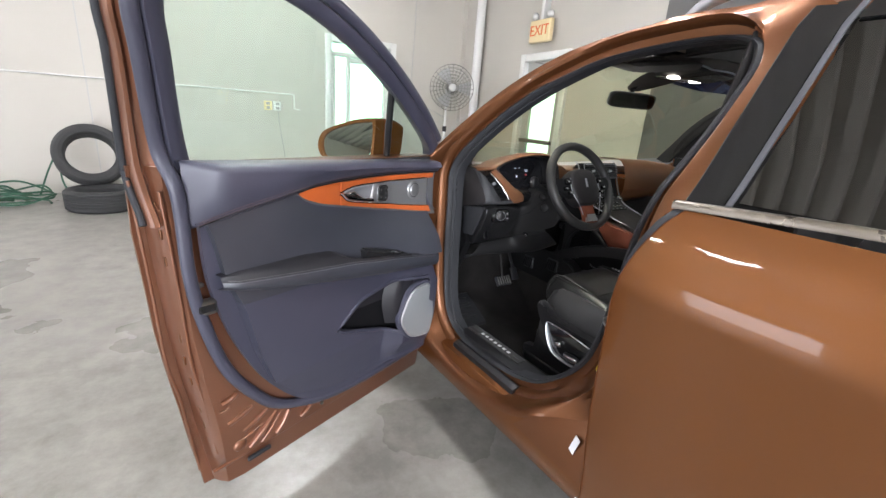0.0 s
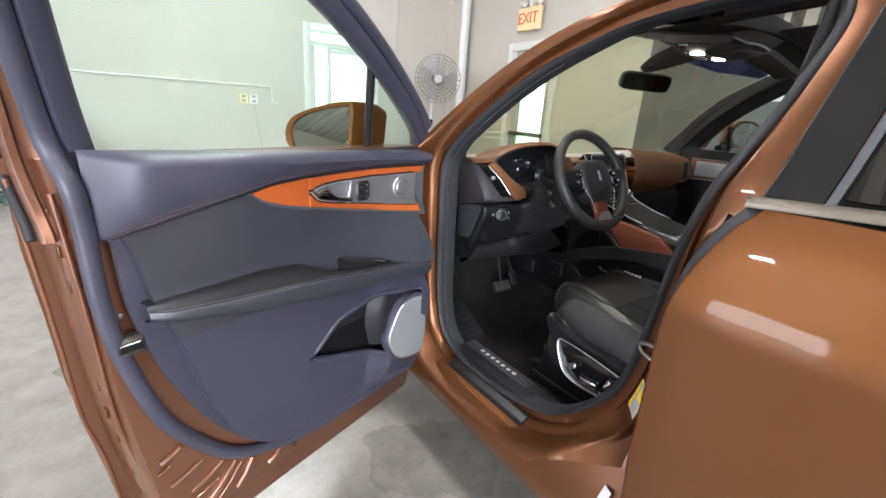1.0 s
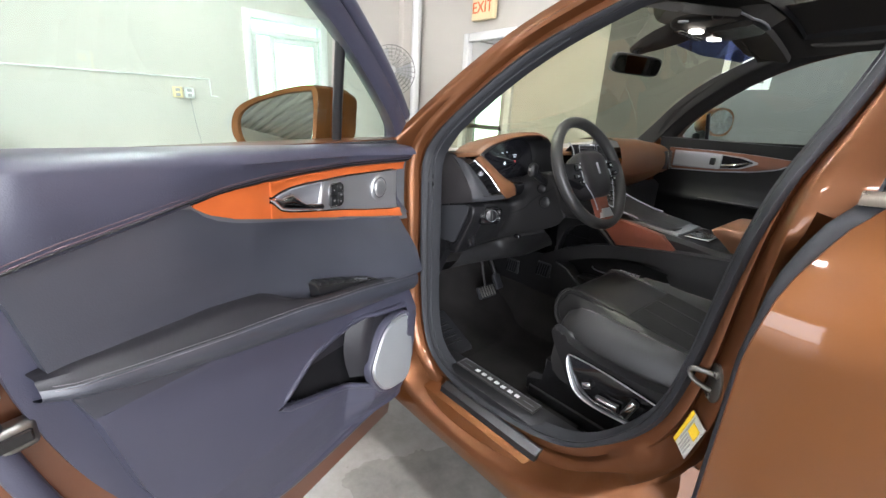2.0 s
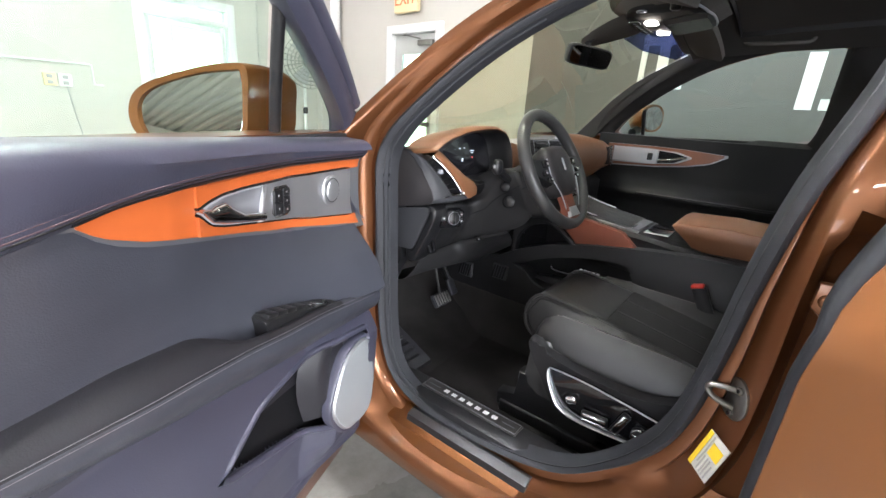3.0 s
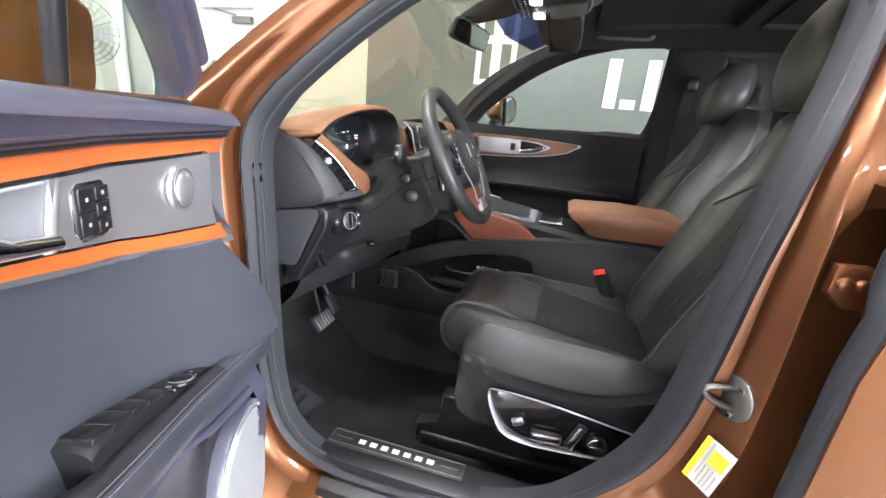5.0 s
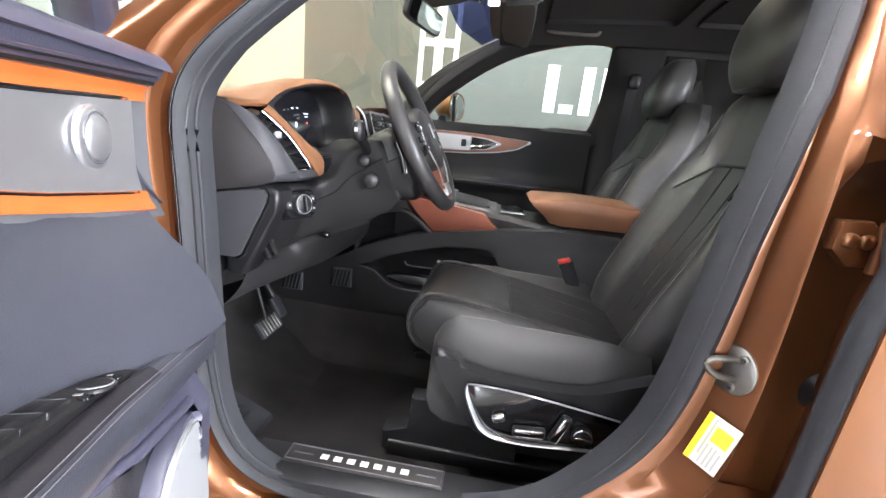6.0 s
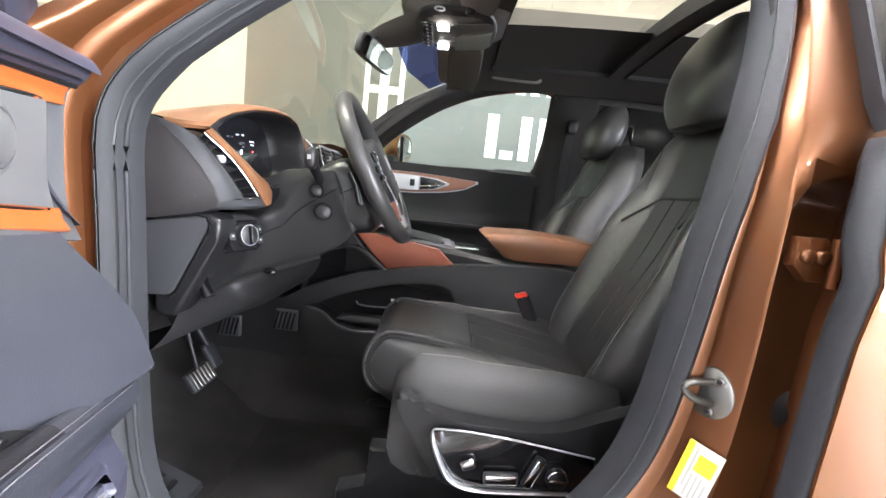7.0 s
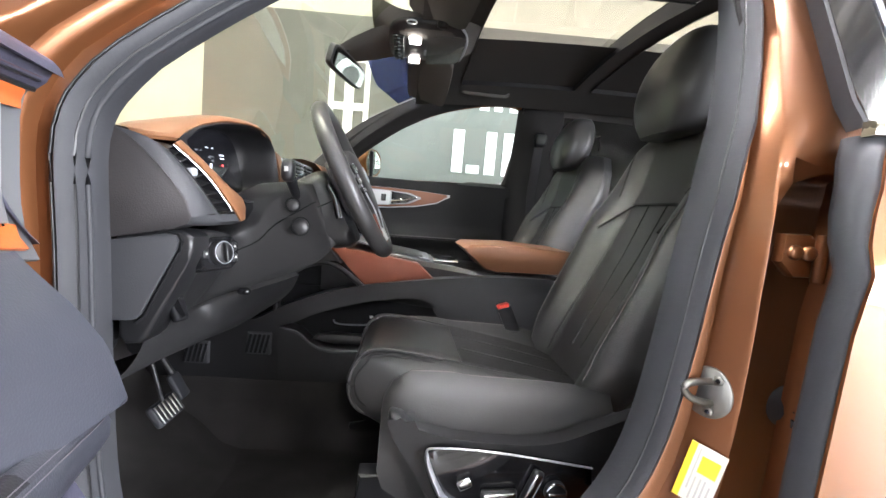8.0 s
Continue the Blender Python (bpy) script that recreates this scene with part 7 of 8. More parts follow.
part("console_top", loft([[(-0.112, y, z), (-0.105, y, z + 0.006), (0.105, y, z + 0.006), (0.112, y, z)] for y, z in ((1.068, 0.860), (1.20, 0.874), (1.26, 0.884))]), M_GREYEDGE, console, "satin metal console top", 40)
part("console_slot", box(-0.085, -0.02, 1.09, 1.12, 0.868, 0.8725, 0.002), M_HARD, console)
for y0, z0 in ((1.735, 0.556), (1.562, 0.592)):
    vp = part("floor_vent", box(-0.198, -0.186, y0 - 0.045, y0 + 0.026, z0 - 0.034, z0 + 0.034, 0.006), M_GREYTRIM, console, "black slatted floor air vent")
    for k in range(5):
        part("vent_slat", moved(box(-0.0025, 0.0025, -0.0035, 0.0035, -0.028, 0.028), pose(-0.1985, y0 - 0.032 + 0.0125 * k, z0, 12, 0, 0)), M_PIT, console, "", 0)
part("tunnel_side", sheet([[(-0.187, y, z) for z in (0.47, 0.52, 0.58, 0.66)] for y in (1.50, 1.75, 1.98)]), M_HARD, console, "", 60)
for sgn in (-1, 1):
    part("tunnel_carpet", sheet([[(sgn * x, y, z + 0.004 * noise.noise((y * 9, z * 9, 3 * sgn))) for x, z in ((0.189, 0.480), (0.196, 0.468), (0.205, 0.42), (0.225, 0.36), (0.26, 0.318), (0.30, 0.306))] for y in steps(0.6, 1.95, 24)]), M_CARPET, car, "black carpet drawn up the tunnel", 60)


# ---- seats ----
def seat(cx, dy, name, label, detail):
    def at(p):
        return (cx + p[0], p[1] + dy, p[2])

    def cushion_z(u, v):
        """Top of the cushion: u across -1..1, v from the back 0 to the front 1."""
        z = lerp(v, [0, 0.25, 0.55, 0.8, 1.0], [0.635, 0.662, 0.690, 0.712, 0.715])
        z -= 0.048 * lerp(v, [0.2, 0.7, 1.0], [0, 0.85, 1]) * max(0.0, min(1.0, (abs(u) - 0.56) / 0.07))
        return z + 0.030 * max(0.0, abs(u) - 0.55) / 0.3 * (abs(u) < 0.86) + (0.031 - 0.10 * ((abs(u) - 0.86) / 0.14) ** 2) * (abs(u) >= 0.86)

    nose_ = [(1.195, 0.0), (1.228, -0.020), (1.246, -0.055), (1.248, -0.090), (1.236, -0.125), (1.205, -0.145), (1.15, -0.150)]
    rows = []
    for u in steps(-1, 1, 28):
        hw = 0.255
        cut = 0.0 if abs(u) < 0.58 else 0.075 * min(1.0, (abs(u) - 0.58) / 0.06)
        front = cushion_z(u, 1.0)
        line = [(0.70, 0.55)] + [(0.70 + (1.195 - cut - 0.70) * v, cushion_z(u, v)) for v in steps(0, 1, 14)] + [(y - cut, front + d) for y, d in nose_[1:]] + [(0.9, 0.56)]
        rows.append([at((hw * u, y, z)) for y, z in line])
    s = part(name, loft(rows), M_LEATHER, car, label, 50)
    # seams of the cushion
    if detail:
        for q in (-0.582, 0.582):
            zq = cushion_z(0.55, 1.0)
            for grow, r, out in ((0.0, 0.0042, 0.0), (-0.013, 0.0022, 0.004)):
                line = spline([(0, 1.05 + grow, zq - 0.016 + grow), (0, 1.12 + grow, zq - 0.004 + grow)] + [(0, y + grow * (1 if y > 1.2 else 0), zq + d + grow * lerp(d, [-0.14, -0.02], [-1, 1])) for y, d in nose_], 4)
                part("nose_piping", tube([at((0.255 * q + math.copysign(out, q), p.y, p.z)) for p in line], r, 8), M_LEATHER if r > 0.003 else M_THREAD2, s, "piped edge of the cushion nose")
        for q in (-0.57, 0.57):
            part("seam", tube([at((0.255 * q, 0.72 + (1.195 - 0.72) * v, cushion_z(q, v) + 0.001)) for v in steps(0, 1, 14)] + [at((0.255 * q, y, cushion_z(q, 1) + d + 0.001)) for y, d in nose_[1:5]], 0.0022, 6), M_THREAD2, s, "fine seam")
        part("seam", tube([at((0.255 * u, 0.70 + 0.495 * 0.62, cushion_z(u, 0.62) + 0.001)) for u in steps(-0.57, 0.57, 10)], 0.0022, 6), M_THREAD2, s)
        for q in (-0.85, 0.85):
            part("bolster_seam", tube([at((0.255 * q, 0.74 + (1.12 - 0.74) * v, cushion_z(q, v) + 0.0008)) for v in steps(0, 1, 14)], 0.0018, 6), M_PIPING, s, "fine raised seam")
        part("cushion_insert", sheet([[at((0.255 * u, 0.70 + 0.495 * v, cushion_z(u, v) + 0.0012)) for v in steps(0.04, 0.615, 12)] for u in steps(-0.555, 0.555, 16)]), M_PERFORATED, s, "dull perforated leather cushion insert", 60)
        for q in (-0.2, 0.2):
            part("seam", tube([at((0.255 * q, 0.70 + 0.495 * v, cushion_z(q, v) + 0.001)) for v in steps(0.05, 0.62, 8)], 0.002, 6), M_THREAD2, s)
        part("thigh_seam", tube([at((0.255 * u, 1.238, cushion_z(u, 1) - 0.035)) for u in steps(-0.56, 0.56, 10)], 0.0024, 6), M_THREAD2, s)

    # back rest
    def back_mid(v):
        return Vector((0, lerp(v, [0, 0.25, 0.5, 0.75, 1], [0.680, 0.600, 0.517, 0.445, 0.415]), lerp(v, [0, 1], [0.60, 1.30])))

    def front_at(u, v):
        hw = lerp(v, [0, 0.15, 0.45, 0.75, 0.9, 1], [0.20, 0.245, 0.255, 0.245, 0.215, 0.15])
        a = abs(u)
        d = 0.060 + lerp(v, [0, 0.2, 0.6, 0.8, 1.0], [0.03, 0.055, 0.065, 0.03, 0.0]) * lerp(a, [0.45, 0.60, 0.78, 1], [0, 0.7, 1, 0.9]) - 0.075 * max(0.0, (a - 0.80) / 0.2) ** 2
        d *= lerp(v, [0.93, 1], [1, 0.7])
        m = back_mid(v)
        return Vector((hw * u, m.y + d, m.z))

    rings = []
    for v in [k / 26 for k in range(27)]:
        m, hw = back_mid(v), lerp(v, [0, 0.15, 0.45, 0.75, 0.9, 1], [0.20, 0.245, 0.255, 0.245, 0.215, 0.15])
        back = [Vector((hw * u, m.y - lerp(abs(u), [0, 0.8, 1], [0.075, 0.06, 0.0]), m.z)) for u in steps(1, -1, 8)]
        rings.append([at(p) for p in [front_at(u, v) for u in steps(-1, 1, 26)] + back])
    top = Vector((0, 0.41, 1.305))
    rings.append([at(top + (Vector(p) - Vector(at(top))) * 0.5 + Vector((0, 0, 0.006))) for p in rings[-1]])
    b = part("back_rest", loft(rings), M_LEATHER, s, "black leather back rest with piped seams", 50)
    if detail:
        for q in (-0.50, 0.50):
            part("seam", tube([at(front_at(q * lerp(v, [0, 0.72], [1.0, 0.85]), v) + Vector((0, 0.001, 0))) for v in steps(0.08, 0.70, 20)], 0.0024, 6), M_THREAD2, s)
        part("yoke_seam", tube([at(front_at(u, 0.690 - 0.10 * max(0.0, (abs(u) - 0.38) / 0.22) ** 1.6) + Vector((0, 0.002, 0))) for u in steps(-0.60, 0.60, 14)], 0.0042, 6), M_THREAD2, s)
        for q in (-0.60, 0.60):
            part("seam", tube([at(front_at(q + math.copysign(0.35, q) * t * 0.5, 0.72 + 0.18 * t) + Vector((0, 0.001, 0))) for t in steps(0, 1, 6)], 0.0022, 6), M_THREAD2, s)
            part("piping", tube([at(front_at(math.copysign(0.79, q), v) + Vector((0, 0.001, 0))) for v in steps(0.12, 0.80, 18)], 0.0014, 6), M_PIPING, s, "fine piped seam")
        for q in (-0.22, 0.10):
            part("seam", tube([at(front_at(q * lerp(v, [0.15, 0.69], [0.6, 1.0]), v) + Vector((0, 0.001, 0))) for v in steps(0.15, 0.69, 14)], 0.002, 6), M_THREAD2, s)
    # head restraint
    rings = []
    for t in [k / 12 for k in range(13)]:
        z = (1.255 if cx < 0 else 1.250) + (0.250 if cx < 0 else 0.215) * t
        g = math.sin(math.pi * (0.12 + 0.80 * t)) ** 0.45
        hw, hd = (0.133 if cx < 0 else 0.118) * g, (0.092 if cx < 0 else 0.080) * g
        yc = 0.500 - 0.045 * t
        rings.append([at((hw * math.copysign(abs(math.cos(a)) ** 0.6, math.cos(a)), yc + hd * math.copysign(abs(math.sin(a)) ** 0.75, math.sin(a)) * (1.0 if math.sin(a) > 0 else 0.75), z)) for a in [2 * math.pi * k / 28 for k in range(28)]])
    part("head_restraint", loft(rings), M_LEATHER, s, "black leather head restraint", 60)
    part("restraint_trim", tube([at((q * 0.10, 0.405, z)) for q, z in ((-1, 1.33), (-1, 1.39), (1, 1.39), (1, 1.33))], 0.004, 6), M_CHROME, s)
    for q in (-0.05, 0.05):
        part("restraint_post", tube([at((q, 0.43, 1.24)), at((q, 0.45, 1.33))], 0.007, 8), M_STEEL, s)
    # side shell with switches, base box and rails
    for q in (-1, 1):
        shell = [(1.158, 0.640), (1.146, 0.600), (1.106, 0.54), (1.07, 0.486), (1.02, 0.462), (0.76, 0.470), (0.66, 0.50), (0.66, 0.66), (0.74, 0.640), (0.85, 0.60), (1.0, 0.600), (1.10, 0.618), (1.142, 0.645)]
        part("side_shell", moved(prism([(p.y, p.z) for p in spline([(0, y, z) for y, z in shell], 4, True)], "x", q * 0.262, q * 0.300, 0.012, 3), Matrix.Translation((cx, dy, 0))), M_HARD, s, "dark grained plastic seat side shell", 40)
    part("seat_base", box(cx - 0.22, cx + 0.22, 0.74 + dy, 1.12 + dy, 0.36, 0.555, 0.02), M_HARD, s)
    for q in (-1, 1):
        part("seat_rail", box(cx + q * 0.21 - 0.02, cx + q * 0.21 + 0.02, 0.62 + dy, 1.26 + dy, 0.305, 0.352, 0.006), M_HARD, s)
        part("rail_cover", prism([(1.275, 0.325), (1.275, 0.375), (1.21, 0.385), (1.21, 0.478), (1.12, 0.478), (0.95, 0.47), (0.95, 0.335), (1.10, 0.325)], "x", cx + q * 0.20 - 0.022, cx + q * 0.20 + 0.022, 0.006), M_HARD, s, "black seat rail cover", 40) if detail and cx < 0 else None
    return s


M_PERFORATED = leather("perforated_black_leather", (0.0245, 0.024, 0.0235), 0.6, 240, 0.5, spec=0.25)
M_PIPING = mat("grey_piping", (0.10, 0.09, 0.085), 0.6, 0, 0.1, 10, 300, 0.1)
M_THREAD2 = mat("dark_seam", (0.008, 0.008, 0.008), 0.6, 0, 0.1, 10, 300, 0.1)
driver = seat(-0.405, 0.0, "driver_seat", "black leather driver seat with fine piped seams", True)
seat(0.405, -0.035, "passenger_seat", "black leather passenger seat with fine piped seams", True)

# seat switch panel on the driver's outer shell
sw = [(1.083, 0.582), (1.062, 0.592), (0.95, 0.587), (0.77, 0.563), (0.76, 0.50), (0.81, 0.487), (0.97, 0.476), (1.035, 0.490), (1.066, 0.530)]
part("switch_plate", prism(sw, "x", -0.706, -0.718, 0.003), M_GLOSSBLACK, driver, "gloss black seat switch plate", 30)
part("switch_trim", tube([(-0.719, p.y, p.z) for p in spline([(0, y, z) for y, z in [(0.77, 0.564), (0.95, 0.588), (1.062, 0.593), (1.084, 0.582), (1.066, 0.530), (1.035, 0.489), (0.97, 0.475), (0.81, 0.486)]], 5)], lambda t: 0.0028 + 0.008 * lerp(t, [0.38, 0.5, 0.68, 0.85, 1.0], [0, 0.8, 1, 0.5, 0.25]), 8, flat=(0.6, 1.0), up=(1, 0, 0)), M_SILVER, driver, "bright curved switch trim", 50)
part("seat_switch", moved(box(-0.012, 0.0, -0.034, 0.034, -0.013, 0.013, 0.006), pose(-0.718, 0.945, 0.508, -4, 0, 0)), M_HARD, driver, "chrome-faced cushion switch")
part("switch_face", moved(box(-0.0145, -0.011, -0.030, 0.030, -0.009, 0.009, 0.003), pose(-0.718, 0.945, 0.508, -4, 0, 0)), M_CHROME, driver)
part("seat_switch", moved(box(-0.014, 0.0, -0.011, 0.011, -0.034, 0.034, 0.006), pose(-0.718, 0.885, 0.528, 22, 0, 0)), M_HARD, driver, "chrome-faced back rest switch")
part("switch_face", moved(box(-0.0165, -0.013, -0.008, 0.008, -0.030, 0.030, 0.003), pose(-0.718, 0.885, 0.528, 22, 0, 0)), M_CHROME, driver)
part("seat_switch", moved(box(-0.012, 0.0, -0.014, 0.014, -0.010, 0.010, 0.005), pose(-0.718, 1.010, 0.530, -25, 0, 0)), M_CHROME, driver)
part("lumbar_dial", disc((-0.717, 0.838, 0.517), (-1, 0, 0), 0.021, 0.012, 26, 0.003), M_HARD, driver, "round lumbar switch")
part("dial_ring", tube([(-0.7295, 0.838 + 0.019 * math.cos(a), 0.517 + 0.019 * math.sin(a)) for a in [2 * math.pi * k / 24 for k in range(24)]], 0.002, 6, True), M_CHROME, driver)
part("dial_bar", box(-0.734, -0.728, 0.822, 0.854, 0.514, 0.520, 0.002), M_CHROME, driver)
# belt buckles
bk = part("buckle_stalk", tube([(-0.203, 0.775, 0.60), (-0.203, 0.805, 0.68), (-0.203, 0.838, 0.748)], 0.018, 10, flat=(0.6, 1.2)), M_HARD, driver, "black belt buckle with red button")
part("buckle_button", moved(box(-0.013, 0.013, -0.018, 0.018, -0.004, 0.007, 0.003), pose(-0.203, 0.842, 0.751, -18, 0, 0)), M_RED, driver, "red belt button")

# ---- passenger side of the body and its closed door ----
PW = [(1.46, 1.165), (1.05, 1.178), (0.72, 1.19), (0.652, 1.208), (0.628, 1.36), (0.603, 1.50), (0.630, 1.560), (0.72, 1.570), (0.85, 1.552), (1.02, 1.508), (1.20, 1.424), (1.38, 1.30), (1.48, 1.205)]
pw = spline([(0, y, z) for y, z in PW], 4, True)


def pw_ring(o, dx, skin_=False):
    out, n = [], len(pw)
    for i, p in enumerate(pw):
        t = pw[(i + 1) % n] - pw[i - 1]
        nrm = Vector((0, t.z, -t.y)).normalized()
        if nrm.dot(p - Vector((0, 1.0, 1.33))) < 0:
            nrm = -nrm
        z, y = p.z + nrm.z * o, p.y + nrm.y * o
        out.append(((bx(z) - 0.004 if skin_ else lerp(z, [1.1, 1.2, 1.55], [0.835, 0.82, 0.69])) + dx, y, z))
    return out


pdoor = skin("passenger_door", steps(0.655, 1.66, 20), lambda y: 0.262, lambda y: 1.158, lambda y, z: bx(z), M_PAINT, 1, "closed copper passenger door with black inner trim")
part("window_frame", loft([pw_ring(0.0, 0.03), pw_ring(0.004, 0.0), pw_ring(0.02, -0.018), pw_ring(0.05, -0.024), pw_ring(0.085, -0.03)], True, False), M_PILLAR, pdoor, "charcoal window surround", 60)
part("outer_frame", loft([pw_ring(0.0, 0.02), pw_ring(0.005, -0.01, True), pw_ring(0.04, 0.0, True), pw_ring(0.06, 0.0, True)], True, False), M_PAINT, pdoor, "", 60)
bm = bmesh.new()
bm.faces.new([bm.verts.new((lerp(z, [1.1, 1.2, 1.6], [0.862, 0.85, 0.69]), y, z)) for y, z in PW])
bmesh.ops.triangulate(bm, faces=bm.faces)
part("window_pane", bm, M_GLASS, pdoor, "clear door glass", 0).visible_shadow = False
part("glass_post", tube([(0.85, 1.355, 1.17), (0.79, 1.355, 1.30)], 0.010, 8), M_HARD, pdoor)


def ptrim_x(y, z):
    return 0.80 - lerp(z, [0.40, 0.60, 0.84, 0.87, 0.90, 1.0, 1.15], [0.0, 0.015, 0.03, 0.055, 0.015, 0.01, 0.015])


part("door_trim", sheet([[(ptrim_x(y, z), y, z) for z in (0.40, 0.50, 0.62, 0.74, 0.82, 0.845, 0.86, 0.875, 0.885, 0.91, 0.96, 1.02, 1.08, 1.13, 1.155, 1.17)] + [(0.83, y, 1.172 + 0.02 * (y < 0.9))] for y in steps(1.56, 0.64, 14)], 0.004), M_SHADETRIM, pdoor, "black leather passenger door trim, darkened for its shade", 60)


def plens(y0, y1, top, low, o, n=20, m=4):
    return sheet([[(ptrim_x(y, low(y) + (top(y) - low(y)) * k / m) - o, y, low(y) + (top(y) - low(y)) * k / m) for k in range(m + 1)] for y in steps(y0, y1, n)], 0.003)


def pt(y):
    return lerp(y, [0.94, 1.1, 1.25, 1.5], [1.108, 1.118, 1.122, 1.12])


def pl(y):
    return lerp(y, [0.94, 1.0, 1.1, 1.25, 1.5], [1.104, 1.066, 1.042, 1.024, 1.01])


part("inlay_surround", plens(0.935, 1.50, lambda y: pt(y) + 0.001, lambda y: pl(y) - 0.006, 0.003), M_SATIN, pdoor, "bright edge of the inlay", 60)
part("wood_inlay", plens(0.95, 1.50, pt, pl, 0.006), M_WOOD, pdoor, "brown veneer inlay", 60)
part("plate_edge", plens(1.085, 1.47, lambda y: lerp(y, [1.085, 1.15, 1.3, 1.47], [1.085, 1.104, 1.110, 1.108]), lambda y: lerp(y, [1.085, 1.15, 1.3, 1.47], [1.077, 1.046, 1.030, 1.026]), 0.009), M_SATIN, pdoor, "", 60)
part("handle_plate", plens(1.245, 1.465, lambda y: 1.106, lambda y: 1.034, 0.012), M_SILVER, pdoor, "satin aluminium handle plate", 60)
part("handle_recess", plens(1.105, 1.238, lambda y: lerp(y, [1.105, 1.16, 1.238], [1.084, 1.098, 1.104]), lambda y: lerp(y, [1.105, 1.16, 1.238], [1.078, 1.050, 1.040]), 0.011), M_GLOSSBLACK, pdoor, "", 60)
part("pull_handle", tube(spline([(0.775, 1.235, 1.052), (0.755, 1.18, 1.062), (0.775, 1.11, 1.08)], 5), lambda t: 0.010 - 0.004 * t, 8), M_CHROME, pdoor, "chrome door pull", 60)
part("lock_switch", box(0.762, 0.778, 1.265, 1.29, 1.052, 1.088, 0.003), M_HARD, pdoor)
part("tweeter_cover", disc((0.780, 1.42, 1.07), (-1, 0, 0), 0.030, 0.006, 26, 0.003), M_SILVER, pdoor, "round metal tweeter cover")
part("arm_line", tube([(ptrim_x(y, 0.875) - 0.004, y, 0.878 + 0.008 * (1.2 - y)) for y in steps(1.3, 0.70, 6)], 0.006, 8), M_BLACK, pdoor, "", 60)
# passenger mirror
rings = [[(1.045 + 0.105 * s * math.copysign(abs(math.cos(a)) ** 0.8, math.cos(a)), y, 1.225 + 0.075 * s * math.copysign(abs(math.sin(a)) ** 0.8, math.sin(a))) for a in [2 * math.pi * k / 28 for k in range(28)]] for y, s in ((1.482, 0.93), (1.480, 1.0), (1.52, 1.0), (1.57, 0.85), (1.60, 0.5), (1.605, 0.2))]
PMIR = pose(1.02, 1.36, 1.262, 0, 0, -18) @ Matrix.Translation((-1.045, -1.48, -1.225))
part("mirror_shell", moved(loft(rings), PMIR), M_PAINT, pdoor, "copper mirror shell", 60)
part("mirror_glass", moved(loft([[(1.045 + 0.098 * s * math.cos(a), 1.4785, 1.225 + 0.066 * s * math.sin(a)) for a in [2 * math.pi * k / 28 for k in range(28)]] for s in (1.0, 0.1)]), PMIR), M_MIRROR, pdoor, "door mirror glass", 0)
part("mirror_foot", tube([(0.88, 1.42, 1.18), (0.98, 1.41, 1.20)], 0.022, 10), M_HARD, pdoor)
# pillars between the doors
for q in (-1, 1):
    rows = [[(q * (lerp(z, [0.4, 1.15, 1.55], [0.80, 0.80, 0.655]) + o), y, z) for y, o in ((0.63, 0.045), (0.605, 0.005), (0.52, -0.010), (0.42, 0.005), (0.395, 0.05))] for z in (0.40, 0.7, 1.0, 1.16, 1.3, 1.45, 1.56)]
    part("pillar_cover", sheet(rows, 0.006), M_PILLAR, car, "dark grained centre pillar cover", 60)
    part("belt_webbing", sheet([[(q * (lerp(z, [0.5, 1.15, 1.45], [0.775, 0.772, 0.665])), y - 0.04 * (1.4 - z), z) for y in (0.54, 0.495)] for z in steps(0.6, 1.42, 6)], 0.002), M_BLACK, car, "black seat belt webbing", 60)
    part("belt_guide", ball((q * 0.668, 0.515, 1.42), 0.018, 0.03, 0.035, 14, 8, 0.7), M_HARD, car)
# rear bench
bench = part("rear_bench", box(-0.62, 0.62, -0.30, 0.22, 0.46, 0.66, 0.05, 3), M_LEATHER, car, "black leather rear bench")
part("bench_back", moved(box(-0.62, 0.62, -0.08, 0.08, 0.0, 0.62, 0.05, 3), pose(0, -0.33, 0.60, 18, 0, 0)), M_LEATHER, bench)
for x in (-0.38, 0, 0.38):
    part("bench_restraint", ball((x, -0.55, 1.27), 0.12, 0.05, 0.07, 18, 10, 0.7), M_LEATHER, bench)
part("load_cover", box(-0.60, 0.60, -1.30, -0.60, 0.98, 1.0, 0.008), M_LINER, car)

# ---- overhead: lamps, visors, mirror, grab handles ----
def over_z(x, y):
    """Underside of the overhead console, rounded towards its edges."""
    z = lerp(y, [0.97, 1.02, 1.12, 1.22, 1.30], [1.585, 1.553, 1.540, 1.546, 1.578])
    return z + 0.040 * max(0.0, (abs(x) - 0.085) / 0.065) ** 2


over = part("overhead_console", sheet([[(x, y, over_z(x, y)) for x in steps(-0.155, 0.155, 24)] for y in steps(0.97, 1.30, 18)]), M_VISOR, car, "grey overhead console with map lamps and keys", 60)
M_MAP = glow("map_lamp_glow", (1.0, 0.96, 0.86), 9.0)
M_LIDGREY = mat("glossy_grey_lid", (0.075, 0.071, 0.066), 0.22, 0, 0.08, 10, 300, 0.02)
rim = spline([(-0.135, 1.225, 0), (-0.146, 1.13, 0), (-0.135, 1.035, 0), (-0.075, 1.006, 0), (0.075, 1.006, 0), (0.135, 1.035, 0), (0.146, 1.13, 0), (0.135, 1.225, 0), (0.075, 1.252, 0), (-0.075, 1.252, 0)], 4, True)
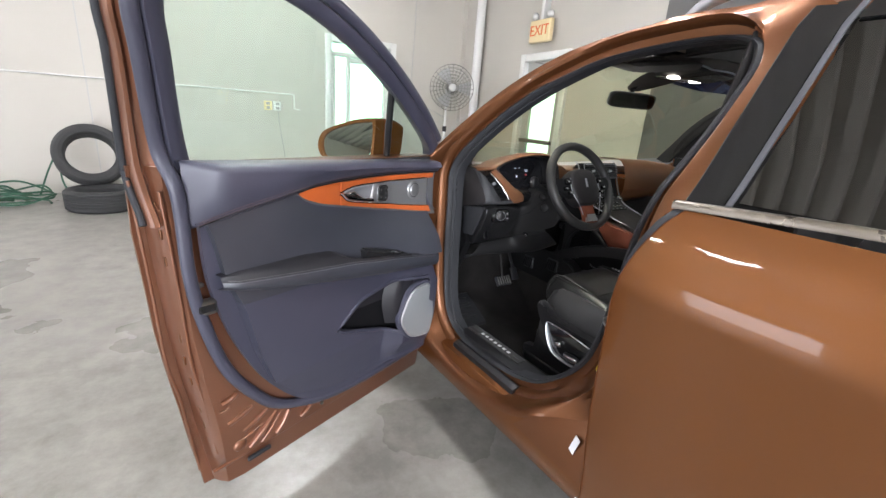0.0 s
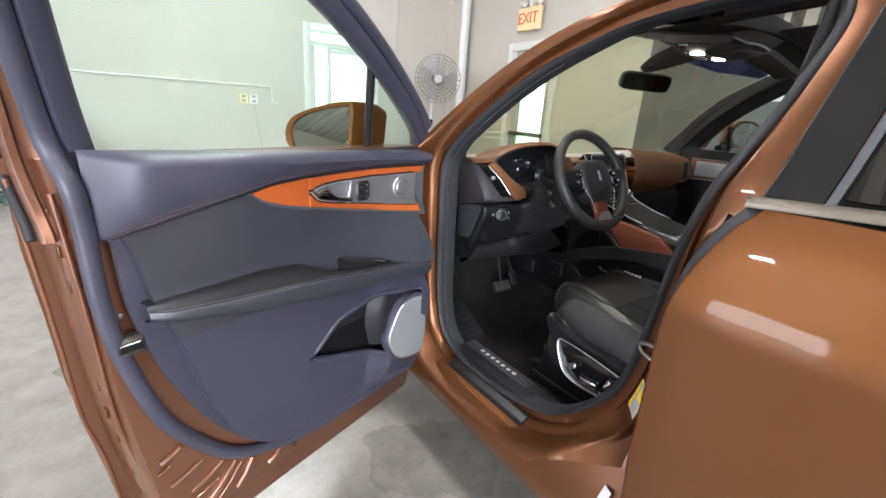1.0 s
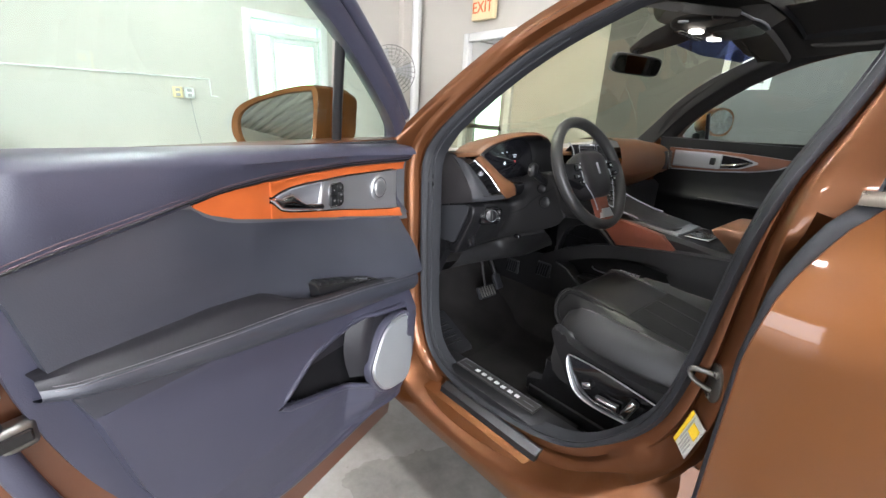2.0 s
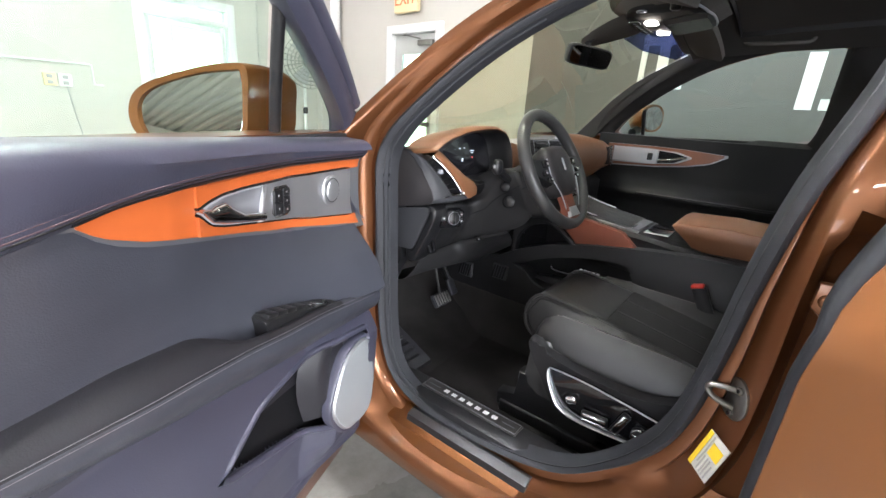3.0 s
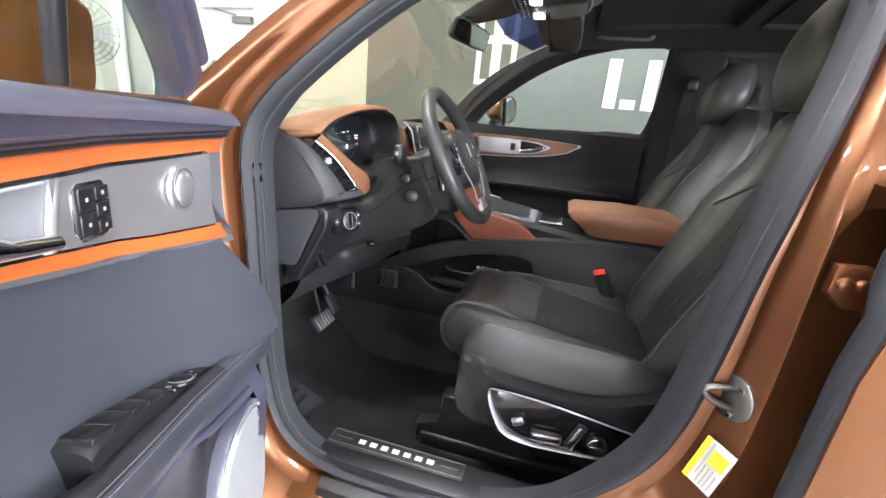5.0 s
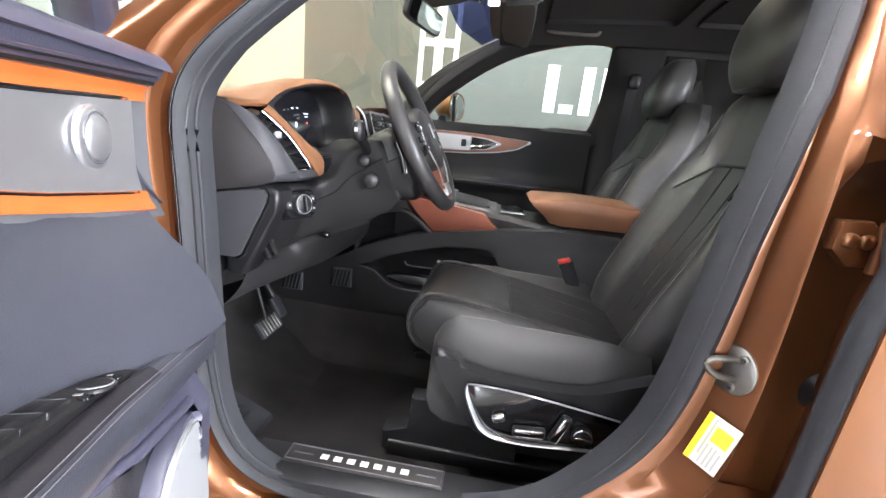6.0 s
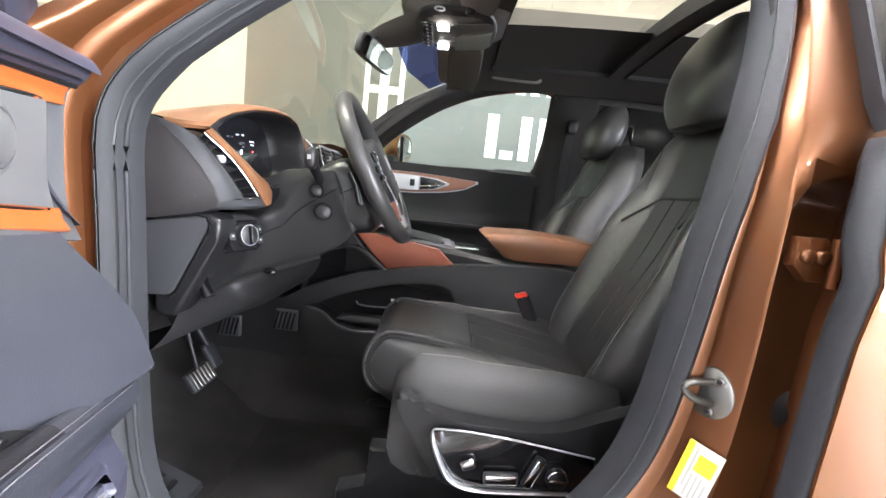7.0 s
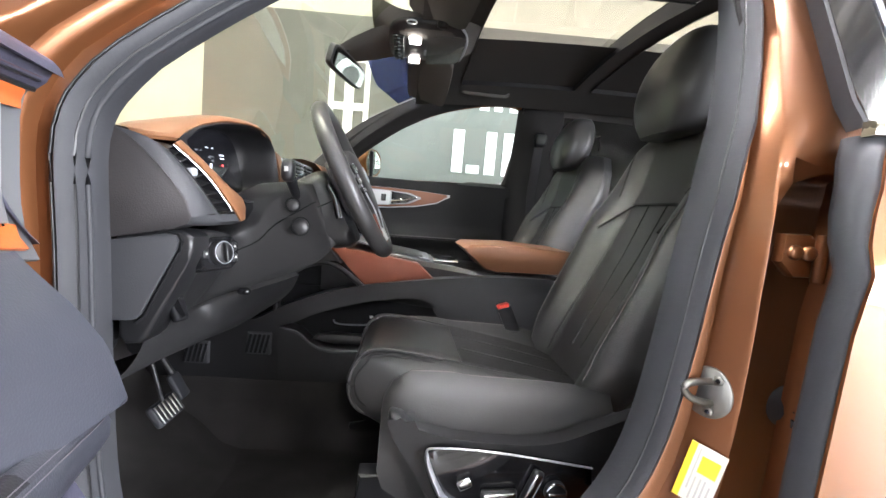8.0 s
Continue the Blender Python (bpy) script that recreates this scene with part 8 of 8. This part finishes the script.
part("lamp_panel", loft([[(p.x * s_, 1.13 + (p.y - 1.13) * s_, over_z(p.x * s_, 1.13 + (p.y - 1.13) * s_) - o) for p in rim] for s_, o in ((1.0, -0.006), (1.0, 0.004), (0.96, 0.007), (0.5, 0.006), (0.1, 0.006))]), M_HARD, over, "black lamp panel", 60)
part("panel_trim", tube([(p.x, p.y, over_z(p.x, p.y) - 0.005) for p in rim[8:22]], 0.0038, 6), M_SATIN, over, "satin arc at the end of the lamp panel")
for x in (-0.085, 0.085):
    part("map_lamp", box(x - 0.020, x + 0.020, 1.150, 1.186, over_z(x, 1.168) - 0.012, over_z(x, 1.168) - 0.003, 0.003), M_MAP, over, "lit map lamp")
part("glasses_lid", sheet([[(x * lerp(y, [1.014, 1.035], [0.8, 1]), y, over_z(x, y) - 0.0085) for x in steps(-0.115, 0.115, 14)] for y in steps(1.014, 1.128, 8)], 0.004), M_LIDGREY, over, "glossy grey glasses holder lid", 50)
part("lid_latch", box(-0.018, 0.018, 1.130, 1.138, over_z(0, 1.13) - 0.011, over_z(0, 1.13) - 0.004, 0.002), M_SATIN, over)
for k in range(7):
    x = -0.09 + 0.03 * k
    part("roof_key", box(x - 0.0125, x + 0.0125, 1.202, 1.236, over_z(x, 1.22) - 0.011, over_z(x, 1.22) - 0.003, 0.0025), M_GLOSSBLACK, over)
    part("key_mark", box(x - 0.005, x + 0.005, 1.215, 1.222, over_z(x, 1.22) - 0.0118, over_z(x, 1.22) - 0.0108), M_SATIN, over, "", 0)
for q in (-1, 1):
    part("lens_ring", tube([(q * 0.172 + 0.014 * math.cos(a), y + 0.014 * math.sin(a), 1.553) for y in (1.18,) for a in [2 * math.pi * k / 18 for k in range(18)]], 0.0022, 6, True), M_SATIN, over)
for q in (-1, 1):
    visor = part("sun_visor", moved(prism([(p.x, p.y) for p in spline([(-0.20, -0.05, 0), (-0.17, -0.085, 0), (0.17, -0.085, 0), (0.20, -0.05, 0), (0.20, 0.06, 0), (0.175, 0.085, 0), (-0.175, 0.085, 0), (-0.20, 0.06, 0)], 3, True)], "z", -0.010, 0.010, 0.007, 3), pose(q * 0.355, 1.105, 1.555, 14, q * 8, 0)), M_VISOR, car, "taupe sun visor folded up")
    part("visor_label", moved(box(-0.045, 0.045, -0.058, 0.058, -0.0125, -0.0105), pose(q * 0.375, 1.098, 1.555, 14, q * 8, 0)), M_WHITE, visor, "white printed visor label", 0)
    part("visor_clip", disc((q * 0.15, 1.09, 1.575), (0, 0, -1), 0.016, 0.02, 18, 0.004), M_HARD, visor)
    grab = tube(spline([(q * 0.475, 0.955, 1.575), (q * 0.465, 0.945, 1.553), (q * 0.460, 0.85, 1.549), (q * 0.465, 0.755, 1.553), (q * 0.475, 0.745, 1.578)], 5), 0.008, 8)
    part("grab_handle", grab, M_VISOR, car, "grey roof grab handle") if q > 0 else grab.free()
im = part("inside_mirror", moved(loft([[(0.132 * s * math.copysign(abs(math.cos(a)) ** 0.32, math.cos(a)), y, 0.035 * s * math.copysign(abs(math.sin(a)) ** 0.45, math.sin(a))) for a in [2 * math.pi * k / 32 for k in range(32)]] for y, s in ((-0.012, 0.95), (-0.010, 1.0), (0.006, 1.0), (0.022, 0.8), (0.028, 0.4))]), pose(-0.035, 1.378, 1.447, 15, 0, -13)), M_HARD, car, "black inside mirror", 60)
part("inside_mirror_glass", moved(loft([[(0.125 * s * math.copysign(abs(math.cos(a)) ** 0.32, math.cos(a)), -0.0128, 0.030 * s * math.copysign(abs(math.sin(a)) ** 0.45, math.sin(a))) for a in [2 * math.pi * k / 32 for k in range(32)]] for s in (1.0, 0.1)]), pose(-0.035, 1.378, 1.447, 15, 0, -13)), M_MIRROR, im, "mirror glass", 0)
part("mirror_stem", tube([(-0.02, 1.39, 1.45), (-0.01, 1.40, 1.50), (0, 1.36, 1.545)], 0.014, 10), M_HARD, im)
part("sensor_housing", loft([[(0.025 + x * w, y, z + 0.012 * (abs(x) == 1)) for x in (-1, -0.8, 0.8, 1)] for y, z, w in ((1.23, 1.560, 0.135), (1.30, 1.535, 0.13), (1.36, 1.515, 0.10), (1.42, 1.495, 0.05))], False, False), M_VISOR, im, "taupe sensor housing", 40)
# defroster grille at the pillar foot: a dark curved slot with ribs
dl = spline([(-0.700, 1.668, 1.148), (-0.707, 1.642, 1.178), (-0.714, 1.605, 1.206), (-0.720, 1.560, 1.230), (-0.723, 1.520, 1.250)], 5)
part("pillar_foot", sheet([[p + Vector((-0.085, -0.030, -0.035)), p + Vector((-0.045, -0.014, -0.016)), p + Vector((-0.014, 0.0, -0.004)), p + Vector((0.0, 0.006, 0.010)), p + Vector((0.004, 0.012, 0.018))] for p in [Vector((-0.700, 1.672, 1.10)), Vector((-0.698, 1.675, 1.13))] + dl]), M_GREYTRIM, car, "grey trim at the foot of the windscreen pillar", 60)
gr = part("demist_grille", tube([p + Vector((-0.010, -0.006, 0.004)) for p in dl], 0.012, 8, flat=(0.5, 1.0), up=(0, 0.7, 0.7)), M_PIT, car, "black slotted demister grille", 60)
for o in (-0.007, 0.0, 0.007):
    part("demist_rib", tube([p + Vector((-0.0165, -0.006 - 0.5 * o, 0.004 + 0.8 * o)) for p in dl], 0.0016, 5), M_GREYTRIM, gr)

# ---- the centre pillar's shut face ----
STR = Matrix.Translation((-0.884, 0.694, 0.790)) @ pose(0, 0, 0, 0, 0, -52)
plate_r = [2 * math.pi * k / 32 for k in range(32)]
st = part("striker_plate", moved(loft([[(x, 0.032 * s * math.cos(a) * (1.0 - 0.10 * math.sin(a)), 0.038 * s * math.sin(a)) for a in plate_r] for x, s in ((0.014, 1.0), (-0.005, 1.0), (-0.007, 0.92))]), STR), M_STEEL, car, "zinc door striker with two bolts", 40)
part("striker_loop", moved(tube(spline([(-0.006, -0.004, 0.018), (-0.022, 0.006, 0.018), (-0.036, 0.018, 0.014), (-0.038, 0.021, 0.004), (-0.032, 0.014, -0.006), (-0.018, 0.002, -0.012), (-0.006, -0.006, -0.014)], 5), 0.0052, 10), STR), M_STEEL, st, "bent steel striker loop", 60)
for y, z in ((-0.012, 0.022), (-0.004, -0.026)):
    part("striker_bolt", moved(disc((-0.006, y, z), (-1, 0, 0), 0.0075, 0.005, 6, 0.001), STR), M_STEEL, st)
    part("bolt_socket", moved(disc((-0.0105, y, z), (-1, 0, 0), 0.0035, 0.0012, 6), STR), M_GLOSSBLACK, st, "", 0)
inner_, outer_ = [[Vector(p) for p in rim_ring((0, 0, 0), pillar_row(k))] for k in (5, 6)]
at_ = min((i for i in range(len(RIM)) if RIM[i].y < 0.9), key=lambda i: abs(outer_[i].z - 0.668))
fore = (inner_[at_] - outer_[at_]).normalized()
rise = outer_[at_ + 1] - outer_[at_ - 1]
rise = (rise * (1 if rise.z > 0 else -1))
rise = (rise - fore * rise.dot(fore)).normalized()
LAB = Matrix.Translation(inner_[at_].lerp(outer_[at_], 0.66)) @ Matrix((fore.cross(rise), fore, rise)).transposed().to_4x4() @ Matrix.Translation((-0.006, -0.006, 0)) @ Matrix.Diagonal((1, 0.84, 0.84, 1))
lab = part("tyre_label", moved(box(-0.002, 0.0, -0.028, 0.028, -0.050, 0.050), LAB), M_LABEL, car, "white and yellow printed tyre pressure label", 0)
for y0, y1, z0, z1, m in ((0.018, 0.028, -0.050, 0.050, M_YELLOW), (-0.022, 0.006, 0.004, 0.034, M_YELLOW), (0.010, 0.013, -0.03, 0.045, M_GREYPRINT), (0.003, 0.006, -0.045, -0.004, M_GREYPRINT), (-0.005, -0.002, -0.045, -0.004, M_GREYPRINT), (-0.012, -0.009, -0.045, -0.004, M_GREYPRINT), (-0.020, -0.017, -0.045, -0.010, M_GREYPRINT)):
    part("label_print", moved(box(-0.0032, -0.0021, y0, y1, z0, z1), LAB), m, lab, "", 0)
for z in (1.0, 0.46):
    h = part("rear_hinge", prism([(0.648, z + 0.028), (0.61, z + 0.030), (0.60, z + 0.016), (0.56, z + 0.014), (0.556, z - 0.028), (0.628, z - 0.030), (0.65, z - 0.01)], "x", -0.905, -0.925, 0.005), M_JAMB, car, "copper rear door hinge", 40)
    part("hinge_pin", tube([(-0.930, 0.60, z - 0.034), (-0.930, 0.60, z + 0.03)], 0.008, 10), M_JAMB, h)
    for y in (0.635, 0.615):
        part("hinge_bolt", disc((-0.925, y, z + 0.004), (-1, 0, 0), 0.010, 0.008, 14, 0.003), M_JAMB, h)
part("cable_grommet", tube([(-0.885, 0.572, 0.775), (-0.93, 0.568, 0.775), (-0.945, 0.566, 0.775)], 0.032, 18), M_RUBBER, car, "black rubber cable grommet", 40)
part("grommet_lip", tube([(-0.935, 0.569 + 0.034 * math.cos(a), 0.775 + 0.036 * math.sin(a)) for a in [2 * math.pi * j / 24 for j in range(24)]], 0.006, 8, True), M_RUBBER, car)
for k in range(9):
    part("boot_ring", tube([(-0.915 + 0.022 * math.cos(a), 0.568 + 0.020 * math.sin(a), 0.722 - 0.013 * k) for a in [2 * math.pi * j / 18 for j in range(18)]], 0.008, 7, True), M_RUBBER, car)
part("sill_sticker", moved(box(-0.001, 0.001, -0.012, 0.012, -0.026, 0.026), pose(-0.965, 0.704, 0.418, 6, 14, -20)), M_WHITE, car, "small white printed sticker", 0)
